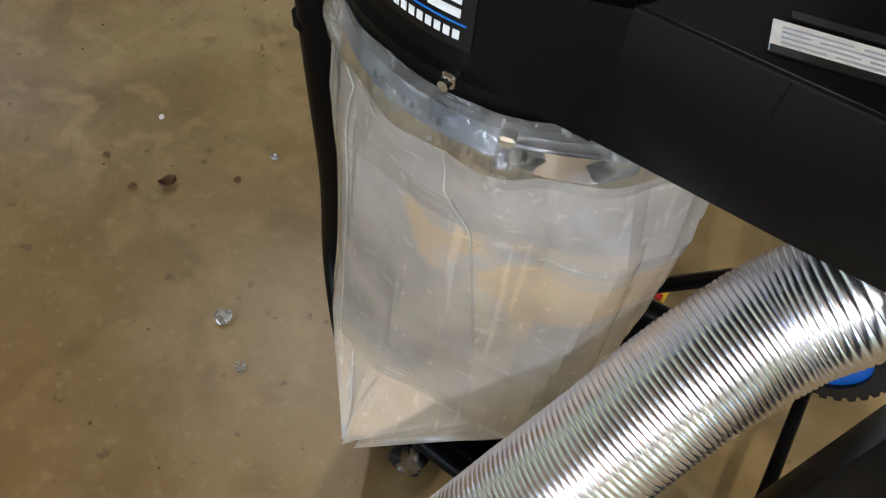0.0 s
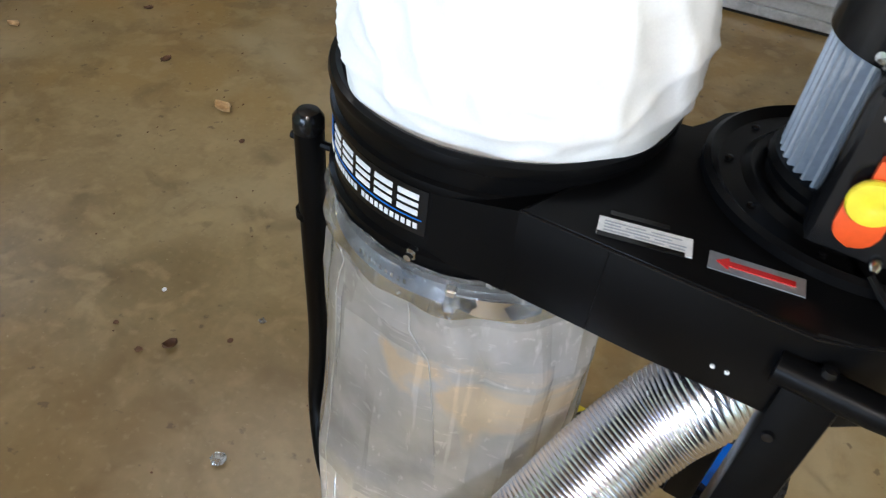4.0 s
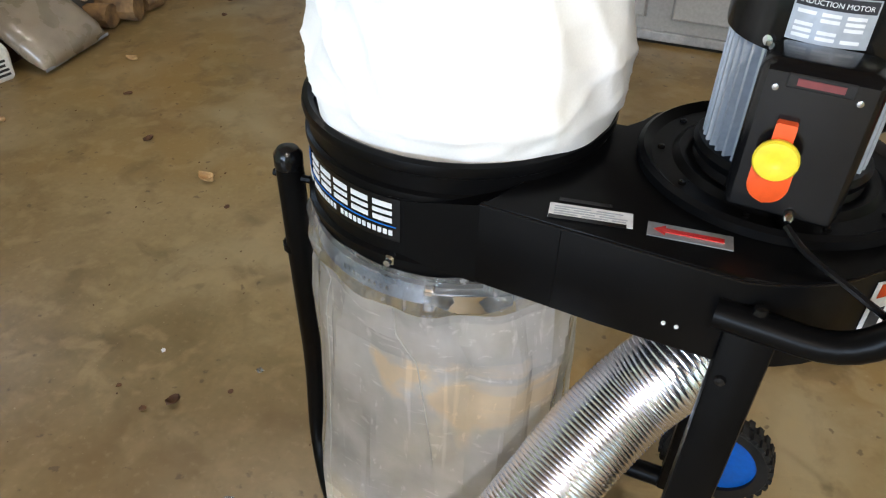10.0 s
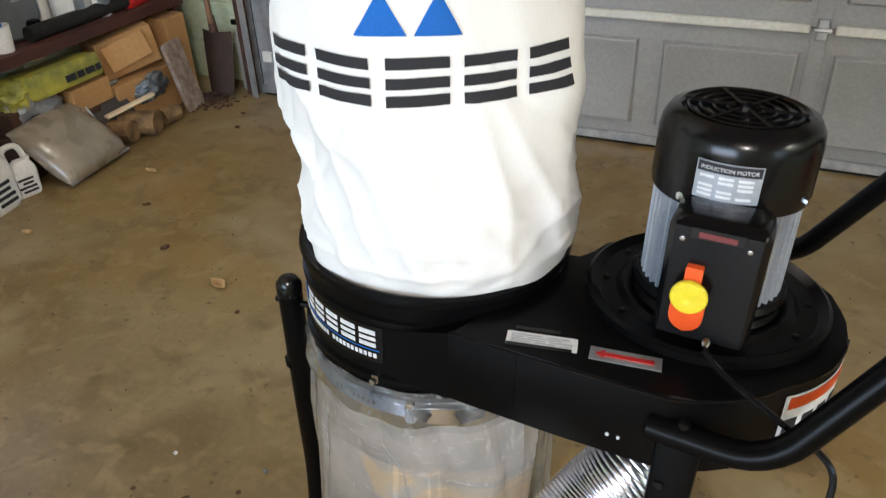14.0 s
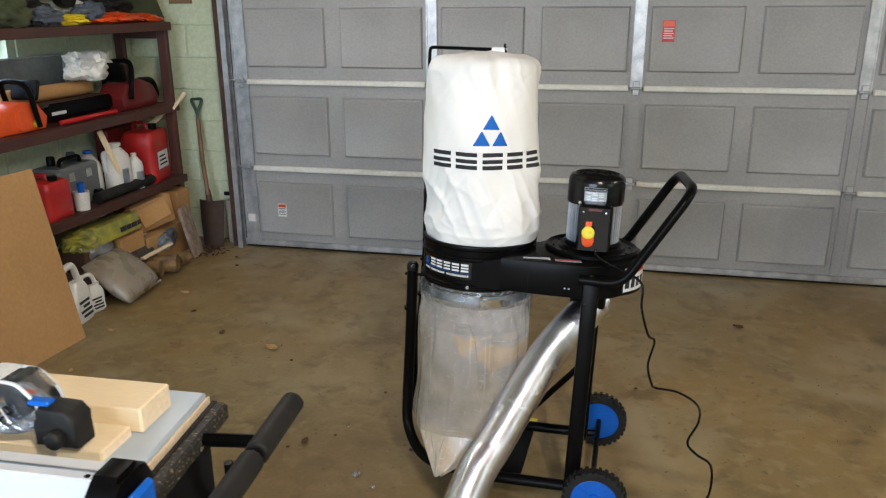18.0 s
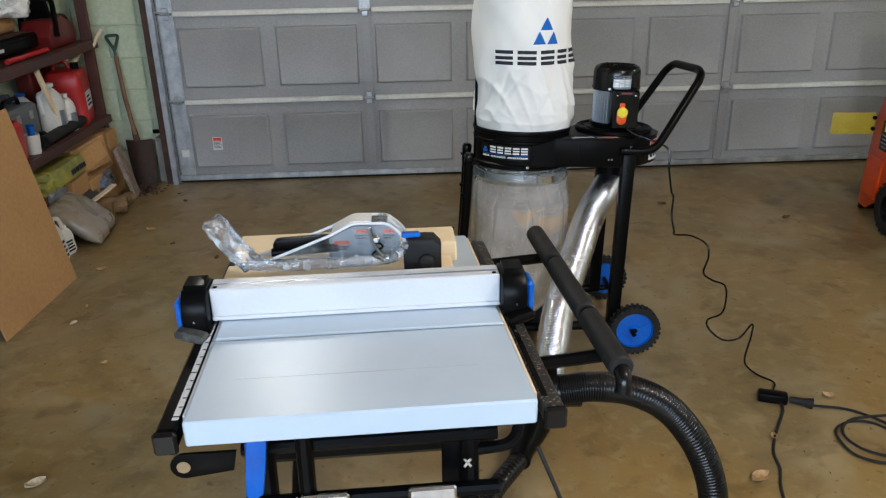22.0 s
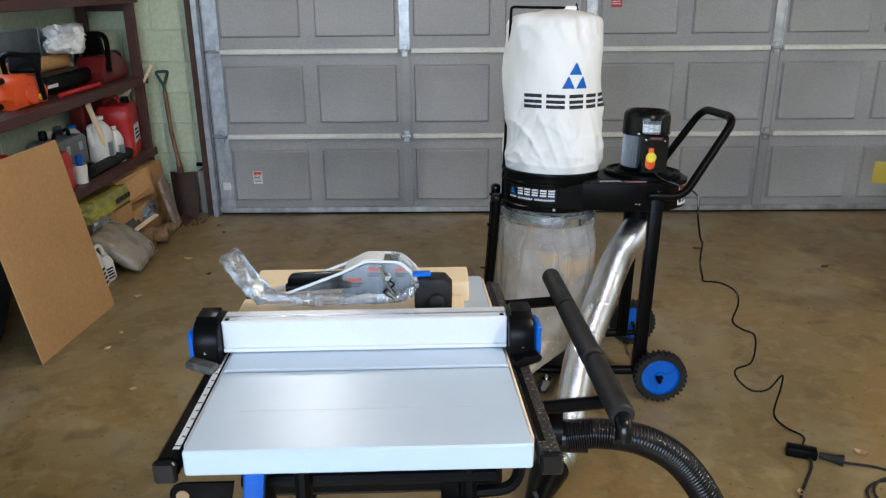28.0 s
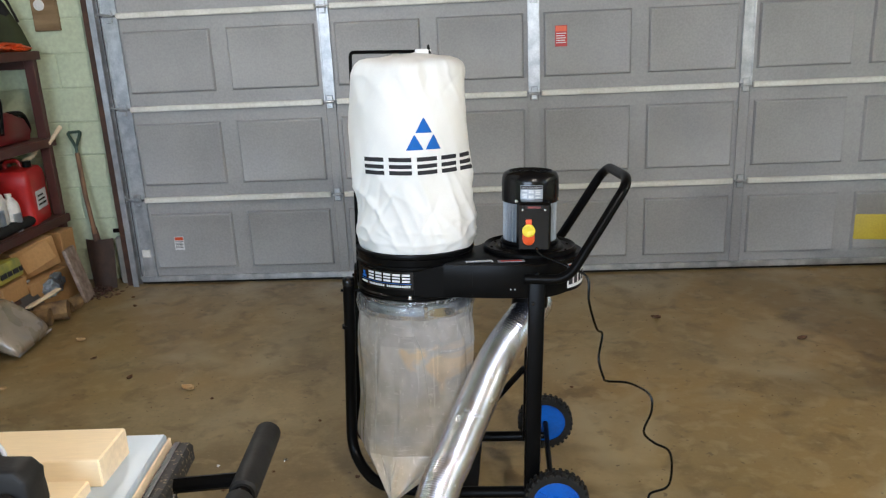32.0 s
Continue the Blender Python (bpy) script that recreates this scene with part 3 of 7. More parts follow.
for k in range(1, 4):
    for c in range(4):
        part("strut", span(COLS[c] + 0.04, COLS[c + 1] - 0.04, -0.022, 0.004, ROWS_Z[k] - 0.016, ROWS_Z[k] + 0.016, 0.005), M_STRUT, door)
    for c, x in enumerate(COLS):
        bm = B((x, -0.012, ROWS_Z[k]), (0.036, 0.012, 0.075), 0.003)
        tube(bm, [(x - 0.028, -0.022, ROWS_Z[k]), (x + 0.028, -0.022, ROWS_Z[k])], 0.008, 8)
        for dz in (-0.026, 0.026):
            lathe(bm, [(0.0, 0), (0.006, 0), (0.006, 0.005), (0.0, 0.006)], 6, facing((x, -0.018, ROWS_Z[k] + dz)))
        if c in (0, 4):
            s = -1 if c == 0 else 1
            tube(bm, [(x, -0.022, ROWS_Z[k] + 0.01), (x + s * 0.1, -0.022, ROWS_Z[k] + 0.01)], 0.006, 8)
            lathe(bm, [(0.0, 0), (0.021, 0), (0.021, 0.012), (0.0, 0.012)], 14, pose(x + s * 0.085, -0.022, ROWS_Z[k] + 0.01, 0, 90, 0))
        part("hinge", bm, M_GALV, door)
part("top_strut", span(-0.03, 4.83, -0.03, 0.004, 2.083, 2.118, 0.004), M_STRUT, door)
part("bottom_seal", span(-0.03, 4.83, 0.0, 0.05, 0.0, 0.03, 0.006), M_RUBBER, door)
part("bottom_rail", span(-0.03, 4.83, -0.012, 0.004, 0.016, 0.052, 0.003), M_GALV, door)
for x, z, w, h, top in ((0.239, 0.257, 0.06, 0.085, M_REDORANGE), (2.551, 1.374, 0.066, 0.112, M_RED)):
    st = part("warning_sticker", P([(-w / 2, -h / 2), (w / 2, -h / 2), (w / 2, h / 2), (-w / 2, h / 2)], 0, 0.001, facing((x, 0.0 if z < 1 else 0.001, z))), M_PAPER if z < 1 else M_RED, door, "small printed warning sticker")
    part("sticker_band", P([(-w / 2 + 0.004, h * 0.22), (w / 2 - 0.004, h * 0.22), (w / 2 - 0.004, h / 2 - 0.004), (-w / 2 + 0.004, h / 2 - 0.004)], 0.001, 0.002, facing((x, 0.0 if z < 1 else 0.001, z))), top if z < 1 else M_REDORANGE, st)
    bm = bmesh.new()
    for i in range(5):
        prism(bm, [(-w * 0.4, h * (0.1 - i * 0.11)), (w * (0.4 - 0.1 * (i % 2)), h * (0.1 - i * 0.11)), (w * (0.4 - 0.1 * (i % 2)), h * (0.14 - i * 0.11)), (-w * 0.4, h * (0.14 - i * 0.11))], 0.001, 0.0018, facing((x, 0.0 if z < 1 else 0.001, z)))
    part("print_bars", bm, M_INK_BLACK if z < 1 else M_PAPER, st)
part("slide_latch", B((0.03, -0.012, 0.2), (0.05, 0.015, 0.05), 0.003), M_WHITE, door)

# tracks, spring shaft and emergency cord
for s, x in ((-1, -0.055), (1, 4.855)):
    tr = thing("door_track", "galvanized steel roller track beside the garage door", "track", (x, -0.022, 0), group="door tracks", kind="structure")
    path = [(x, -0.022, 0.0), (x, -0.022, 1.85)] + [(x, -0.022 - 0.34 + 0.34 * math.cos(a), 1.85 + 0.34 * math.sin(a)) for a in (radians(10 * i) for i in range(1, 10))] + [(x, -3.0, 2.20)]
    bm = bmesh.new()
    rings = []
    for i, p in enumerate(path):
        p = Vector(p)
        t = (Vector(path[min(i + 1, len(path) - 1)]) - Vector(path[max(i - 1, 0)])).normalized()
        side = Vector((1, 0, 0))
        nrm = t.cross(side)
        prof = ((-0.012, -0.028), (0.022, -0.028), (0.022, -0.024), (-0.008, -0.024), (-0.008, 0.024), (0.022, 0.024), (0.022, 0.028), (-0.012, 0.028))
        rings.append([p + side * (-s * a) + nrm * b for a, b in prof])
    part("rail", grid_skin(bm, rings), M_GALV, tr)
    for z in (0.3, 1.0, 1.7):
        part("bracket", span(min(x, x + s * 0.045), max(x, x + s * 0.045), 0.006, 0.02, z - 0.05, z + 0.05, 0.003), M_GALV, tr)
shaft = thing("torsion_spring_shaft", "steel shaft with a dark torsion spring over the garage door", "spring", (2.4, -0.04, 2.28), kind="structure")
part("shaft", T([(-0.15, -0.06, 2.33), (5.0, -0.06, 2.33)], 0.0127, 10), M_GALV, shaft)
bm = bmesh.new()
tube(bm, [(1.80 + i * 0.004, -0.06, 2.33) for i in range(331)], [0.027 if i % 3 else 0.030 for i in range(331)], 10)
part("spring", bm, M_BLACK, shaft)
part("center_bracket", B((2.42, -0.02, 2.335), (0.06, 0.14, 0.09), 0.004), M_GALV, shaft)
part("winding_cone", T([(3.122, -0.06, 2.33), (3.18, -0.06, 2.33)], [0.03, 0.024], 12), M_GALV, shaft)
for x in (-0.12, 4.95):
    part("cable_drum", L([(0.0, 0), (0.05, 0), (0.045, 0.02), (0.05, 0.04), (0.0, 0.04)], 18, pose(x, -0.06, 2.33, 0, 90, 0)), M_GALV, shaft)
cord = thing("release_cord", "black pull cord with a red knot hanging by the door", "cord", (2.43, -0.12, 2.0), kind="structure")
part("cord", T(smooth_path([(2.47, -0.30, 2.45), (2.445, -0.2, 2.33), (2.435, -0.12, 2.2), (2.43, -0.09, 2.05), (2.432, -0.085, 1.98)]), 0.006, 6), M_BLACK, cord)
part("knot", T([(2.415, -0.09, 2.0), (2.455, -0.09, 2.003)], [0.007, 0.012], 8), M_RED, cord)
part("hanger", T([(1.83, -0.25, 2.46), (1.828, -0.22, 2.38), (1.84, -0.2, 2.31)], 0.005, 6), M_WHITE, cord)
solid("opener_arm", B((2.47, -0.3, 2.43), (0.07, 0.09, 0.09), 0.006), M_BLACK, "black arm of the door opener under the joist", "opener", kind="structure")

# the second window, in the east wall, is added to go with its lamp
for n, (px, y0, y1, z0, z1) in enumerate(((XL - 0.1, -1.70, -0.94, 1.20, 1.80), (XR + 0.1, -4.85, -3.55, 1.0, 2.0))):
    win = thing("window_%d" % (n + 1), "small painted side wall window, the east one added", "window", (px, (y0 + y1) / 2, z0), kind="structure")
    for y in (y0 + 0.02, (y0 + y1) / 2, y1 - 0.02):
        part("frame_bar", span(px - 0.02, px + 0.02, y - 0.02, y + 0.02, z0, z1, 0.003), M_WHITE, win)
    for z in (z0 + 0.015, z1 - 0.015):
        part("frame_bar", span(px - 0.018, px + 0.018, y0 + 0.041, y1 - 0.041, z - 0.015, z + 0.015, 0.003), M_WHITE, win)

# ---- dust collector ----
CX, CY = 1.896, -2.132
dc = thing("dust_collector", "black wheeled dust collector with white canvas filter bag", "dust collector", (2.0, -2.12, 0))

DR = 0.174
drum = part("separator_drum", L([(DR - 0.007, 0.812), (DR - 0.007, 0.822), (DR - 0.001, 0.825), (DR + 0.005, 0.823), (DR + 0.0065, 0.817), (DR + 0.005, 0.811), (DR + 0.001, 0.808), (DR, 0.790), (DR + 0.004, 0.787), (DR + 0.0045, 0.783), (DR + 0.004, 0.779), (DR, 0.776), (DR, 0.706), (DR + 0.005, 0.702), (DR + 0.005, 0.696), (DR, 0.692), (DR, 0.682), (DR - 0.008, 0.678), (DR - 0.012, 0.64), (DR - 0.02, 0.64), (DR - 0.02, 0.812)], 64, Matrix.Translation((CX, CY, 0))), M_BLACK, dc)
bm = B((1.902, CY - DR - 0.003, 0.7), (0.010, 0.012, 0.012), 0.002)
lathe(bm, [(0, 0), (0.004, 0), (0.004, 0.006), (0, 0.006)], 8, facing((1.902, CY - DR - 0.008, 0.70)))
part("seam_bolt", bm, M_CHROME, drum)
# sticker on the drum: dark field, letter-height blocks and a line of small bars
stk = part("drum_sticker", bent_patch(bmesh.new(), (CX, CY), DR + 0.0006, -150, -85, 0.722, 0.7745, 20, 0.0006), M_BLACKGLOSS, drum, "black sticker with a white logo of plain blocks")
for i in range(5):
    a = -134 + i * 9.6
    bm = bmesh.new()
    for z0, z1 in ((0.7440, 0.7500), (0.7535, 0.7585), (0.7620, 0.7685)):
        bent_patch(bm, (CX, CY), DR + 0.0014, a, a + 7.6, z0, z1, 4, 0.0004)
    part("logo_block", bm, M_PAPER, stk)
for i, (a0, a1, z0, z1) in enumerate(((-145.5, -138.5, 0.744, 0.752), (-144, -140, 0.754, 0.762))):
    part("logo_mark", bent_patch(bmesh.new(), (CX, CY), DR + 0.0014, a0, a1, z0, z1, 3, 0.0004), M_INK_BLUE, stk)
part("logo_line", bent_patch(bmesh.new(), (CX, CY), DR + 0.0014, -146, -86.5, 0.7390, 0.7405, 16, 0.0004), M_INK_BLUE, stk)
bm = bmesh.new()
for i in range(27):
    if i not in (5, 15):
        bent_patch(bm, (CX, CY), DR + 0.0014, -146 + i * 2.18, -144.5 + i * 2.18, 0.7285, 0.7350, 1, 0.0004)
part("print_line", bm, M_PAPER, stk)

# blower housing with its tangent duct
VX, VY, VR = 2.243, -2.115, 0.160
volute = [(VX + r * math.cos(radians(a)), VY + r * math.sin(radians(a))) for a, r in ((a, VR + 0.034 * max(0.0, (-a - 50) / 40)) for a in range(-90, 1, 8))]
poly = [(1.998, -2.3075), (2.13, -2.3085)] + volute + [(VX + VR * math.cos(radians(a)), VY + VR * math.sin(radians(a))) for a in range(10, 171, 10)] + [(2.02, -2.09), (1.99, -2.12), (2.032, -2.236)]
housing = part("blower_housing", P(poly, 0.702, 0.801, None, 0.0035), M_BLACK, dc, sharp=25)
part("folded_lip", T([(2.032, -2.236, 0.800), (1.9985, -2.3078, 0.7985), (2.13, -2.3090, 0.7985)] + [(x, y - 0.0006, 0.7985) for x, y in volute], 0.0016, 6), M_BLACKGLOSS, housing)
# tangent wall that runs from the drum up to the corner of the housing
wedge = bmesh.new()
grid_skin(wedge, [[(1.915, -2.3052, 0.702), (1.998, -2.3073, 0.702), (2.03, -2.235, 0.702), (1.90, -2.24, 0.702)], [(1.915, -2.3052, 0.774), (1.998, -2.3073, 0.797), (2.03, -2.235, 0.797), (1.90, -2.24, 0.774)]])
part("tangent_wall", wedge, M_BLACK, housing)
part("seam_strip", span(2.0790, 2.0800, -2.3090, -2.304, 0.704, 0.797), M_BLACK, housing)
for x in (2.188, 2.200):
    part("rivet", L([(0, 0), (0.0022, 0), (0.002, 0.0015), (0, 0.002)], 8, facing((x, -2.3092, 0.729))), M_PAPER, housing)
part("cover_plate", L([(0.0000, 0.803), (0.1406, 0.803), (0.1406, 0.812), (0.1353, 0.816), (0.1308, 0.812), (0.1255, 0.808), (0.1050, 0.808), (0.0979, 0.814), (0.0908, 0.814), (0.0846, 0.811), (0.0757, 0.822), (0.0000, 0.824)], 56, Matrix.Translation((VX, VY + 0.008, 0))), M_BLACK, housing)
for i in range(10):
    a = math.tau * (i + 0.3) / 10
    part("cover_screw", L([(0, 0.808), (0.004, 0.808), (0.0035, 0.811), (0, 0.812)], 8, Matrix.Translation((VX + 0.116 * math.cos(a), VY + 0.008 + 0.116 * math.sin(a), 0))), M_BLACKGLOSS, housing)
part("inlet_pipe", L([(0.052, 0.702), (0.056, 0.70), (0.056, 0.585), (0.05, 0.585), (0.05, 0.702)], 32, Matrix.Translation((2.246, -2.098, 0))), M_BLACK, housing)
plate = part("rating_plate", B((2.098, -2.279, 0.8015), (0.078, 0.024, 0.001), 0, (0, 0, 13)), M_PAPER, housing, "white rating plate with small print")
part("print_line", box(B((2.088, -2.262, 0.8021), (0.05, 0.006, 0.001), 0, (0, 0, 13)), (2.098, -2.291, 0.8021), (0.072, 0.006, 0.001), 0, (0, 0, 13)), M_BLACKGLOSS, plate)
pm = pose(2.098, -2.279, 0, 0, 0, 13)
for dy, runs in ((-0.0055, ((-0.034, -0.012), (-0.008, 0.016), (0.020, 0.033))), (-0.0015, ((-0.034, 0.004), (0.008, 0.034))), (0.0025, ((-0.034, -0.020), (-0.016, 0.022))), (0.0065, ((-0.034, 0.000), (0.005, 0.030)))):
    for x0, x1 in runs:
        o = pm @ Vector(((x0 + x1) / 2, dy, 0))
        part("print_line", B((o.x, o.y, 0.8022), (x1 - x0, 0.0014, 0.0006), 0, (0, 0, 13)), M_PLATE, plate)
arrow = part("rotation_label", B((2.188, -2.268, 0.8015), (0.076, 0.022, 0.001), 0, (0, 0, 9)), M_GALV, housing, "silver label with a red arrow")
am = pose(2.188, -2.268, 0.802, 0, 0, 9)
part("arrow", P([(-0.032, 0), (-0.022, 0.007), (-0.022, 0.003), (0.03, 0.003), (0.03, -0.003), (-0.022, -0.003), (-0.022, -0.007)], 0, 0.001, am), M_RED, arrow)
wl = part("warning_label", bent_patch(bmesh.new(), (VX, VY), VR + 0.0005, -48, -8, 0.712, 0.785, 10, 0.0006), M_PAPER, housing, "white and orange warning label")
part("label_band", bent_patch(bmesh.new(), (VX, VY), VR + 0.0012, -46, -10, 0.766, 0.782, 10, 0.0005), M_ORANGE, wl)
bm = bmesh.new()
for i in range(4):
    bent_patch(bm, (VX, VY), VR + 0.0012, -46 + 9 * i, -40 + 9 * i, 0.722, 0.752, 3, 0.0005)
part("label_print", bm, M_INK_BLACK, wl)

# motor
M_DARKRED = mat("dull_red_print", (0.16, 0.03, 0.03), rough=0.5)
MX, MY = 2.243, -2.100
motor = part("motor_body", P([((0.080 if k % 4 in (0, 1) else 0.0708) * math.cos(math.tau * k / 176), (0.080 if k % 4 in (0, 1) else 0.0708) * math.sin(math.tau * k / 176)) for k in range(176)], 0.826, 0.965, Matrix.Translation((MX, MY, 0))), M_ALUFIN, dc, "silver finned motor body", sharp=20)
part("motor_flange", L([(0.0, 0.818), (0.086, 0.818), (0.088, 0.826), (0.084, 0.832), (0.0, 0.832)], 40, Matrix.Translation((MX, MY, 0))), M_BLACK, motor)
cap = part("fan_cap", L([(0.078, 0.948), (0.0840, 0.948), (0.0850, 0.953), (0.0850, 1.008), (0.083, 1.022), (0.077, 1.032), (0.066, 1.037), (0.062, 1.034), (0.0, 1.034), (0.0, 1.0), (0.07, 1.0), (0.08, 0.96)], 56, Matrix.Translation((MX, MY, 0))), M_BLACKGLOSS, motor, "glossy black motor cap")
for r in (0.018, 0.032, 0.046, 0.058):
    bm = bmesh.new()
    tube(bm, [(MX + r * math.cos(math.tau * k / 32), MY + r * math.sin(math.tau * k / 32), 1.0355) for k in range(33)], 0.0022, 6)
    part("grille_ring", bm, M_BLACKGLOSS, cap)
for i in range(6):
    a = math.tau * i / 6
    part("grille_spoke", T([(MX + 0.01 * math.cos(a), MY + 0.01 * math.sin(a), 1.0365), (MX + 0.062 * math.cos(a), MY + 0.062 * math.sin(a), 1.0365)], 0.0028, 6), M_BLACKGLOSS, cap)
for a in (-118, -20, 70, 160):
    u = Vector((math.cos(radians(a)), math.sin(radians(a)), 0))
    part("cap_screw", L([(0, 0), (0.005, 0), (0.005, 0.003), (0, 0.004)], 10, facing(Vector((MX, MY, 0.957)) + u * 0.0845, u)), M_CHROME, cap)
ml = part("motor_label", bent_patch(bmesh.new(), (MX, MY), 0.0852, -110, -66, 0.964, 1.005, 10, 0.0006), M_PLATE, cap, "silver motor nameplate with rows of print")
part("label_head", bent_patch(bmesh.new(), (MX, MY), 0.0858, -109, -67, 0.9935, 1.004, 10, 0.0004), M_INK_BLACK, ml)


def words(text, height, place, material, parent):
    """Raised flat words; place maps (across, up, out) to a spot in the world."""
    cu = bpy.data.curves.new("words", "FONT")
    cu.body, cu.size, cu.align_x, cu.extrude = text, height, "CENTER", 0.0
    tmp = bpy.data.objects.new("words", cu)
    bm = bmesh.new()
    bm.from_mesh(tmp.to_mesh())
    tmp.to_mesh_clear()
    bpy.data.objects.remove(tmp)
    for v in bm.verts:
        v.co = place(v.co.x, v.co.y)
    return part("words", bm, material, parent)


def on_cap(x, z):
    a = radians(-88) + x / 0.0863
    return Vector((MX + 0.0864 * math.cos(a), MY + 0.0864 * math.sin(a), 0.9962 + z))


words("INDUCTION MOTOR", 0.0060, on_cap, M_PAPER, ml)
bm = bmesh.new()
for i in range(5):
    for j in range(3):
        if (i + j) % 4 != 3:
            bent_patch(bm, (MX, MY), 0.0858, -107 + j * 13, -97 + j * 13, 0.9675 + i * 0.005, 0.9705 + i * 0.005, 2, 0.0003)
part("label_print", bm, M_PAPER, ml)
jb = part("switch_box", box(B((2.252, -2.205, 0.893), (0.098, 0.066, 0.142), 0.014, (0, 0, 0), 3), (2.252, -2.236, 0.893), (0.089, 0.006, 0.133), 0.003), M_BLACKGLOSS, motor)
part("box_recess", B((2.252, -2.2388, 0.951), (0.052, 0.003, 0.012), 0.001), M_RUBBER, jb)
part("box_label", B((2.252, -2.2405, 0.951), (0.036, 0.001, 0.006)), M_DARKRED, jb)
for x in (2.219, 2.283):
    part("box_screw", L([(0, 0), (0.0028, 0), (0.0028, 0.0015), (0, 0.002)], 8, facing((x, -2.2388, 0.943))), M_CHROME, jb)
sw = part("switch_paddle", P(rounded(0.034, 0.056, 0.0165, 6), 0, 0.010, facing((2.237, -2.239, 0.870)), 0.002), M_REDORANGE, jb, "red-orange stop paddle")
part("switch_tab", P(rounded(0.017, 0.022, 0.002), 0, 0.009, facing((2.237, -2.239, 0.906))), M_REDORANGE, sw)
part("switch_knob", L([(0, 0), (0.0185, 0), (0.0188, 0.004), (0.0172, 0.0066), (0.006, 0.0078), (0.004, 0.0070), (0, 0.0070)], 32, facing((2.237, -2.250, 0.886))), M_YELLOW, sw, "round yellow stop knob")
part("cord_grip", L([(0, 0), (0.005, 0), (0.005, 0.006), (0.003, 0.010), (0, 0.010)], 10, facing((2.262, -2.239, 0.832), (0, -1, -0.4))), M_CHROME, jb)

FY = -2.12
# frame: front and rear posts bending into the base rails, legs, handle, axle
for s, yy in ((-1, FY - 0.105), (1, FY + 0.105)):
    y2 = FY + s * 0.178
    yt = FY + s * 0.087
    bent = round_corners([(1.701, yt, 0.718), (1.696, yt - s * 0.014, 0.55), (1.682, yt - s * 0.045, 0.30), (1.682, yt - s * 0.035, 0.13), (1.77, yt + s * 0.05, 0.066), (1.95, y2, 0.074), (2.26, y2, 0.088)], 0.07, 6)
    post = part("frame_post", T(bent, 0.0178, 12), M_BLACK, dc)
    part("post_cap", L([(0.0175, 0.703), (0.0185, 0.708), (0.0185, 0.721), (0.013, 0.729), (0.0, 0.731)], 14, Matrix.Translation((1.701, yt, 0))), M_BLACKGLOSS, post)
    part("post_collar", L([(0.0, 0.565), (0.0180, 0.565), (0.0180, 0.575), (0.0, 0.575)], 12, Matrix.Translation((1.6905, yt - s * 0.013, 0))), M_BLACK, post)
    part("post_bolt", T([(1.677, yt, 0.688), (1.739, yt - s * 0.006, 0.688)], 0.005, 8), M_BLACK, post)
    part("leg", B((2.258, FY + s * 0.176, 0.415), (0.046, 0.040, 0.67), 0.005, (0, 0.6, 0), 2), M_BLACK, dc)
    part("leg_bolt", L([(0, 0), (0.006, 0), (0.005, 0.004), (0, 0.005)], 8, facing((2.25, FY + s * 0.196, 0.69), (0, s, 0))), M_BLACKGLOSS, dc)
    part("leg_bolt", L([(0, 0), (0.007, 0), (0.006, 0.006), (0, 0.007)], 8, Matrix.Translation((2.262, FY + s * 0.194, 0.775))), M_BLACKGLOSS, dc)
    part("deck_brace", T([(2.02, FY + s * 0.178, 0.075), (2.235, FY + s * 0.178, 0.34)], 0.011, 8) if s > 0 else T([(2.245, FY + s * 0.17, 0.08), (2.255, FY + s * 0.17, 0.12)], 0.011, 8), M_BLACK, dc)
y0, y1 = FY - 0.193, FY + 0.235
part("push_handle", T(round_corners([(2.228, y0, 0.762), (2.345, y0 - 0.006, 0.762), (2.500, y0 + 0.055, 1.012), (2.512, -2.20, 1.03), (2.488, -1.985, 1.03), (2.470, y1 - 0.06, 1.005), (2.335, y1, 0.762), (2.228, y1, 0.762)], 0.045, 6), 0.0145, 12), M_BLACK, dc)
part("deck_plate", span(1.80, 2.092, FY - 0.17, FY + 0.19, 0.068, 0.076, 0.002), M_BLACK, dc)
part("deck_sticker", span(2.045, 2.095, -1.915, -1.875, 0.0765, 0.0775), M_YELLOW, dc, "yellow and red hazard sticker")
part("deck_sticker_band", span(2.05, 2.09, -1.915, -1.902, 0.0777, 0.0783), M_RED, dc)
part("axle", T([(2.318, FY - 0.27, 0.086), (2.312, FY + 0.30, 0.110)], 0.009, 10), M_BLACK, dc)
for s in (-1, 1):
    part("axle_bracket", T([(2.25, FY + s * 0.178, 0.085), (2.318, FY + s * 0.178, 0.094)], 0.012, 8), M_BLACK, dc)
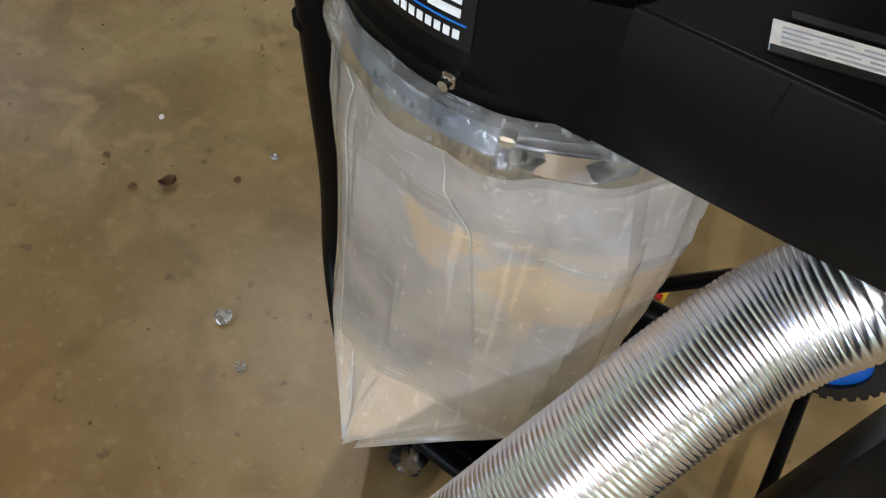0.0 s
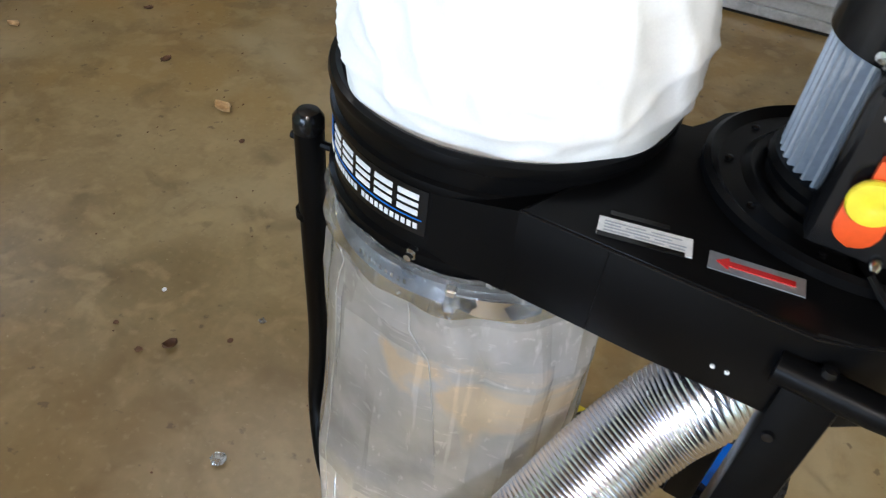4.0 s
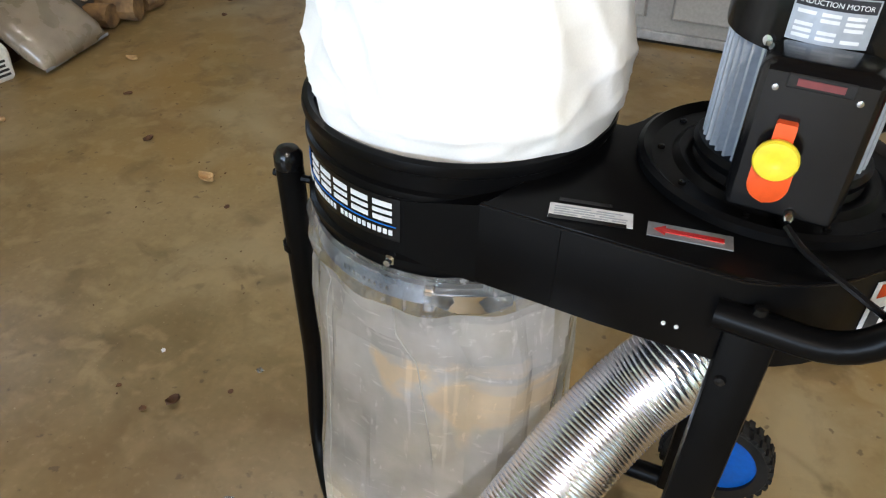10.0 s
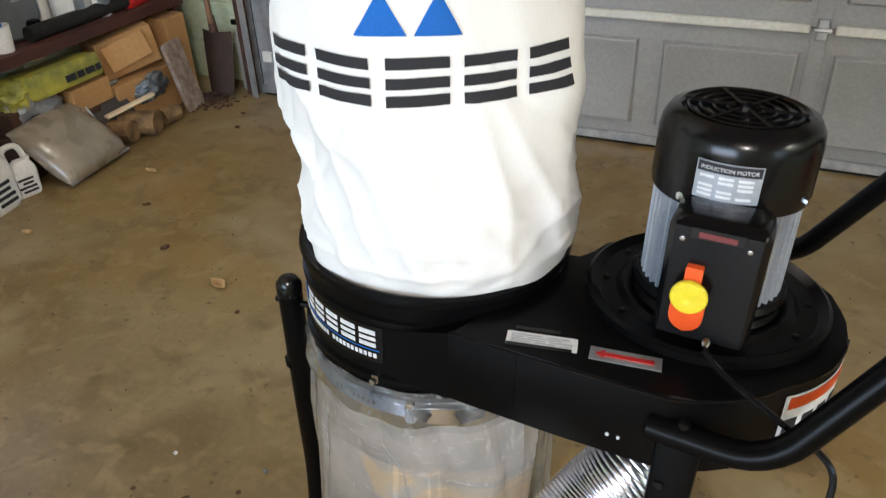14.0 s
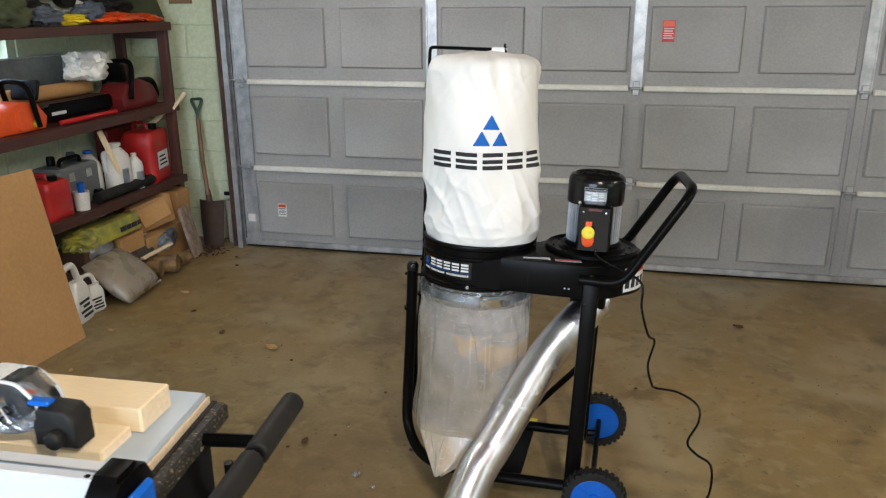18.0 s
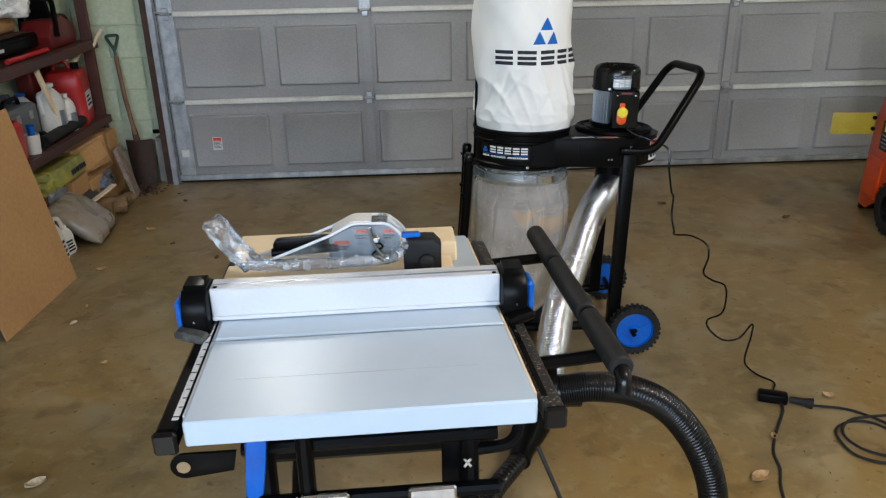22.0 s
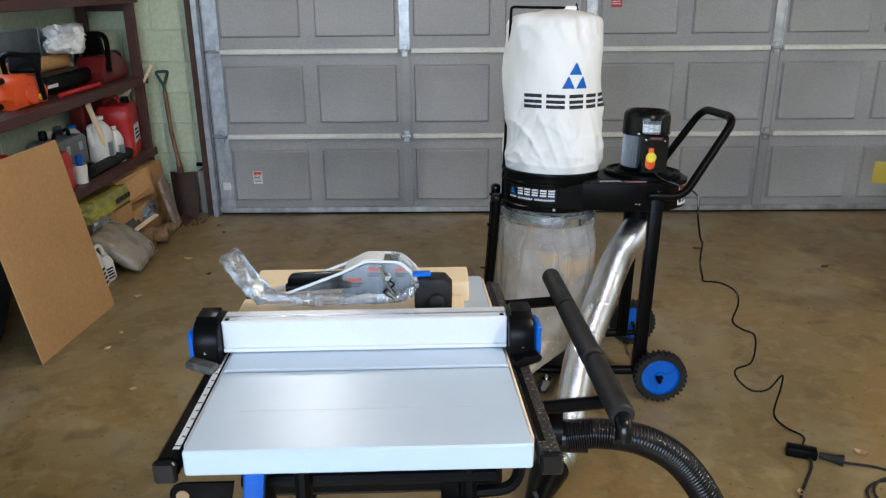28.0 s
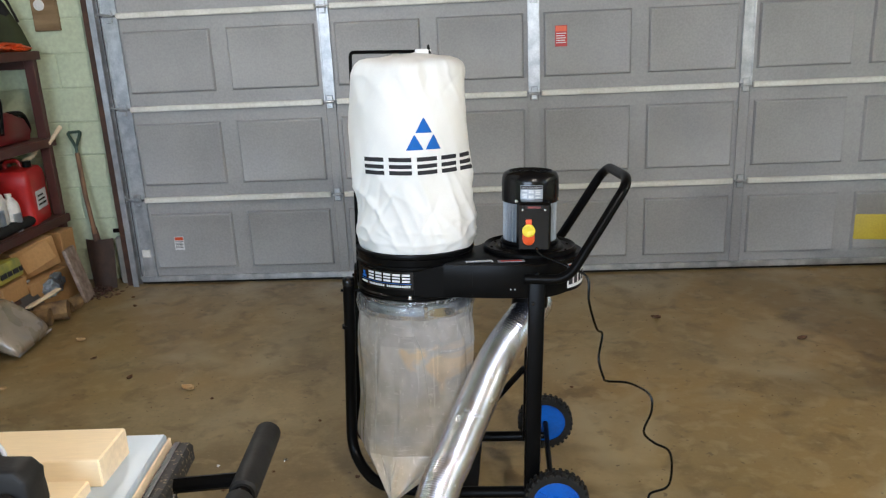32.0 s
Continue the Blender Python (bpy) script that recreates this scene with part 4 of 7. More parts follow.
for s in (-1, 1):
    c = Vector((2.328, FY + s * 0.222, 0.088) if s < 0 else (2.312, FY + 0.252, 0.110))
    m = facing(c, (0, s, 0))
    tyre = part("wheel", lathe(bmesh.new(), [(0.070, -0.02), (0.088, -0.021), (0.092, -0.016), (0.092, 0.016), (0.088, 0.021), (0.070, 0.02), (0.070, -0.02)], 48, m, False), M_RUBBER, dc, "black wheel with a blue hub")
    bm = bmesh.new()
    for k in range(30):
        a = math.tau * k / 30
        for side in (-1, 1):
            aa = a + (0.10 if side > 0 else 0)
            ct = m @ Vector((0.0925 * math.cos(aa), 0.0925 * math.sin(aa), side * 0.011))
            r3 = (m.to_3x3() @ Matrix.Rotation(aa, 3, "Z")).to_4x4()
            bmesh.ops.create_cube(bm, size=1.0, matrix=Matrix.Translation(ct) @ r3 @ Matrix.Diagonal((0.008, 0.010, 0.018, 1)))
    part("tread", bm, M_RUBBER, tyre)
    rim = part("rim", L([(0.0, -0.012), (0.071, -0.012), (0.071, 0.014), (0.066, 0.016), (0.064, 0.010), (0.020, 0.009), (0.018, 0.016), (0.0, 0.016)], 48, m), M_BLUE, tyre, "bright blue plastic rim")
    for k in range(3):
        a = math.tau * k / 3 + 0.5
        bm = bmesh.new()
        r3 = (m.to_3x3() @ Matrix.Rotation(a, 3, "Z")).to_4x4()
        bmesh.ops.create_cube(bm, size=1.0, matrix=Matrix.Translation(m @ Vector((0.042 * math.cos(a), 0.042 * math.sin(a), 0.0105))) @ r3 @ Matrix.Diagonal((0.042, 0.004, 0.004, 1)))
        part("spoke", bm, M_BLUE, tyre)
    part("hub_nut", L([(0, 0.016), (0.009, 0.016), (0.009, 0.022), (0.005, 0.026), (0, 0.026)], 10, m), M_BLACK, tyre)
for s in (-1, 1):
    c = Vector((1.915, FY + s * 0.188, -0.019 if s < 0 else -0.001))
    cs = part("caster", L([(0.0, 0.052), (0.017, 0.052), (0.019, 0.056), (0.019, 0.060), (0.007, 0.061), (0.007, 0.082), (0.0, 0.082)], 20, Matrix.Translation(c)), M_CHROME, dc, "small chrome caster with a black wheel")
    for dy in (-0.0145, 0.0145):
        fork = [(-0.013, 0.054), (0.014, 0.054), (0.006, 0.030), (-0.004, 0.016), (-0.018, 0.016), (-0.020, 0.028)]
        part("fork_plate", P(fork, c.y + dy - 0.001, c.y + dy + 0.001, Matrix(((1, 0, 0, c.x), (0, 0, 1, 0), (0, 1, 0, c.z), (0, 0, 0, 1)))), M_CHROME, cs)
    part("caster_wheel", L([(0, -0.011), (0.021, -0.011), (0.0245, -0.008), (0.025, 0.0), (0.0245, 0.008), (0.021, 0.011), (0, 0.011)], 24, facing((c.x - 0.012, c.y, c.z + 0.0252))), M_RUBBER, cs)
    part("caster_axle", T([(c.x - 0.012, c.y - 0.018, c.z + 0.0252), (c.x - 0.012, c.y + 0.018, c.z + 0.0252)], 0.0035, 8), M_CHROME, cs)

# rod that holds the filter bag
rod = part("bag_rod", T(round_corners([(1.724, -2.165, 0.70), (1.726, -2.165, 1.384), (1.955, -2.160, 1.384)], 0.012, 4), 0.005, 8), M_BLACK, dc)
part("rod_hook", T([(1.950, -2.160, 1.384), (1.950, -2.165, 1.400), (1.956, -2.17, 1.372)], 0.0035, 6), M_BLACK, rod)


def bag_radius(a, z):
    """Outline of the hanging canvas: a snug foot, sagging folds, a pleated top edge."""
    u = max(0.0, z - 0.812) / 0.548
    p = Vector((math.cos(a), math.sin(a), 0))
    r = 0.1725 + 0.006 * math.sin(math.pi * min(1, u * 1.1)) - 0.007 * max(0, 1 - u / 0.07) - 0.005 * math.exp(-((u - 0.30) / 0.08) ** 2)
    r += 0.016 * noise.noise(Vector((p.x * 1.5, p.y * 1.5, z * 5.0)))
    r += 0.0055 * noise.noise(Vector((p.x * 1.8 + 7, p.y * 2.6, z * 12.0 + 2.5 * p.x)))
    # long slack folds that run down and across, sharp on their crests
    for k, (amp, turn, rise, sharp) in enumerate(((0.0080, 0.9, 7.0, 3), (0.0050, 1.1, 11.0, 3), (0.0024, 1.6, 17.0, 4), (-0.0060, 1.0, 9.0, 4))):
        q = Vector((p.x * turn + 3.7 * k, p.y * turn - 2.1 * k, z * rise + (2.6 - 1.7 * k) * p.x + 1.3 * p.y))
        r += amp * (1 - min(1.0, abs(noise.noise(q)) * 1.6)) ** sharp * (0.55 + 0.45 * math.cos(math.tau * (u - 0.15))) * min(1.0, u * 8)
    # bunched cloth over the rim, gathers at the crown
    r += 0.0045 * (1 - min(1.0, abs(noise.noise(Vector((p.x * 2.2, p.y * 2.2 + 4, z * 34)))) * 1.7)) ** 4 * max(0, 1 - abs(u - 0.09) / 0.10)
    r -= 0.0045 * max(0, u - 0.74) / 0.26 * (1 + math.sin(a * 6 + 1.3 + 2 * noise.noise(p * 2)))
    return r


bm = bmesh.new()
rings = []
for i in range(120):
    z = 0.798 + 0.525 * i / 119
    rings.append([(CX - 0.014 * (i / 119) + bag_radius(a, z) * math.cos(a), CY + bag_radius(a, z) * math.sin(a), z) for a in (math.tau * k / 220 for k in range(220))])
for i, (f, dz) in enumerate(((0.992, 0.009), (0.97, 0.019), (0.93, 0.029), (0.86, 0.037), (0.74, 0.043), (0.5, 0.048), (0.2, 0.053), (0.05, 0.054))):
    rings.append([(CX - 0.013 + f * bag_radius(a, 1.323) * math.cos(a) * (1 - 0.03 * (1 - f)), CY - 0.02 * (1 - f) + f * bag_radius(a, 1.323) * math.sin(a), 1.323 + dz + 0.006 * f * math.cos(a - 0.2) + 0.016 * noise.noise(Vector((2.6 * f * math.cos(a), 2.6 * f * math.sin(a), 5))) * (1.05 - f) ** 0.3) for a in (math.tau * k / 220 for k in range(220))])
fbag = part("filter_bag", grid_skin(bm, rings, True, False, True), M_CANVAS, dc, "white canvas filter bag with a printed logo", sharp=60)
part("bag_tab", B((1.935, -2.165, 1.384), (0.045, 0.010, 0.014), 0.003), M_CANVAS, fbag)


def on_bag(poly, a_mid, z_mid, lift, n=8):
    """A flat print wrapped on to the canvas: a grid of quads between the outline's left and right sides."""
    bm = bmesh.new()
    zs = sorted({z for _, z in poly})
    rows = []
    for k in range(n + 1):
        z = zs[0] + (zs[-1] - zs[0]) * k / n
        xs = []
        for (xa, za), (xb, zb) in zip(poly, poly[1:] + poly[:1]):
            if abs(za - zb) > 1e-9 and min(za, zb) - 1e-9 <= z <= max(za, zb) + 1e-9:
                xs.append(xa + (xb - xa) * (z - za) / (zb - za))
        rows.append((z, min(xs), max(xs)))
    rings = []
    for z, xa, xb in rows:
        line = []
        for j in range(9):
            a = a_mid + (xa + (xb - xa) * j / 8) / 0.176
            zz = z_mid + z
            r = bag_radius(a, zz) + lift
            line.append((CX - 0.014 * (zz - 0.798) / 0.525 + r * math.cos(a), CY + r * math.sin(a), zz))
        rings.append(line)
    return grid_skin(bm, rings, False)


A0 = radians(-69.5)
for cx, cz in ((0.0, 0.0), (-0.0265, -0.046), (0.0265, -0.046)):
    part("logo_triangle", on_bag([(cx - 0.0235, cz), (cx + 0.0235, cz), (cx + 0.0015, cz + 0.040), (cx - 0.0015, cz + 0.040)], A0, 1.168, 0.0026), M_INK_BLUE, fbag)
for i in range(5):
    x0 = -0.172 + i * 0.0745
    for z0, z1 in ((0.0, 0.0115), (0.0175, 0.0285), (0.0365, 0.048)):
        part("logo_block", on_bag([(x0, z0), (x0 + 0.060, z0), (x0 + 0.060, z1), (x0, z1)], A0, 1.054, 0.0026, 3), M_INK_BLACK, fbag)

# clamp and clear bag, half full of dust
band = part("clamp_band", L([(0.168, 0.642), (0.1725, 0.642), (0.1725, 0.668), (0.168, 0.668)], 64, Matrix.Translation((CX, CY, 0))), M_STEELBLUE, dc, "zinc clamp band round the neck of the clear bag")
part("clamp_block", B((CX + 0.177 * math.cos(radians(-74)), CY + 0.177 * math.sin(radians(-74)), 0.655), (0.012, 0.012, 0.032), 0.002, (0, 0, 16)), M_CHROME, band)
bm = bmesh.new()
rings = []
for k in range(11):
    a = radians(-73 + 30 * k / 10)
    h = 0.007 + 0.006 * math.sin(math.pi * k / 10)
    u = Vector((math.cos(a), math.sin(a), 0))
    o = Vector((CX, CY, 0.653 - 0.0006 * k)) + u * (0.1735 + 0.004 * math.sin(math.pi * k / 10))
    rings.append([o + Vector((0, 0, -h)), o + u * 0.003 + Vector((0, 0, -h)), o + u * 0.003 + Vector((0, 0, h)), o + Vector((0, 0, h))])
part("clamp_lever", grid_skin(bm, rings), M_CHROME, band)
bm = bmesh.new()
for k in range(9):
    a = radians(-112 + 2.6 * k)
    bent_patch(bm, (CX, CY), 0.1727, math.degrees(a), math.degrees(a) + 1.2, 0.650, 0.656, 1, 0.0012)
part("band_slots", bm, M_CHROME, band)


FOLDS = ((-172, -118), (-118, -92), (-92, -47), (-47, -20), (-20, 35), (35, 70), (70, 128), (128, 188))


BAG_N = 168


def clear_bag_ring(z, grow=0.0):
    """The hanging sheet's outline at a height: a squarish sleeve that narrows to two sealed corners."""
    out = []
    for k in range(BAG_N):
        a = math.tau * k / BAG_N
        p = (math.cos(a), math.sin(a))
        if z > 0.60:
            rx = ry = 0.176 + 0.003 * math.sin(a * 13) * (z < 0.66) + 0.008 * max(0, 1 - abs(z - 0.652) / 0.03)
            x, y = p[0] * rx, p[1] * ry
        else:
            q = 0.72
            cs, sn = math.copysign(abs(p[0]) ** q, p[0]), math.copysign(abs(p[1]) ** q, p[1])
            taper = 1.0 if z > 0.185 else 0.03 + 0.97 * max(0.0, (z - 0.076) / 0.109)
            blend = min(1.0, (0.60 - z) / 0.06)
            rx, ry = 0.180, 0.180 * (0.12 + 0.88 * taper)
            x = (p[0] * (1 - blend) + cs * 0.90 * blend) * rx * (0.06 + 0.94 * taper) + (-0.022 * (1 - p[0]) / 2 + 0.024 * (1 + p[0]) / 2) * blend * taper
            y = (p[1] * (1 - blend) + sn * 0.90 * blend) * ry
            x -= 0.056 * (1 - taper) + 0.015 * math.exp(-((z - 0.20) / 0.09) ** 2) * (1 - p[0]) / 2
            y -= 0.206 * (1 - taper)
        f = noise.noise(Vector((p[0] * 2.4, p[1] * 2.4, z * 3.0))) * 0.010 + noise.noise(Vector((p[0] * 6, p[1] * 6, z * 5.0 + 9))) * 0.005
        f += 0.007 * (1 - abs(noise.noise(Vector((p[0] * 2.1 + 4, p[1] * 2.1, z * 1.2))))) ** 9 - 0.004 * (1 - abs(noise.noise(Vector((p[0] * 3.3, p[1] * 3.3 + 2, z * 2.6 + p[0]))))) ** 7
        f *= 0.6 if z < 0.6 else 0.4
        # flat runs of sheet between a few folds that wander down the bag
        if z < 0.64:
            deg = math.degrees(a) + 10 * math.sin(z * 5 + 1.0)
            for lo, hi in FOLDS:
                d = (deg - lo) % 360
                if d < hi - lo:
                    half = radians(hi - lo) / 2
                    f -= 0.185 * min(1.0, (0.64 - z) / 0.10) * 0.7 * (1 - math.cos(half) / math.cos(radians(d) - half))
        l = math.hypot(x, y) or 1
        out.append((CX + x * (1 + (f + grow) / l), CY + y * (1 + (f + grow) / l), z))
    return out


bm = bmesh.new()
zs = [0.686, 0.676, 0.668, 0.655, 0.642, 0.63, 0.615] + [0.60 - 0.02 * k for k in range(1, 21)] + [0.193 - 0.0065 * k for k in range(1, 19)]
bag = part("clear_dust_bag", grid_skin(bm, [clear_bag_ring(z) for z in zs if z < 0.64], True, False, True), M_FILM, dc, "clear plastic dust bag part filled with sawdust", sharp=9)
part("bag_neck", grid_skin(bmesh.new(), [clear_bag_ring(z) for z in zs if z > 0.625], True, False, False), M_NECK, dc, "clear plastic neck drawn over the clamp", sharp=30)
# narrow doubled pleats that run down the sheet from the clamp
for a0, drift, z0, z1, w in ((-123, 4, 0.632, 0.14, 0.0034), (-88, 10, 0.630, 0.34, 0.0022), (-112, 2, 0.19, 0.085, 0.0060), (-98, -4, 0.18, 0.085, 0.0050)):
    rings = []
    for i in range(25):
        z = z0 + (z1 - z0) * i / 24
        ring = clear_bag_ring(z, 0.0016)
        at = ((a0 + drift * i / 24) % 360) / 360 * BAG_N
        lo, part_of = int(at), at - int(at)
        o = Vector(ring[lo % BAG_N]).lerp(Vector(ring[(lo + 1) % BAG_N]), part_of)
        along = (Vector(ring[(lo + 2) % BAG_N]) - Vector(ring[lo - 1])).normalized()
        half = w * (0.35 + 0.65 * math.sin(math.pi * (i + 0.5) / 25)) * 0.5
        rings.append([o - along * half, o + along.cross(Vector((0, 0, 1))) * 0.0012, o + along * half])
    part("pleat", grid_skin(bmesh.new(), rings, False), M_CREASE, bag)
bm = bmesh.new()
dust = []
for z in [0.084 + 0.0085 * k for k in range(17)]:
    dust.append(clear_bag_ring(z, -0.004 - 0.002 * (z > 0.2)))
for f, dz in ((0.88, 0.012), (0.70, 0.026), (0.5, 0.040), (0.3, 0.050), (0.05, 0.054)):
    base = clear_bag_ring(0.22, -0.010)
    mx = sum(p[0] for p in base) / BAG_N
    my = sum(p[1] for p in base) / BAG_N
    dust.append([(mx + (p[0] - mx) * f, my + (p[1] - my) * f, p[2] + dz + 0.5 * (p[0] - mx) * f + 0.05 * noise.noise(Vector(((p[0] - mx) * 14 * f, (p[1] - my) * 14 * f, 2)))) for p in base])
part("sawdust", grid_skin(bm, dust), M_DUST, dc, "heap of pale sawdust in the clear bag", sharp=60)
# the whole machine stands a little askew
STANCE = Matrix.Translation((1.9009, -2.1651, 0.7104)) @ Matrix.Rotation(-0.0360, 4, "Z") @ Matrix.Rotation(0.0277, 4, "Y") @ Matrix.Rotation(-0.0466, 4, "X") @ Matrix.Translation((-CX, -CY, -0.7))
dc.matrix_basis = STANCE @ dc.matrix_basis

# flexible metal duct from the inlet to the floor
duct = thing("metal_duct", "shiny corrugated aluminium flexible duct from the blower to the floor", "duct", (1.9, -2.7, 0))
route = smooth_path([(2.272, -2.100, 0.606), (2.244, -2.165, 0.594), (2.206, -2.226, 0.570), (2.167, -2.262, 0.530), (2.126, -2.322, 0.482), (2.086, -2.395, 0.422), (2.051, -2.452, 0.366), (2.010, -2.525, 0.301), (1.974, -2.610, 0.255), (1.900, -2.820, 0.078), (1.855, -2.915, 0.060)], 30)
PITCH, STEP = 0.0056, 8


def even_steps(pts, step):
    """Places at even steps along a path."""
    out, left = [pts[0].copy()], step
    for a, b in zip(pts, pts[1:]):
        run = (b - a).length
        at = left
        while at <= run:
            out.append(a.lerp(b, at / run))
            at += step
        left = at - run
    return out


spine = even_steps(smooth_path(route, 4), PITCH / STEP)
radii = []
for i in range(len(spine)):
    rib, u = divmod(i / STEP, 1.0)
    uneven = 0.0002 * noise.noise(Vector((i * 0.02, 3.0, 0))) + 0.0003 * noise.noise(Vector((rib * 1.7, 8.0, 0)))
    seam = (0.0010 if rib % 2 else 0.0012) + 0.0004 * noise.noise(Vector((rib * 2.3, 1.0, 0)))
    radii.append(0.0556 + uneven - seam * math.exp(-(min(u, 1 - u) / 0.14) ** 2) - 0.0003 * (2 * u - 1) ** 2)
part("corrugated_duct", T(spine, radii, 40), M_ALU, duct, sharp=120)
part("duct_collar", T([spine[-1] + (spine[-1] - spine[-20]).normalized() * s for s in (-0.012, 0.0, 0.02)], [0.057, 0.057, 0.056], 24), M_CHROME, duct)

# ---- table saw on its stand ----
RIGHT_EDGE = {"extension_wing", "tabletop", "rail", "rail_scale", "rail_lip", "rail_bolt", "gap_strip"}
saw = thing("table_saw", "grey and black contractor table saw with an aluminium rip fence", "table saw", (1.41, -4.008, 0), 2.2)


def spart(name, bm, material, parent=saw, label="", sharp=35.0):
    if name in RIGHT_EDGE:
        # the edge on this side runs in towards the back
        for v in bm.verts:
            if v.co.x > 0.2:
                v.co.x -= 0.0445 * max(0.0, v.co.y)
    return part(name, bm, material, parent, label, True, sharp)


wing = spart("extension_wing", span(-0.2545, 0.2545, 0.0, 0.236, 0.815, 0.857, 0.003), M_TABLE, saw, "smooth grey extension wing")
spart("wing_seam", span(-0.2, 0.18, 0.108, 0.1088, 0.857, 0.8572), M_GALV, wing)
top = spart("tabletop", span(-0.2545, 0.2545, 0.244, 0.672, 0.822, 0.8565, 0.003), M_TABLE, saw, "smooth grey saw tabletop")
spart("blade_insert", span(-0.17, 0.17, 0.43, 0.50, 0.8568, 0.8575), M_BLACK, top)
spart("gap_strip", span(-0.25, 0.25, 0.236, 0.244, 0.818, 0.835), M_RUBBER, top)
M_DUSTED = mat("black_paint_with_sawdust", (0.30, 0.24, 0.15), (0.012, 0.012, 0.012), rough=0.6, scale=170, fine=300, sharp=(0.56, 0.68))
for u in (-1, 1):
    rail = spart("rail", span(u * 0.281 - 0.015, u * 0.281 + 0.015, 0.006, 0.672, 0.808, 0.842, 0.005), M_DUSTED if u > 0 else M_BLACK, saw, "black fence rail along the table edge")
    spart("rail_scale", span(u * 0.272 - 0.0048, u * 0.272 + 0.0048, 0.03, 0.668, 0.8425, 0.8435), M_PAPER if u < 0 else M_BLACKGLOSS, rail)
    if u < 0:
        for k in range(26):
            spart("scale_mark", span(u * 0.272 - (0.0046 if k % 5 == 0 else 0.001), u * 0.272 + 0.0046, 0.036 + 0.0245 * k, 0.0385 + 0.0245 * k, 0.8436, 0.8440), M_INK_BLACK, rail)
    spart("rail_lip", span(u * 0.2585 - 0.0018, u * 0.2585 + 0.0018, 0.03, 0.672, 0.825, 0.849), M_PINE_END if u > 0 else M_FENCE, rail)
    spart("rail_end", span(u * 0.281 - 0.017, u * 0.281 + 0.017, -0.006, 0.0055, 0.806, 0.843, 0.004), M_BLACKGLOSS, rail)
    for v in (0.12, 0.33, 0.55):
        spart("rail_bolt", L([(0, 0), (0.006, 0), (0.006, 0.004), (0, 0.005)], 8, facing((u * 0.2962, v, 0.823), (u, 0, 0))), M_CHROME, rail)
fence = spart("rip_fence", span(-0.258, 0.258, 0.300, 0.346, 0.8585, 0.918, 0.0025), M_FENCE, saw, "white aluminium rip fence")
spart("fence_groove", span(-0.257, 0.257, 0.317, 0.3215, 0.9182, 0.9190), M_STEELBLUE, fence)
spart("fence_foot", span(-0.257, 0.257, 0.2955, 0.300, 0.8585, 0.866, 0.001), M_FENCE, fence)
for u in (-0.248, 0.248):
    spart("fence_screw", L([(0, 0.918), (0.004, 0.918), (0.004, 0.9195), (0, 0.920)], 10, Matrix.Translation((u, 0.308, 0))), M_BLACK, fence)
M_SCUFF = mat("scuffed_black_plastic", (0.10, 0.105, 0.10), (0.02, 0.02, 0.02), rough=0.6, scale=45, fine=120)
for u in (-1, 1):
    blk = bmesh.new()
    outer, inner = u * 0.305, u * 0.259
    xs = sorted((outer, inner))
    prism(blk, [(0.276, 0.832), (0.372, 0.832), (0.372, 0.890), (0.360, 0.914), (0.342, 0.921), (0.296, 0.921), (0.280, 0.908), (0.270, 0.880)], xs[0], xs[1], Matrix(((0, 0, 1, 0), (1, 0, 0, 0), (0, 1, 0, 0), (0, 0, 0, 1))), 0.005)
    fb = spart("fence_bracket", blk, M_BLACK, fence, "black fence clamp bracket")
    spart("bracket_cap", P([(0.290, 0.9212), (0.345, 0.9212), (0.340, 0.929), (0.298, 0.929)], min(u * 0.300, u * 0.264), max(u * 0.300, u * 0.264), Matrix(((0, 0, 1, 0), (1, 0, 0, 0), (0, 1, 0, 0), (0, 0, 0, 1))), 0.002), M_BLACK, fb)
    spart("bracket_screw", L([(0, 0), (0.005, 0), (0.005, 0.003), (0, 0.0035)], 10, facing((u * 0.284, 0.2745, 0.872))), M_CHROME, fb)
    spart("lock_lever", span(u * 0.3135 - 0.0075, u * 0.3135 + 0.0075, 0.296, 0.350, 0.835, 0.900, 0.006), M_BLUE, fb, "blue lock lever")
    spart("bracket_foot", B((u * 0.288, 0.262, 0.850), (0.055, 0.03, 0.016), 0.005, (0, -u * 12, u * 14)), M_SCUFF if u < 0 else M_BLACK, fb)
fence.location = (-0.011, 0.013, 0.0)
# push bar on the near side with a gap-jointed grip
bar = spart("carry_bar", tube(bmesh.new(), round_corners([(0.386, 0.672, 0.848), (0.396, 0.30, 0.852), (0.402, 0.085, 0.852), (0.402, 0.062, 0.845), (0.401, 0.058, 0.822)], 0.03, 5), 0.0135, 12), M_BLACKGLOSS, saw)
for v0, v1 in ((0.682, 0.508), (0.494, 0.268), (0.254, 0.075)):
    f = lambda v: (0.386 + (0.69 - v) * 0.026, v, 0.848 + (0.69 - v) * 0.009)
    spart("grip", T([f(v0), f(v0 - 0.004), f(v1 + 0.004), f(v1)], [0.0175, 0.0205, 0.0205, 0.0175], 16), M_RUBBER, bar)
for v in (0.570, 0.150):
    spart("bar_arm", T([(0.258, v, 0.824 if v < 0.3 else 0.826), (0.392, v, 0.835)], 0.0115, 10), M_BLACK, bar)
spart("tool_hook", T(smooth_path([(0.272, 0.640, 0.737), (0.272, 0.640, 0.700), (0.268, 0.640, 0.672), (0.245, 0.638, 0.655), (0.205, 0.632, 0.668)], 6), 0.009, 8), M_BLACK, saw)
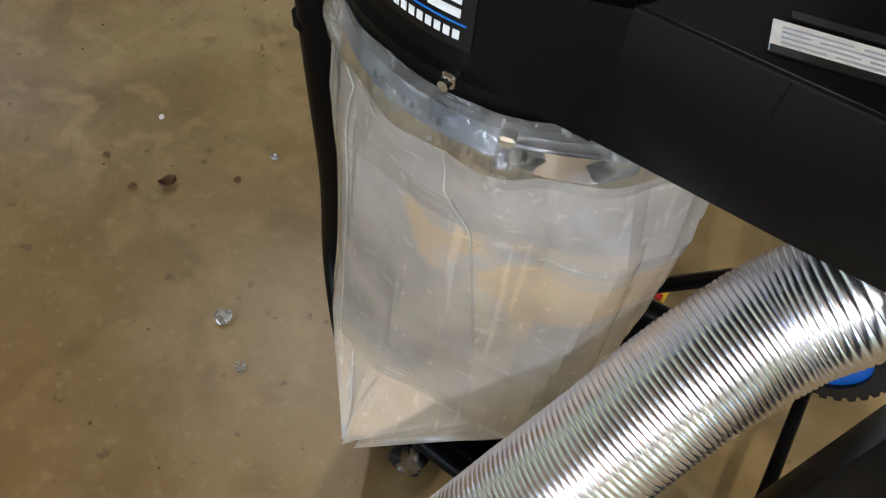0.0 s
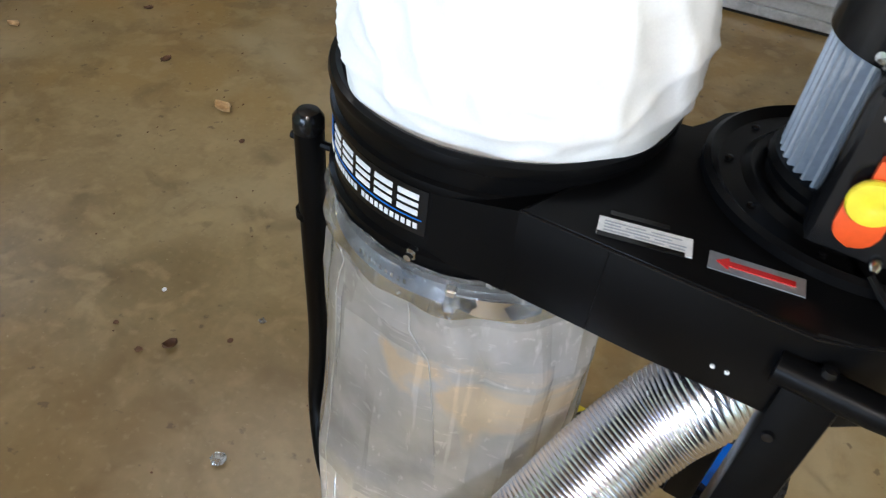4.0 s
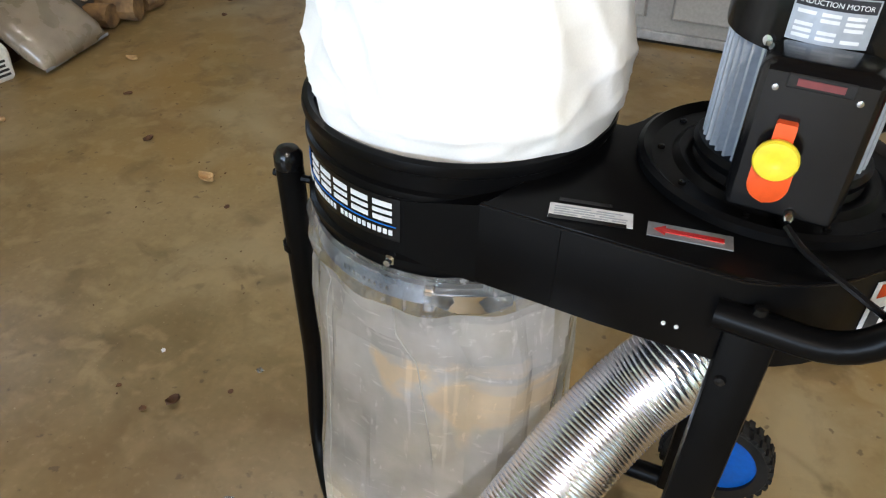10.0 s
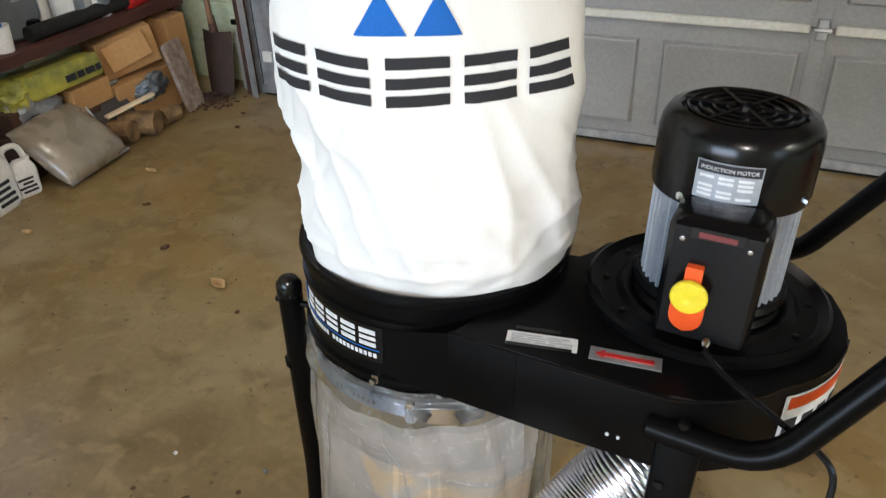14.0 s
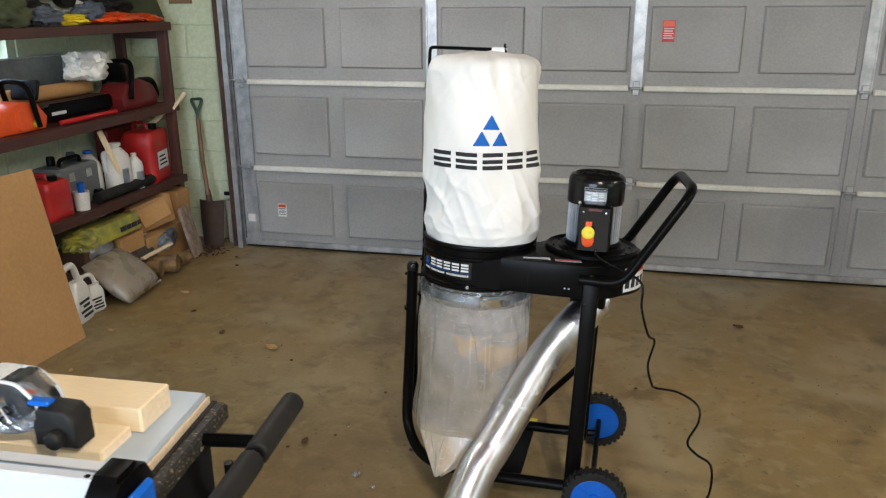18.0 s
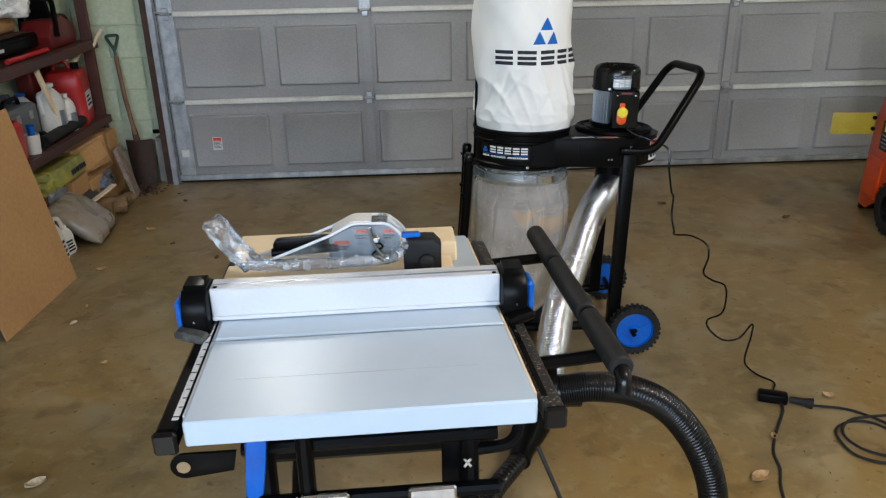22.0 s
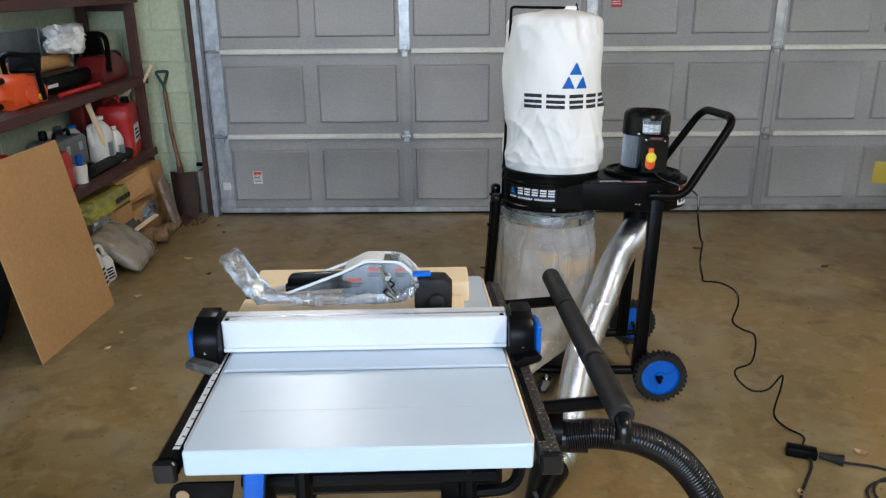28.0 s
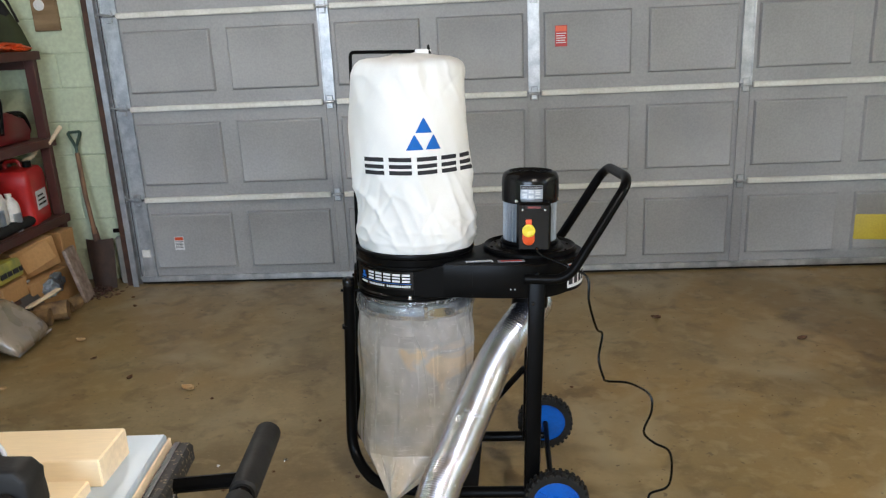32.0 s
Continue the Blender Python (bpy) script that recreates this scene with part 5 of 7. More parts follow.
# motor housing under the table and the folding stand
spart("saw_body", span(-0.24, 0.24, 0.27, 0.66, 0.56, 0.82, 0.02), M_BLACK, saw)
spart("dust_port", T([(0.24, 0.30, 0.70), (0.35, 0.28, 0.70)], [0.036, 0.034], 18), M_BLACK, saw)
spart("front_beam", T([(-0.20, 0.10, 0.735), (0.21, 0.10, 0.735)], 0.0125, 10), M_BLACK, saw)
spart("front_beam", T([(-0.20, 0.14, 0.790), (0.21, 0.14, 0.790)], 0.012, 10), M_BLACK, saw)
spart("lower_beam", T([(-0.20, 0.08, 0.640), (0.21, 0.08, 0.640)], 0.013, 10), M_BLACK, saw)
for x in (-0.072, 0.100):
    spart("zinc_clip", B((x, 0.062, 0.640), (0.078, 0.012, 0.05), 0.004), M_CHROME, saw)
for u in (-1, 1):
    spart("stand_leg", T(round_corners([(u * 0.165, 0.11, 0.80), (u * 0.165, 0.09, 0.55), (u * 0.21, -0.01, 0.02)], 0.05), 0.016, 10), M_BLACK, saw)
    spart("stand_leg", T(round_corners([(u * 0.165, 0.58, 0.60), (u * 0.18, 0.60, 0.40), (u * 0.23, 0.68, 0.02)], 0.05), 0.016, 10), M_BLACK, saw)
    spart("stand_foot", L([(0, 0), (0.02, 0), (0.019, 0.03), (0, 0.03)], 12, Matrix.Translation((u * 0.212, -0.012, 0))), M_RUBBER, saw)
    spart("stand_foot", L([(0, 0), (0.02, 0), (0.019, 0.03), (0, 0.03)], 12, Matrix.Translation((u * 0.232, 0.682, 0))), M_RUBBER, saw)
spart("slot_leg", T([(-0.10, 0.09, 0.80), (-0.10, 0.075, 0.60)], 0.014, 10), M_BLACK, saw)
spart("fold_tube", T(round_corners([(0.155, 0.10, 0.70), (0.245, 0.11, 0.70), (0.262, 0.15, 0.79)], 0.03), 0.010, 8), M_BLACK, saw)
spart("side_plate", span(0.12, 0.175, 0.118, 0.126, 0.60, 0.80, 0.002), M_BLACK, saw)
bm = bmesh.new()
for a in (-35, 35):
    box(bm, (0.158, 0.07, 0.700), (0.005, 0.004, 0.02), 0.001, (0, a, 0))
spart("wing_bolt", bm, M_CHROME, saw)
for x in (-0.085, -0.115):
    spart("clevis_bolt", L([(0, 0), (0.008, 0), (0.008, 0.01), (0, 0.012)], 8, facing((x, 0.062, 0.655))), M_CHROME, saw)
lev = bmesh.new()
prism(lev, [(0.018, 0.105), (0.03, 0.085), (0.022, 0.02), (0.012, -0.06), (-0.006, -0.075), (-0.02, -0.06), (-0.014, 0.0), (-0.010, 0.08)], 0, 0.018, facing((-0.172, 0.05, 0.735)) @ Matrix.Diagonal((0.85, 0.68, 1, 1)), 0.004)
spart("stand_lever", lev, M_BLUE, saw, "blue stand release lever")
eye_plate = bmesh.new()
outer = [(0.030 * math.cos(radians(a)), 0.030 * math.sin(radians(a))) for a in range(90, 271, 20)] + [(0.10, -0.018), (0.11, 0.03)]
prism(eye_plate, outer, 0, 0.006, facing((-0.265, 0.02, 0.772)) @ Matrix.Diagonal((0.7, 0.7, 1, 1)), 0.001)
spart("eye_plate", eye_plate, M_BLACK, saw)
spart("eye_hole", L([(0, 0), (0.010, 0), (0.010, 0.0012), (0, 0.0012)], 14, facing((-0.266, 0.013, 0.772))), M_LUMBER, saw)
spart("saw_cord", T(smooth_path([(0.26, 0.02, 0.76), (0.30, -0.02, 0.66), (0.37, -0.05, 0.45), (0.42, -0.08, 0.15), (0.50, -0.16, 0.006), (0.62, -0.3, 0.006)], 6), 0.0035, 6), M_RUBBER, saw)

# boards on the table and the wrapped blade guard on them
def board(x0, x1, y0, y1, z0, z1, label):
    ob = thing("pine_board", label, "board", ((x0 + x1) / 2, (y0 + y1) / 2, z0), 2.0, "boards on the saw")
    m = ((x1 - x0) / 2, (y1 - y0) / 2, z1 - z0)
    part("plank", span(-m[0], m[0], -m[1], m[1], 0, m[2], 0.002), M_PINE, ob, "", True)
    part("end_grain", span(m[0], m[0] + 0.001, -m[1] + 0.002, m[1] - 0.002, 0.002, m[2] - 0.002), M_PINE_END, ob, "", True)
    return ob


board(1.13, 1.577, -3.485, -3.395, 0.8575, 0.9015, "long pale pine board lying across the saw table")
board(1.118, 1.567, -3.575, -3.495, 0.8575, 0.876, "shorter pine board lying against the other board")
guard = thing("blade_guard", "clear blade guard and riving knife wrapped in plastic film", "blade guard", (1.35, -3.53, 0.90))
M_GUARDGREY = mat("guard_grey", (0.24, 0.28, 0.32), (0.17, 0.20, 0.23), rough=0.4, scale=30)
RIM = [(1.184, 0.902), (1.333, 0.960), (1.377, 0.983), (1.443, 0.981), (1.470, 0.956), (1.480, 0.933), (1.440, 0.897)]
XZ = Matrix(((1, 0, 0, 0), (0, 0, 1, 0), (0, 1, 0, 0), (0, 0, 0, 1)))
for yg in (-3.572, -3.520):
    shield = part("side_shield", P(RIM, yg - 0.0012, yg + 0.0012, XZ), M_CLEAR, guard, "clear plastic side shield")
    part("shield_rim", T(round_corners([(x, yg, z) for x, z in RIM], 0.012, 4), 0.0030, 8), M_FENCE, shield, "bright moulded rim")
part("top_bridge", P([(1.335, 0.9635), (1.378, 0.9865), (1.412, 0.986), (1.412, 0.982), (1.379, 0.982), (1.337, 0.959)], -3.569, -3.523, XZ), M_WHITE, guard, "white bridge plate between the shields")
part("top_bridge", P([(1.425, 0.985), (1.444, 0.985), (1.472, 0.958), (1.468, 0.955), (1.442, 0.981), (1.425, 0.981)], -3.569, -3.523, XZ), M_CLEAR, guard, "clear bridge between the shields")
body = part("guard_plate", P([(1.325, 0.905), (1.462, 0.905), (1.466, 0.948), (1.440, 0.968), (1.375, 0.968), (1.328, 0.944)], -3.548, -3.540, XZ, 0.002), M_GUARDGREY, guard, "grey warning-printed guard plate")
for x, z, w in ((1.352, 0.936, 0.030), (1.392, 0.958, 0.028), (1.444, 0.957, 0.022)):
    part("warning_stripe", B((x, -3.5492, z), (w, 0.002, 0.0065)), M_ORANGE, body)
    part("print_bar", B((x, -3.5492, z - 0.009), (w, 0.002, 0.002)), M_INK_BLACK, body)
    part("print_bar", B((x - w * 0.1, -3.5492, z - 0.014), (w * 0.8, 0.002, 0.002)), M_INK_BLACK, body)
part("knife_bar", P(rounded(0.118, 0.034, 0.014, 4), -0.009, 0.009, facing((1.276, -3.535, 0.929)) @ Matrix.Rotation(radians(3), 4, "Z"), 0.003), M_BLACK, guard, "dark riving knife bar")
part("tube_bar", T([(1.215, -3.545, 0.918), (1.345, -3.545, 0.926)], 0.009, 12), M_BLACK, guard)
for x, z in ((1.420, 0.952), (1.478, 0.937), (1.452, 0.918)):
    part("pivot_bolt", L([(0, 0), (0.0085, 0), (0.0085, 0.006), (0.005, 0.010), (0, 0.010)], 12, facing((x, -3.575, z))), M_CHROME, guard)
part("spring", T([(1.422 + 0.010 * math.sin(k * 0.5), -3.580, 0.946 - k * 0.0026) for k in range(16)], 0.0022, 6), M_BLACK, guard)
part("spring_lever", T(round_corners([(1.408, -3.578, 0.975), (1.414, -3.580, 0.945), (1.432, -3.580, 0.915), (1.452, -3.578, 0.905)], 0.015), 0.0040, 8), M_CHROME, guard)
part("clip_lever", B((1.486, -3.575, 0.958), (0.036, 0.020, 0.008), 0.003, (0, 0, 4)), M_BLUE, guard, "blue clip lever")
foam = P([(1.472, 0.888), (1.544, 0.888), (1.544, 0.935), (1.530, 0.949), (1.484, 0.951), (1.470, 0.930)], -3.585, -3.540, XZ, 0.006)
bmesh.ops.subdivide_edges(foam, edges=foam.edges[:], cuts=2, use_grid_fill=True)
for v in foam.verts:
    v.co += noise.noise_vector(v.co * 60) * 0.0018
part("splitter_block", foam, M_RUBBER, guard, "black rubber-coated splitter block", sharp=50)
part("splitter_knob", L([(0, 0), (0.013, 0), (0.015, 0.004), (0.015, 0.014), (0.011, 0.018), (0, 0.018)], 14, facing((1.515, -3.586, 0.908))), M_RUBBER, guard)


def wrap_skin(path, radii, seed, flat=1.0):
    """Tightly crumpled film: small sharp facets pulled along the bundle."""
    bm = bmesh.new()
    tube(bm, path, radii, 22, True, flat)
    for v in bm.verts:
        q = Vector((v.co.x * 22 + seed, v.co.y * 75, v.co.z * 60))
        v.co += noise.noise_vector(q) * 0.0036 + noise.noise_vector(v.co * 110) * 0.0022
    return bm


part("film_wrap", wrap_skin(smooth_path([(1.112, -3.570, 1.000), (1.132, -3.572, 0.970), (1.156, -3.575, 0.938), (1.186, -3.580, 0.908)], 12), [0.014] + [0.0215] * 35 + [0.015], 1.0, 1.0), M_WRAP, guard, "crinkled clear plastic wrap", sharp=14)
part("film_wrap", wrap_skin(smooth_path([(1.172, -3.582, 0.915), (1.21, -3.582, 0.908), (1.29, -3.581, 0.907), (1.37, -3.580, 0.908), (1.435, -3.580, 0.912), (1.465, -3.579, 0.922), (1.480, -3.578, 0.940)], 12), [0.008] + [0.0125] * 30 + [0.0115] * 30 + [0.010] * 11 + [0.006], 5.0, 0.7), M_WRAP, guard, "crinkled clear plastic wrap", sharp=14)

# black ribbed hose from the saw's port, and its reducer on the floor
hose = thing("dust_hose", "black ribbed plastic dust hose curving from the saw to the floor", "hose", (2.0, -3.6, 0))
hp = smooth_path([(1.755, -3.72, 0.690), (1.82, -3.725, 0.698), (1.90, -3.73, 0.685), (1.973, -3.725, 0.633), (2.032, -3.735, 0.549), (2.065, -3.745, 0.450), (2.080, -3.75, 0.300), (2.075, -3.75, 0.130), (2.05, -3.80, 0.040), (1.90, -3.84, 0.032), (1.72, -3.76, 0.032), (1.63, -3.55, 0.032), (1.66, -3.28, 0.036), (1.780, -3.09, 0.048)], 60)
part("ribbed_hose", T(hp, [(0.0268, 0.0284, 0.0292, 0.0284)[i % 4] for i in range(len(hp))], 20), M_BLACKGLOSS, hose, sharp=100)
part("hose_cuff", T([(1.735, -3.713, 0.686), (1.795, -3.715, 0.685)], 0.031, 18), M_BLACKGLOSS, hose)
part("reducer", T([(1.777, -3.10, 0.047), (1.790, -3.06, 0.050), (1.820, -2.985, 0.056), (1.850, -2.920, 0.058)], [0.034, 0.036, 0.052, 0.0575], 20), M_BLACK, hose)

# ---- snow blower beside the door ----
sb = thing("snow_blower", "orange walk-behind snow blower with a black engine and chute", "snow blower", (4.2, -1.1, 0))
YZ = Matrix(((0, 0, 1, 0), (1, 0, 0, 0), (0, 1, 0, 0), (0, 0, 0, 1)))
side = [(-1.20, 0.16), (-1.00, 0.03), (-0.90, 0.03), (-0.91, 0.22), (-0.94, 0.52), (-0.985, 0.63), (-1.17, 0.63), (-1.22, 0.45)]
for x in (3.985, 4.66):
    part("housing_side", P(side, x, x + 0.012, YZ, 0.002), M_ORANGE, sb, "red-orange auger housing side")
back = [(-1.17, 0.63), (-0.97, 0.63), (-0.96, 0.618), (-1.16, 0.618), (-1.21, 0.45), (-1.19, 0.17), (-1.20, 0.16), (-1.22, 0.45)]
part("housing_back", P(back, 3.997, 4.66, YZ), M_ORANGE, sb)
part("housing_flare", B((3.985, -1.03, 0.22), (0.02, 0.18, 0.22), 0.008, (0, 4, 0)), M_ORANGE, sb)
part("scraper", span(3.99, 4.67, -0.93, -0.90, 0.0, 0.05, 0.003), M_BLACK, sb)
part("auger", T([(4.0 + 0.66 * k / 60, -1.06 + 0.13 * math.cos(k * 0.55), 0.28 + 0.13 * math.sin(k * 0.55)) for k in range(61)], 0.018, 6), M_ORANGE, sb)
st = part("housing_label", span(3.981, 3.9845, -1.13, -1.04, 0.38, 0.53), M_BLACKGLOSS, sb, "black and white instruction label")
part("label_mark", span(3.9795, 3.981, -1.13, -1.075, 0.48, 0.525), M_PAPER, st)
for i, z in enumerate((0.455, 0.435, 0.415, 0.395)):
    part("print_bar", span(3.9795, 3.981, -1.12, -1.055 - 0.01 * (i % 2), z, z + 0.006), M_GALV, st)
# drift board bolted to the edge of the housing
board_y = part("drift_board", P(rounded(0.225, 0.118, 0.008), 0, 0.006, facing((3.868, -0.935, 0.492)), 0.0015), M_DULLYELLOW, sb, "yellow plastic drift board bolted to the housing")
for z in (0.465, 0.525):
    part("board_bolt", L([(0, 0), (0.011, 0), (0.011, 0.010), (0.005, 0.014), (0, 0.014)], 10, facing((3.972, -0.942, z))), M_BLACK, board_y)
# chute
ch = bmesh.new()
rings = []
for cx, cy, w, d, z in ((4.17, -1.07, 0.16, 0.16, 0.62), (4.15, -1.06, 0.13, 0.13, 0.75), (4.135, -1.05, 0.125, 0.115, 0.92), (4.130, -1.04, 0.13, 0.11, 1.0)):
    rings.append([(cx - w / 2, cy - d / 2, z), (cx + w / 2, cy - d / 2, z), (cx + w / 2, cy + d / 2, z), (cx - w / 2, cy + d / 2, z)])
chute = part("chute", grid_skin(ch, rings), M_ORANGE, sb, "tall orange discharge chute")
ch = bmesh.new()
rings = []
for cx, cy, w, d, z in ((4.130, -1.04, 0.136, 0.118, 1.003), (4.128, -1.02, 0.138, 0.10, 1.10), (4.126, -0.99, 0.136, 0.07, 1.155)):
    rings.append([(cx - w / 2, cy - d / 2, z), (cx + w / 2, cy - d / 2, z), (cx + w / 2, cy + d / 2, z), (cx - w / 2, cy + d / 2, z)])
part("deflector", grid_skin(ch, rings), M_ORANGE, chute)
part("chute_label", span(4.085, 4.115, -1.102, -1.098, 1.03, 1.085), M_PAPER, chute)
part("chute_label", span(4.118, 4.185, -1.101, -1.097, 1.035, 1.085), M_BLACKGLOSS, chute)
part("chute_label", span(4.095, 4.155, -1.0955, -1.0915, 1.105, 1.13), M_PAPER, chute)
part("chute_label", span(4.105, 4.145, -1.1125, -1.1075, 0.935, 0.96), M_PAPER, chute)
for x in (4.10, 4.13, 4.16):
    part("hinge_bolt", L([(0, 0), (0.005, 0), (0.004, 0.004), (0, 0.005)], 8, facing((x, -1.100, 0.995))), M_CHROME, chute)
part("chute_ring", L([(0.085, 0.60), (0.105, 0.60), (0.105, 0.635), (0.085, 0.635)], 24, Matrix.Translation((4.17, -1.07, 0))), M_BLACK, sb)
part("chute_lamp", L([(0, 0), (0.032, 0.004), (0.036, 0.022), (0.026, 0.07), (0, 0.078)], 16, pose(4.150, -1.20, 0.84, 60, 0, -25)), M_BLACK, sb)
part("chute_rod", T(smooth_path([(4.15, -1.2, 0.86), (4.13, -1.21, 0.78), (4.10, -1.20, 0.66), (4.05, -1.22, 0.50), (4.06, -1.26, 0.36), (4.16, -1.36, 0.28)], 6), [0.016] * 5 + [0.010] * 26, 10), M_BLACK, sb)
# chassis and engine
part("chassis", P([(-1.42, 0.05), (-1.20, 0.05), (-1.20, 0.20), (-1.28, 0.24), (-1.42, 0.24)], 4.075, 4.72, YZ, 0.008), M_ORANGE, sb, "orange chassis tub")
lb = part("chassis_label", span(4.13, 4.20, -1.4235, -1.4205, 0.155, 0.215), M_PAPER, sb, "white warning label")
part("label_print", span(4.14, 4.185, -1.4250, -1.4236, 0.165, 0.20), M_GALV, lb)
part("chassis_slot", B((4.28, -1.423, 0.19), (0.07, 0.01, 0.02), 0.004), M_BLACK, sb)
part("engine_block", B((4.26, -1.27, 0.43), (0.42, 0.26, 0.40), 0.03, (0, 0, 0), 2), M_BLACK, sb)
for k in range(5):
    part("cooling_slat", B((4.18, -1.4015, 0.34 + 0.035 * k), (0.13, 0.004, 0.008), 0.001), M_GALV if k % 2 else M_BLACKGLOSS, sb)
part("engine_badge", B((4.22, -1.402, 0.575), (0.11, 0.003, 0.018)), M_PAPER, sb)
part("spark_lead", T(smooth_path([(4.08, -1.38, 0.58), (4.06, -1.43, 0.50), (4.09, -1.44, 0.38), (4.14, -1.42, 0.30)], 5), 0.007, 6), M_BLACKGLOSS, sb)
part("throttle_knob", L([(0, 0), (0.014, 0), (0.014, 0.015), (0, 0.017)], 10, facing((4.10, -1.402, 0.53))), M_BLUE, sb)
part("recoil_cover", L([(0, 0), (0.12, 0), (0.125, 0.03), (0.10, 0.06), (0.03, 0.07), (0, 0.07)], 28, facing((4.36, -1.40, 0.40))), M_BLACKGLOSS, sb)
part("recoil_badge", L([(0, 0.07), (0.03, 0.07), (0.028, 0.076), (0, 0.076)], 18, facing((4.36, -1.40, 0.40))), M_GALV, sb)
part("fuel_tank", B((4.46, -1.23, 0.64), (0.34, 0.22, 0.15), 0.04, (0, 0, 0), 3), M_BLACKGLOSS, sb)
part("tank_strip", B((4.40, -1.345, 0.655), (0.18, 0.01, 0.012), 0.002), M_GALV, sb)
part("muffler_shield", B((4.33, -1.24, 0.765), (0.19, 0.16, 0.03), 0.01, (6, 5, 12), 2), M_WHITE, sb, "white heat shield on the engine")
part("carburettor", B((4.24, -1.40, 0.47), (0.06, 0.05, 0.06), 0.01), M_GALV, sb)
part("primer_bulb", L([(0, 0), (0.018, 0), (0.016, 0.012), (0, 0.016)], 12, facing((4.30, -1.405, 0.56))), M_RED, sb)
part("choke_knob", L([(0, 0), (0.016, 0), (0.016, 0.02), (0, 0.022)], 10, facing((4.22, -1.40, 0.40))), M_RED, sb)
for z in (0.30, 0.33, 0.60):
    part("fuel_line", T(smooth_path([(4.20, -1.38, z), (4.26, -1.42, z + 0.04), (4.33, -1.41, z + 0.02), (4.38, -1.40, z - 0.02)], 5), 0.006, 6), M_RUBBER, sb)
for x in (3.99, 4.74):
    c = facing((x, -1.335, 0.137), (-1, 0, 0))
    ty = part("wheel", lathe(bmesh.new(), [(0.070, -0.048), (0.114, -0.054), (0.129, -0.044), (0.135, -0.022), (0.135, 0.022), (0.129, 0.044), (0.114, 0.054), (0.070, 0.048), (0.070, -0.048)], 36, c, False), M_RUBBER, sb, "knobby black rubber tyre")
    bm = bmesh.new()
    for k in range(20):
        for s in (-1, 1):
            a = math.tau * (k + 0.25 * s) / 20
            r3 = (c.to_3x3() @ Matrix.Rotation(a, 3, "Z") @ Matrix.Rotation(s * 0.5, 3, "X")).to_4x4()
            bmesh.ops.create_cube(bm, size=1.0, matrix=Matrix.Translation(c @ Vector((0.133 * math.cos(a), 0.133 * math.sin(a), s * 0.024))) @ r3 @ Matrix.Diagonal((0.012, 0.014, 0.043, 1)))
    part("tread", bm, M_RUBBER, ty)
    part("rim", L([(0, -0.026), (0.071, -0.043), (0.071, 0.043), (0.058, 0.026), (0.018, 0.018), (0, 0.026)], 28, c), M_BLACK, ty)
part("axle", T([(3.95, -1.335, 0.137), (4.78, -1.335, 0.137)], 0.012, 8), M_BLACK, sb)
for x in (4.22, 4.62):
    part("handlebar", T(round_corners([(x, -1.38, 0.30), (x, -1.75, 0.62), (x, -2.05, 0.92), (x, -2.22, 0.95)], 0.08), 0.014, 8), M_BLACK, sb)
part("control_panel", P([(-1.84, 0.74), (-1.80, 0.78), (-1.98, 0.96), (-2.03, 0.94)], 4.19, 4.65, YZ, 0.006), M_BLACK, sb)
pv = Vector((3.96, -1.34, 0))
sb.matrix_basis = Matrix.Translation(pv + Vector((-0.027, 0, 0))) @ Matrix.Rotation(radians(-9), 4, "Z") @ Matrix.Translation(-pv) @ sb.matrix_basis
pole = solid("broom_pole", T([(4.86, -0.28, 0.0), (4.98, 0.11, 0.98)], 0.013, 10), M_YELLOW, "yellow pole leaning in the corner by the door", "pole")

# ---- wooden shelf unit along the side wall ----
SX0, SX1, SY0, SY1 = -0.775, -0.415, -2.75, -0.035
SH = (0.480, 0.937, 1.425)
unit = thing("shelf_unit", "dark red-brown wooden shelf unit crowded with tools", "shelf", (-0.6, -1.4, 0))
for z in SH:
    part("shelf_board", span(SX0, SX1, SY0, SY1 - 0.005, z - 0.022, z, 0.003), M_SHELF, unit)
    part("front_rail", span(SX1 + 0.001, SX1 + 0.022, SY0, SY1, z - 0.05, z - 0.002, 0.003), M_SHELF, unit)
for y in (SY1 - 0.045, -1.40, SY0 + 0.001):
    for x in (SX0 + 0.001, SX1 - 0.06):
        if not (y == -1.40 and x > -0.5):
            part("post", span(x, x + 0.058, y + 0.0005, y + 0.0425, 0.0, SH[2] - 0.0225, 0.004), M_SHELF, unit)
part("end_brace", span(SX0 + 0.06, SX1 - 0.062, SY1 - 0.03, SY1 - 0.01, SH[2] - 0.10, SH[2] - 0.024, 0.003), M_SHELF, unit)


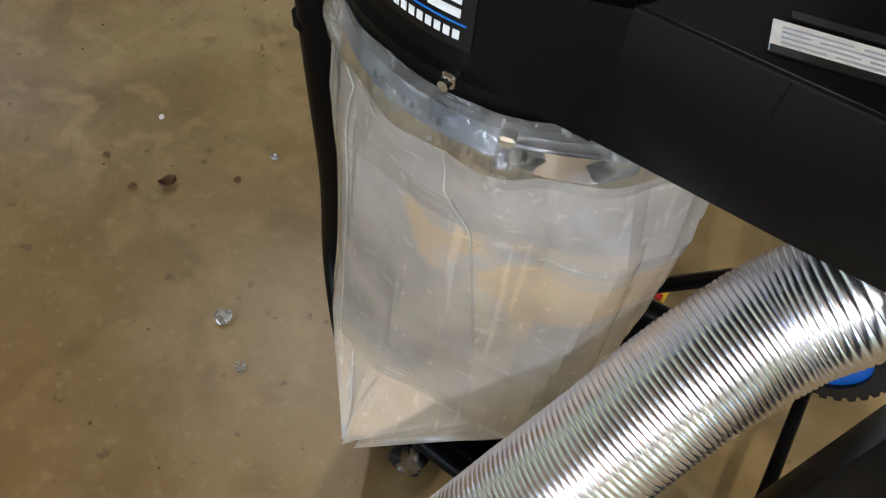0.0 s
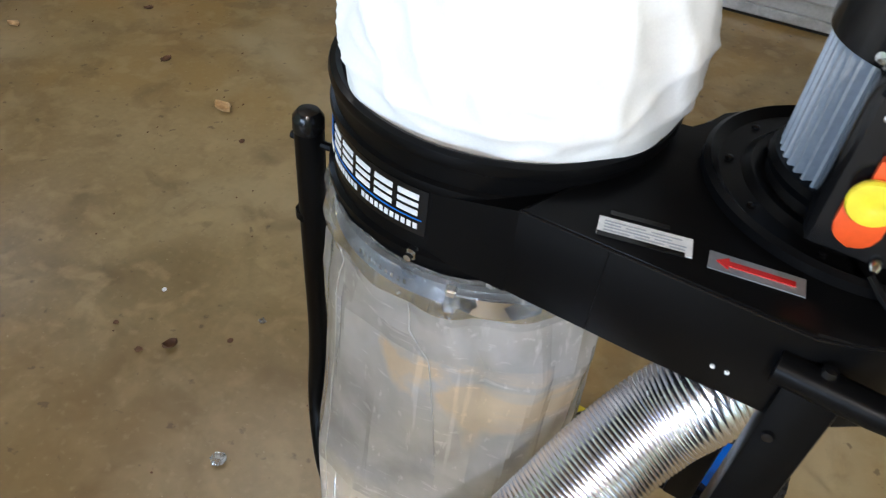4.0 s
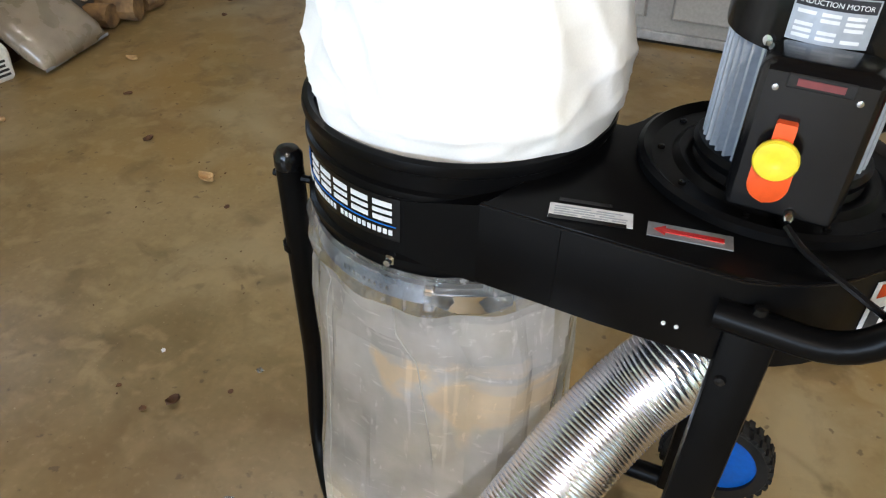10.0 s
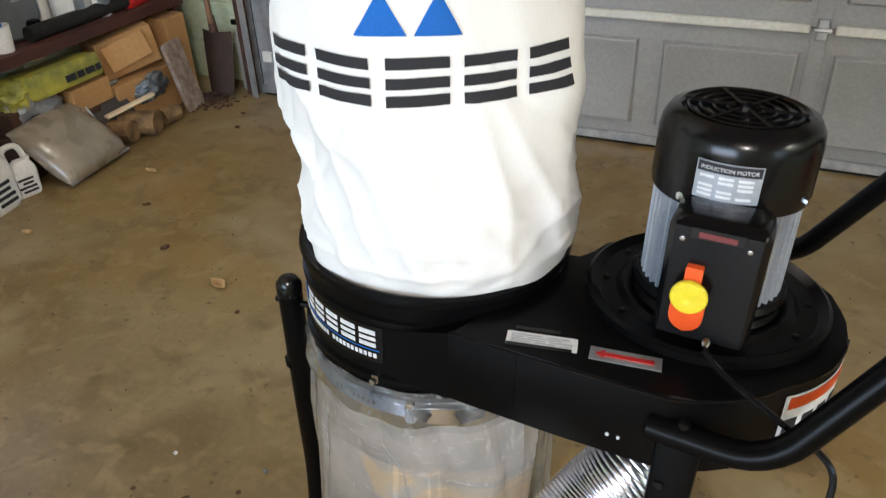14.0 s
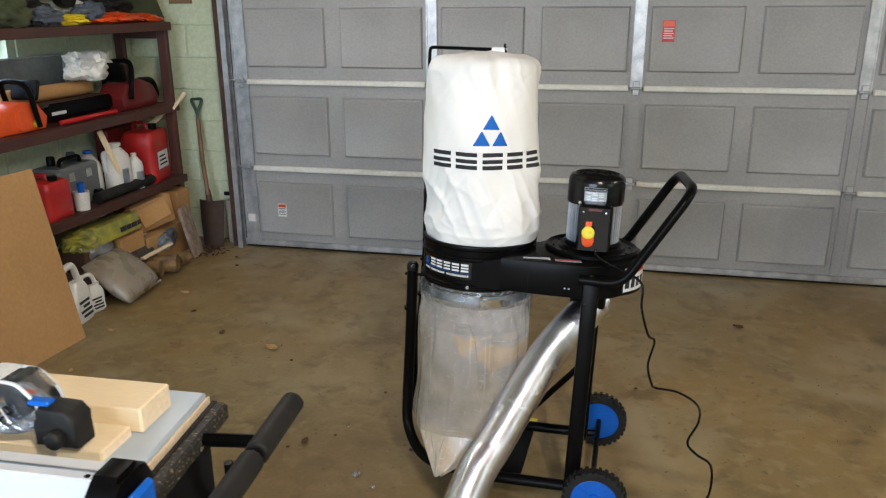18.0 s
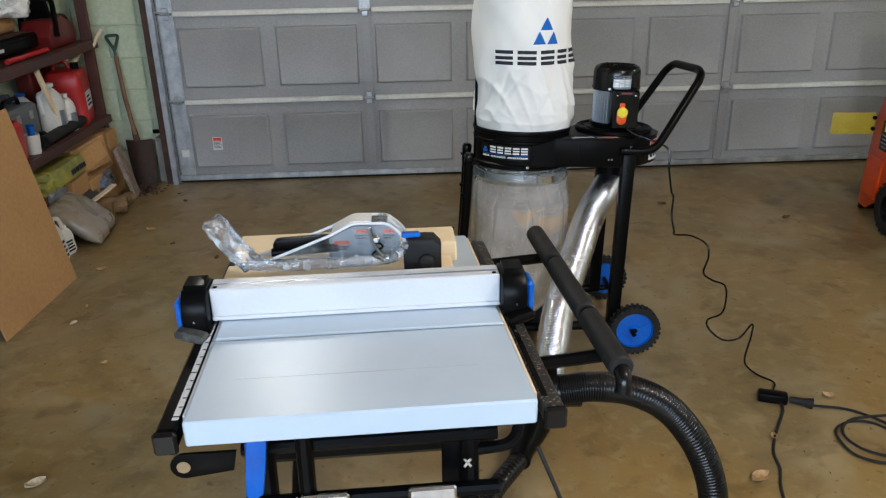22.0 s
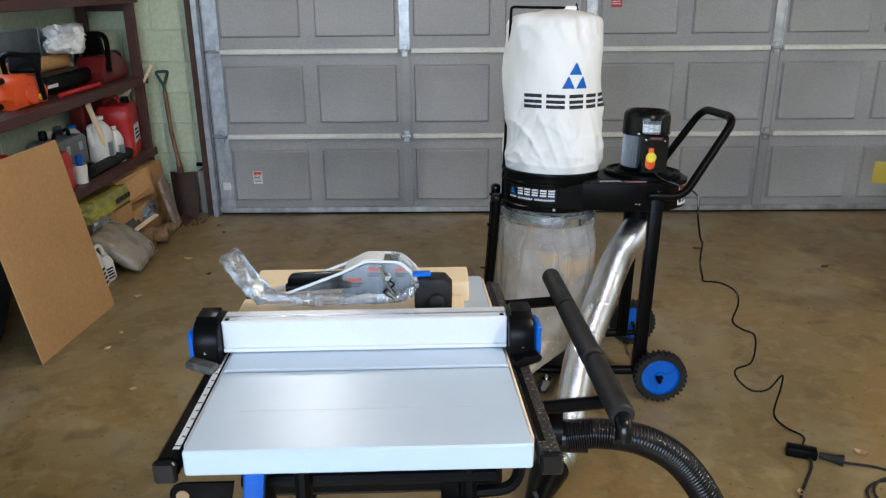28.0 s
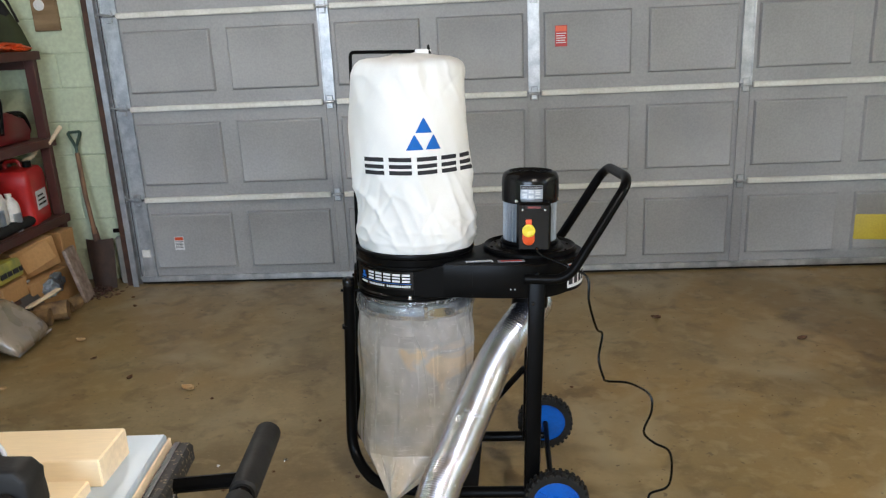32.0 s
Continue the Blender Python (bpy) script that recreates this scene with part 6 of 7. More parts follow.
def jerry_can(name, place, turn, size, label, group, big=False):
    w, d, h = size
    ob = thing(name, label, "fuel can", place, turn, group)
    bm = bmesh.new()
    rings = []
    for f, z in ((0.95, 0.0), (1.0, 0.03), (1.0, 0.16), (0.985, 0.18), (0.985, 0.60), (1.0, 0.62), (0.99, 0.74), (0.93, 0.82), (0.80, 0.88), (0.40, 0.91)):
        rings.append([(x * f, y * (f * 0.6 + 0.4), z * h) for x, y in rounded(w, d, min(w, d) * 0.15, 4)])
    can = part("body", grid_skin(bm, rings), M_RED, ob, "", True)
    part("handle", T(round_corners([(-w * 0.32, 0, h * 0.84), (-w * 0.30, 0, h * 1.0), (w * 0.05, 0, h * 1.02), (w * 0.12, 0, h * 0.9)], 0.02), 0.011, 8), M_RED, ob, "", True)
    part("cap", L([(0, h * 0.9), (0.024, h * 0.9), (0.024, h * 1.0), (0, h * 1.0)], 16, Matrix.Translation((w * 0.28, 0, 0))), M_BLACK, ob, "black screw cap", True)
    if not big:
        return ob
    part("label", span(w / 2 - 0.0005, w / 2 + 0.0015, -d * 0.28, d * 0.30, h * 0.22, h * 0.52), M_PAPER, ob, "printed white label", True)
    for k in range(3):
        part("print_bar", span(w / 2 + 0.0016, w / 2 + 0.0026, -d * 0.2, d * (0.22 - 0.05 * k), h * (0.28 + 0.07 * k), h * (0.31 + 0.07 * k)), M_BLACKGLOSS, ob, "", True)
    return ob


g1 = jerry_can("fuel_can", (-0.535, -0.240, SH[0]), 12, (0.20, 0.275, 0.35), "large red plastic fuel can on the shelf", "fuel cans", True)
part("spout", T([(0.03, 0.02, 0.335), (0.06, 0.09, 0.36), (0.09, 0.19, 0.42)], [0.016, 0.013, 0.009], 8), M_PINE_END, g1, "pale flexible spout", True)
jerry_can("fuel_can", (-0.515, -1.165, SH[0]), 4, (0.17, 0.20, 0.22), "small red plastic fuel can on the shelf", "fuel cans")
jerry_can("fuel_can", (-0.56, -1.44, SH[0]), -6, (0.18, 0.20, 0.24), "red plastic fuel can partly hidden by cardboard", "fuel cans")


def jug(place, turn, h, r, cap, label, group="", flat=0.7):
    ob = thing("jug", label, "jug", place, turn, group)
    rings = []
    for f, z in ((0.9, 0), (1, 0.05), (1, 0.62), (0.85, 0.75), (0.45, 0.88), (0.30, 0.91), (0.30, 0.95)):
        rings.append([(r * f * math.cos(a), r * flat * f * math.sin(a), z * h) for a in (math.tau * k / 20 for k in range(20))])
    part("body", grid_skin(bmesh.new(), rings), M_WHITE, ob, "", True)
    part("cap", L([(0, 0.94 * h), (r * 0.36, 0.94 * h), (r * 0.36, h), (0, h)], 16), cap, ob, "", True)
    part("handle", T(round_corners([(-r * 0.5, 0, h * 0.84), (-r * 1.05, 0, h * 0.84), (-r * 1.02, 0, h * 0.50), (-r * 0.9, 0, h * 0.46)], 0.02), r * 0.17, 8), M_WHITE, ob, "", True)
    part("label", bent_patch(bmesh.new(), (0, 0), r * (flat * 1.02), -130, -50, h * 0.18, h * 0.5, 8, 0.001), M_STEELBLUE, ob, "blue printed label", True)
    return ob


jug((-0.50, -0.585, SH[0]), 80, 0.29, 0.088, M_WHITE, "white plastic jug with a blue label on the shelf", "jugs")
jug((-0.47, -0.465, SH[0]), 80, 0.21, 0.048, M_WHITE, "slim white plastic bottle on the shelf", "jugs", 0.95)
jug((-0.60, -0.70, SH[0]), 60, 0.26, 0.07, M_BLUE, "white plastic jug behind a wooden stick", "jugs")
solid("wooden_stick", B((-0.462, -0.665, 0.685), (0.02, 0.03, 0.40), 0.003, (26, 0, 0)), M_PINE, "pale wooden stick leaning on the shelf jugs", "stick")
tb = thing("tool_case", "grey plastic tool case on the shelf", "tool case", (-0.56, -0.90, SH[0]), 0)
part("case_body", span(-0.68, -0.50, -1.07, -0.745, SH[0], SH[0] + 0.225, 0.015), mat("grey_case", (0.16, 0.18, 0.19), (0.12, 0.13, 0.14), rough=0.5), tb)
part("case_handle", T(round_corners([(-0.56, -0.99, 0.705), (-0.56, -0.98, 0.742), (-0.56, -0.83, 0.742), (-0.56, -0.82, 0.705)], 0.02), 0.011, 8), M_BLACK, tb)
for y in (-0.98, -0.84):
    part("latch", span(-0.4995, -0.492, y - 0.02, y + 0.02, 0.63, 0.675, 0.002), M_GALV, tb)
cup = thing("plastic_cup", "white plastic cup with a blue brush in it", "cup", (-0.452, -0.985, SH[0]))
part("cup_body", L([(0.035, 0.0), (0.042, 0.10), (0.039, 0.10), (0.033, 0.006), (0, 0.006)], 24), M_WHITE, cup, "", True)
part("brush", T([(0.0, 0.0, 0.02), (0.012, -0.01, 0.15)], [0.012, 0.02], 10), M_BLUE, cup, "blue brush", True)
solid("rubber_roll", T([(-0.447, -0.87, SH[0] + 0.032), (-0.447, -0.345, SH[0] + 0.032)], 0.031, 16), M_RUBBER, "black rubber roll lying on the shelf edge", "roll")
solid("pump", B((-0.49, -0.80, SH[0] + 0.035), (0.06, 0.05, 0.07), 0.01), M_BLACK, "small black pump on the shelf", "pump")


def chainsaw(place, turn, main, label):
    ob = thing("chainsaw", label, "chainsaw", place, turn, "chainsaws")
    part("engine_cover", P([(-0.15, 0.0), (0.14, 0.0), (0.16, 0.06), (0.10, 0.13), (-0.02, 0.15), (-0.13, 0.11), (-0.17, 0.05)], -0.075, 0.075, Matrix(((1, 0, 0, 0), (0, 0, 1, 0), (0, 1, 0, 0), (0, 0, 0, 1))), 0.018), main, ob, "", True)
    part("rear_handle", T(round_corners([(-0.11, 0, 0.13), (-0.23, 0, 0.125), (-0.27, 0, 0.03), (-0.14, 0, 0.018)], 0.04), 0.016, 8), M_BLACK, ob, "black rear handle", True)
    part("front_handle", T(round_corners([(0.07, -0.092, 0.02), (0.02, -0.098, 0.23), (0.02, 0.06, 0.245), (0.10, 0.088, 0.06)], 0.06), 0.0135, 10), M_BLACK, ob, "black wrap handle", True)
    part("hand_guard", B((0.115, 0, 0.19), (0.022, 0.16, 0.10), 0.010, (0, 18, 0)), M_BLACK, ob, "", True)
    part("starter_cover", L([(0, 0), (0.05, 0), (0.048, 0.012), (0, 0.014)], 18, facing((-0.02, -0.0755, 0.06))), main, ob, "", True)
    part("fuel_cap", L([(0, 0), (0.016, 0), (0.016, 0.010), (0, 0.011)], 12, facing((0.06, -0.076, 0.035))), M_YELLOW, ob, "yellow fuel cap", True)
    part("bar_cover", span(0.15, 0.60, -0.02, 0.02, 0.02, 0.09, 0.012), M_BLACK, ob, "black scabbard over the bar", True)
    part("brand_bars", span(0.25, 0.36, -0.0215, -0.0203, 0.045, 0.062), M_PAPER, ob, "", True)
    return ob


chainsaw((-0.545, -1.27, SH[1]), 90, M_REDORANGE, "orange chainsaw resting on the middle shelf")
dark_saw = chainsaw((-0.55, -0.33, SH[1]), -90, mat("dark_red_paint", (0.16, 0.012, 0.012), (0.10, 0.01, 0.01), rough=0.35), "dark red chainsaw with black handles on the shelf")
dark_saw.scale = (1.15, 1.15, 1.15)
solid("cardboard_tube", T([(-0.655, -1.20, SH[1] + 0.145), (-0.655, -0.55, SH[1] + 0.145)], 0.04, 18), M_CARD, "tan cardboard tube lying behind the chainsaws", "tube")
solid("storage_box", span(-0.72, -0.58, -1.25, -0.50, SH[1], SH[1] + 0.104, 0.005), M_DARKWOOD, "low dark box at the back of the shelf", "box")
solid("red_bar", T([(-0.452, -1.05, SH[1] + 0.016), (-0.450, -0.60, SH[1] + 0.016)], 0.013, 8), M_RED, "thin red bar lying on the shelf edge", "bar")
solid("knife_handle", T([(-0.395, -0.115, 0.905), (-0.385, 0.02, 0.985)], [0.010, 0.013], 8), M_PINE_END, "pale wooden tool handle sticking out at the shelf end", "tool")


def rag(name, c, s, material, label, seed, category="cloth", sub=3):
    bm = bmesh.new()
    bmesh.ops.create_icosphere(bm, subdivisions=sub + 1, radius=1.0)
    low = min(v.co.z for v in bm.verts)
    for v in bm.verts:
        n = 0.42 * noise.noise(v.co * 1.7 + Vector((seed, 0, 0))) - 0.50 * abs(noise.noise(v.co * 2.9 + Vector((0, seed, 0)))) - 0.28 * abs(noise.noise(v.co * 6.5 + Vector((0, 0, seed)))) + 0.14
        q = v.co * (1 + n)
        q.z = max(q.z, -0.8)
        v.co = Vector((c[0] + q.x * s[0], c[1] + q.y * s[1], c[2] + (q.z + 0.8) * s[2]))
    return solid(name, bm, material, label, category, sharp=60)


M_GREYBAG = plastic_film("grey_plastic_bag", (0.55, 0.56, 0.60), 0.15, 0.25, 22.0, 0.8)
M_YELLOWSACK = mat("dull_yellow_film", (0.42, 0.38, 0.05), (0.20, 0.21, 0.05), rough=0.4, scale=14)
M_OLIVE = mat("olive_cloth", (0.05, 0.06, 0.022), (0.03, 0.037, 0.015), rough=0.9, fine=200, bump=0.3)
rag("plastic_sack", (-0.62, -0.56, SH[1] + 0.186), (0.10, 0.17, 0.085), M_WHITE, "crumpled white plastic sack on the shelf", 3.0, "sack")
rag("orange_cloth", (-0.50, -0.48, SH[2]), (0.10, 0.22, 0.034), M_REDORANGE, "crumpled orange safety cloth on the top shelf", 5.0)
rag("orange_cloth", (-0.50, -0.19, SH[2]), (0.09, 0.17, 0.028), M_REDORANGE, "crumpled orange safety cloth on the top shelf", 9.0)
rag("yellow_cloth", (-0.50, -0.84, SH[2]), (0.09, 0.14, 0.030), M_YELLOW, "crumpled yellow cloth on the top shelf", 12.0)
rag("white_rag", (-0.60, -0.68, SH[2] + 0.055), (0.08, 0.15, 0.035), M_PAPER, "pale rag lying on the top shelf", 15.0)
rag("dark_bag", (-0.62, -0.36, SH[2] + 0.04), (0.12, 0.20, 0.075), M_RUBBER, "black tool bag on the top shelf", 18.0, "bag")
rag("dark_bag", (-0.62, -1.10, SH[2]), (0.13, 0.20, 0.11), M_RUBBER, "black tool bag on the top shelf", 22.0, "bag")
rag("dark_bag", (-0.60, -1.62, SH[2]), (0.13, 0.24, 0.13), M_RUBBER, "black tool bag on the top shelf", 27.0, "bag")
cone = solid("cloth_cone", L([(0.13, SH[2]), (0.135, SH[2] + 0.02), (0.10, SH[2] + 0.13), (0.035, SH[2] + 0.27), (0, SH[2] + 0.29)], 20, Matrix.Translation((-0.60, -0.02, 0))), M_OLIVE, "dark olive cone-shaped cloth cover on the shelf end", "cover")
blw = thing("leaf_blower", "black and olive leaf blower lying on the top shelf", "leaf blower", (-0.64, -0.45, SH[2] + 0.13))
part("blower_body", L([(0, -0.09), (0.07, -0.09), (0.09, -0.05), (0.09, 0.05), (0.06, 0.09), (0, 0.09)], 24, facing((-0.63, -0.42, SH[2] + 0.215), (1, 0.2, 0.15))), M_OLIVE, blw)
part("blower_tube", T(smooth_path([(-0.60, -0.40, SH[2] + 0.25), (-0.60, -0.22, SH[2] + 0.30), (-0.58, -0.08, SH[2] + 0.27), (-0.56, -0.03, SH[2] + 0.20)], 6), [0.045] * 8 + [0.04] * 6 + [0.034] * 5, 12), M_RUBBER, blw)
part("blower_strap", T(smooth_path([(-0.58, -0.12, SH[2] + 0.31), (-0.55, -0.03, SH[2] + 0.30), (-0.54, 0.02, SH[2] + 0.22), (-0.53, 0.04, SH[2] + 0.16)], 6), 0.010, 6, 0.4), M_RUBBER, blw)
cs2 = thing("circular_saw", "yellow and black circular saw on the top shelf", "circular saw", (-0.56, -0.78, SH[2] + 0.10))
part("motor_housing", L([(0, -0.08), (0.05, -0.08), (0.055, 0.0), (0.05, 0.09), (0, 0.09)], 20, facing((-0.60, -0.72, SH[2] + 0.20), (0.3, 1, 0.1))), M_YELLOW, cs2)
part("blade_cover", L([(0, -0.02), (0.09, -0.02), (0.095, 0.0), (0.09, 0.025), (0, 0.025)], 24, facing((-0.53, -0.80, SH[2] + 0.175), (1, 0.1, 0.1))), M_BLACK, cs2)
part("saw_handle", T(round_corners([(-0.59, -0.86, SH[2] + 0.16), (-0.59, -0.95, SH[2] + 0.24), (-0.59, -0.80, SH[2] + 0.29), (-0.59, -0.70, SH[2] + 0.25)], 0.04), 0.016, 8), M_BLACK, cs2)

pane = thing("storm_pane", "dusty framed glass pane leaning at the back of the shelf", "glass pane", (-0.73, -0.95, SH[1]))
M_GLASSGREY = mat("dusty_grey_glass", (0.20, 0.22, 0.22), (0.13, 0.15, 0.15), rough=0.18, scale=6, fine=40)
part("glass_sheet", span(-0.756, -0.750, -1.14, -0.60, SH[1] + 0.012, SH[1] + 0.32), M_GLASSGREY, pane)
for y0, y1, z0, z1 in ((-1.15, -1.14, 0.0, 0.33), (-0.60, -0.59, 0.0, 0.33), (-1.14, -0.60, 0.0, 0.012), (-1.14, -0.60, 0.32, 0.33)):
    part("pane_frame", span(-0.760, -0.744, y0, y1, SH[1] + z0, SH[1] + z1, 0.002), M_GALV, pane)
M_BLUEGREY = mat("blue_grey_cloth", (0.10, 0.12, 0.16), (0.05, 0.06, 0.08), rough=0.9, scale=12, fine=200, bump=0.3)
rag("work_glove", (-0.49, -0.66, SH[2] + 0.02), (0.07, 0.12, 0.05), M_BLUEGREY, "grey work glove on the top shelf", 33.0, "glove")
rag("work_glove", (-0.50, -1.00, SH[2]), (0.08, 0.12, 0.05), M_BLUEGREY, "grey work glove on the top shelf", 37.0, "glove")
rag("dark_bag", (-0.50, -1.28, SH[2]), (0.09, 0.14, 0.08), M_OLIVE, "dark olive tool pouch on the top shelf", 44.0, "bag")
for k, (y, r, h, m, w) in enumerate(((-0.96, 0.022, 0.05, M_BLACK, "black"), (-0.90, 0.018, 0.035, M_PINE_END, "tan"), (-0.80, 0.025, 0.045, M_BLUEGREY, "grey"))):
    solid("small_tin", L([(0, 0), (r, 0), (r, h * 0.8), (r * 0.8, h), (0, h)], 16, Matrix.Translation((-0.63, y, SH[0] + 0.2255))), m, "small " + w + " tin standing on the tool case", "tin", "tins")
solid("red_bin", span(-0.735, -0.645, -0.45, -0.13, SH[0], SH[0] + 0.34, 0.012), mat("dark_red_plastic", (0.20, 0.012, 0.010), (0.12, 0.010, 0.010), rough=0.5), "dark red plastic bin behind the fuel can", "bin")
solid("wooden_lath", B((-0.44, -1.02, 0.447), (0.012, 0.36, 0.035), 0.002, (-7, 0, 0)), M_PINE, "pale wooden lath under the shelf edge", "lath")
rag("rag_heap", (-0.47, -0.66, 0.272), (0.07, 0.07, 0.05), M_GREYBAG, "crumpled clear plastic on the carton", 52.0, "plastic")

# ---- on the floor under and before the shelves ----
crate = solid("cardboard_box", B((-0.490, -0.400, 0.312), (0.20, 0.27, 0.17), 0.003, (9, 0, -24)), M_CARD, "open cardboard carton stacked under the shelf", "box", "cartons")
solid("cardboard_box", span(-0.66, -0.36, -0.60, -0.22, 0.0, 0.206, 0.004), M_CARD, "cardboard carton under the shelf", "box", "cartons")
solid("cardboard_flap", B((-0.375, -0.470, 0.330), (0.004, 0.20, 0.11), 0.0008, (14, -12, -24)), M_CARD, "loose flap of the open carton", "cardboard")
flap = solid("cardboard_box", span(-0.55, -0.37, -0.215, -0.075, 0.0, 0.40, 0.004), M_CARD, "tall narrow cardboard carton at the shelf end", "box", "cartons")
solid("stone_plank", B((-0.268, -0.275, 0.166), (0.022, 0.135, 0.325), 0.004, (0, -13, 8)), mat("flecked_plank", (0.36, 0.29, 0.24), (0.20, 0.14, 0.11), rough=0.55, scale=30, fine=120, bump=0.2), "flecked brown plank leaning on the cartons", "plank")
M_LOG = mat("dark_bark_log", (0.30, 0.185, 0.075), (0.10, 0.06, 0.03), rough=0.85, scale=14, fine=60, bump=0.5, depth=0.006)
for i, (x, y, r, ln, tw) in enumerate(((-0.27, -0.60, 0.055, 0.17, 20), (-0.235, -0.45, 0.04, 0.09, 80), (-0.34, -0.70, 0.05, 0.22, 10))):
    bm = bmesh.new()
    rings = []
    for k in range(7):
        u = (k / 6 - 0.5) * ln
        rings.append([(u, r * math.cos(a) * (1 + 0.18 * noise.noise(Vector((math.cos(a) * 1.5, math.sin(a) * 1.5, u * 9 + i)))), r + r * 0.98 * math.sin(a) * (1 + 0.18 * noise.noise(Vector((math.cos(a) * 1.5 + 5, math.sin(a) * 1.5, u * 9 + i))))) for a in (math.tau * j / 12 for j in range(12))])
    grid_skin(bm, rings)
    bmesh.ops.transform(bm, matrix=pose(x, y, 0.004, 0, 0, tw), verts=bm.verts[:])
    solid("firewood_log", bm, M_LOG, "short split log of firewood on the floor", "log", "firewood", sharp=30)
solid("stick_of_wood", B((-0.30, -0.60, 0.135), (0.03, 0.26, 0.012), 0.002, (4, 0, -8)), M_PINE_END, "pale wooden slat lying on the firewood", "slat")
rag("crumpled_paper", (-0.36, -0.40, 0.09), (0.04, 0.10, 0.06), M_STEELBLUE, "crumpled blue and white papers by the cartons", 31.0, "paper")
solid("wood_crate", span(-0.62, -0.36, -1.12, -0.70, 0.0, 0.166, 0.004), M_DARKWOOD, "dark wooden crate under the yellow sack", "crate")


def pillow(name, c, size, turn, material, label, category, seed, lean=0.0):
    bm = bmesh.new()
    n = 22
    vs = {}
    for s in (1, -1):
        for i in range(n + 1):
            for j in range(n + 1):
                u, v = i / n * 2 - 1, j / n * 2 - 1
                h = ((1 - abs(u) ** 3.2) * (1 - abs(v) ** 3.2)) ** 0.55
                q = Vector((u * size[0] / 2 * (1 - 0.04 * abs(v) ** 2), v * size[1] / 2 * (1 - 0.04 * abs(u) ** 2), s * h * size[2] / 2 + 0.012 * noise.noise(Vector((u * 2.5 + seed, v * 2.5, s)))))
                if s < 0 and (i in (0, n) or j in (0, n)):
                    vs[s, i, j] = vs[1, i, j]
                else:
                    vs[s, i, j] = bm.verts.new(q)
    for s in (1, -1):
        for i in range(n):
            for j in range(n):
                f = [vs[s, i, j], vs[s, i + 1, j], vs[s, i + 1, j + 1], vs[s, i, j + 1]]
                bm.faces.new(f if s > 0 else f[::-1])
    bmesh.ops.transform(bm, matrix=pose(*c, *turn), verts=bm.verts[:])
    bag = thing(name, label, category, c)
    part("bag_body", bm, material, bag, "", False, 80)
    ends = [pose(*c, *turn) @ Vector((size[0] / 2 * 0.97, v * size[1] / 2, 0)) for v in (-0.96, -0.5, 0.0, 0.5, 0.96)]
    part("sealed_edge", T(ends, 0.006, 6, 0.3), M_GREYBAG, bag, "crimped clear plastic seam")
    return bag


M_SAND = mat("sand_in_clear_bag", (0.30, 0.25, 0.185), (0.24, 0.20, 0.145), rough=0.28, scale=12, fine=300, bump=0.1, spec=0.6, coat=0.35)
pillow("sand_bag", (-0.287, -0.960, 0.118), (0.32, 0.37, 0.125), (0, 38, 6), M_SAND, "clear plastic bag of tan sand leaning on the clutter", "sand bag", 2.0)
rag("bag_neck", (-0.43, -0.965, 0.195), (0.055, 0.115, 0.085), M_GREYBAG, "crumpled clear plastic sack behind the sand bag", 41.0, "sack")
# dark box added in a dark gap to carry the yellow package
solid("dark_support", span(-0.60, -0.40, -1.10, -0.84, 0.168, 0.268, 0.004), M_DARKWOOD, "added dark box under the yellow package", "box", "cartons")
solid("cardboard_box", span(-0.56, -0.365, -0.825, -0.615, 0.168, 0.270, 0.003), M_CARD, "small cardboard carton under the yellow package", "box", "cartons")
yel = thing("yellow_package", "flat yellow plastic package with black print", "package", (-0.44, -0.82, 0.272))
part("package_body", P(rounded(0.36, 0.10, 0.02), -0.085, 0.085, facing((0, 0, 0.055), (1, 0, 0.15)), 0.012), M_YELLOWSACK, yel, "", True)
for k, (y0, y1) in enumerate(((-0.02, 0.03), (0.04, 0.075), (0.085, 0.13), (0.14, 0.165))):
    part("print_bar", B((0.092, (y0 + y1) / 2, 0.058), (0.003, y1 - y0, 0.026), 0, (0, -8, 0)), M_INK_BLACK, yel, "", True)
rag("yellow_sack", (-0.47, -1.02, 0.268), (0.09, 0.10, 0.06), M_YELLOWSACK, "crumpled yellow plastic sack under the shelf", 36.0, "sack")
scoop = thing("dust_pan", "dark metal pan leaning under the shelf", "pan", (-0.36, -0.66, 0.0))
part("pan_plate", B((-0.345, -0.66, 0.110), (0.010, 0.22, 0.24), 0.003, (0, -32, 0)), mat("dark_scoop", (0.06, 0.055, 0.05), rough=0.5), scoop)
part("pan_rim", B((-0.338, -0.772, 0.115), (0.03, 0.012, 0.25), 0.003, (0, -32, 0)), M_GALV, scoop, "bright bent metal rim")
part("pan_rim", B((-0.405, -0.66, 0.216), (0.03, 0.23, 0.012), 0.003, (0, -32, 0)), M_GALV, scoop, "bright bent metal rim")
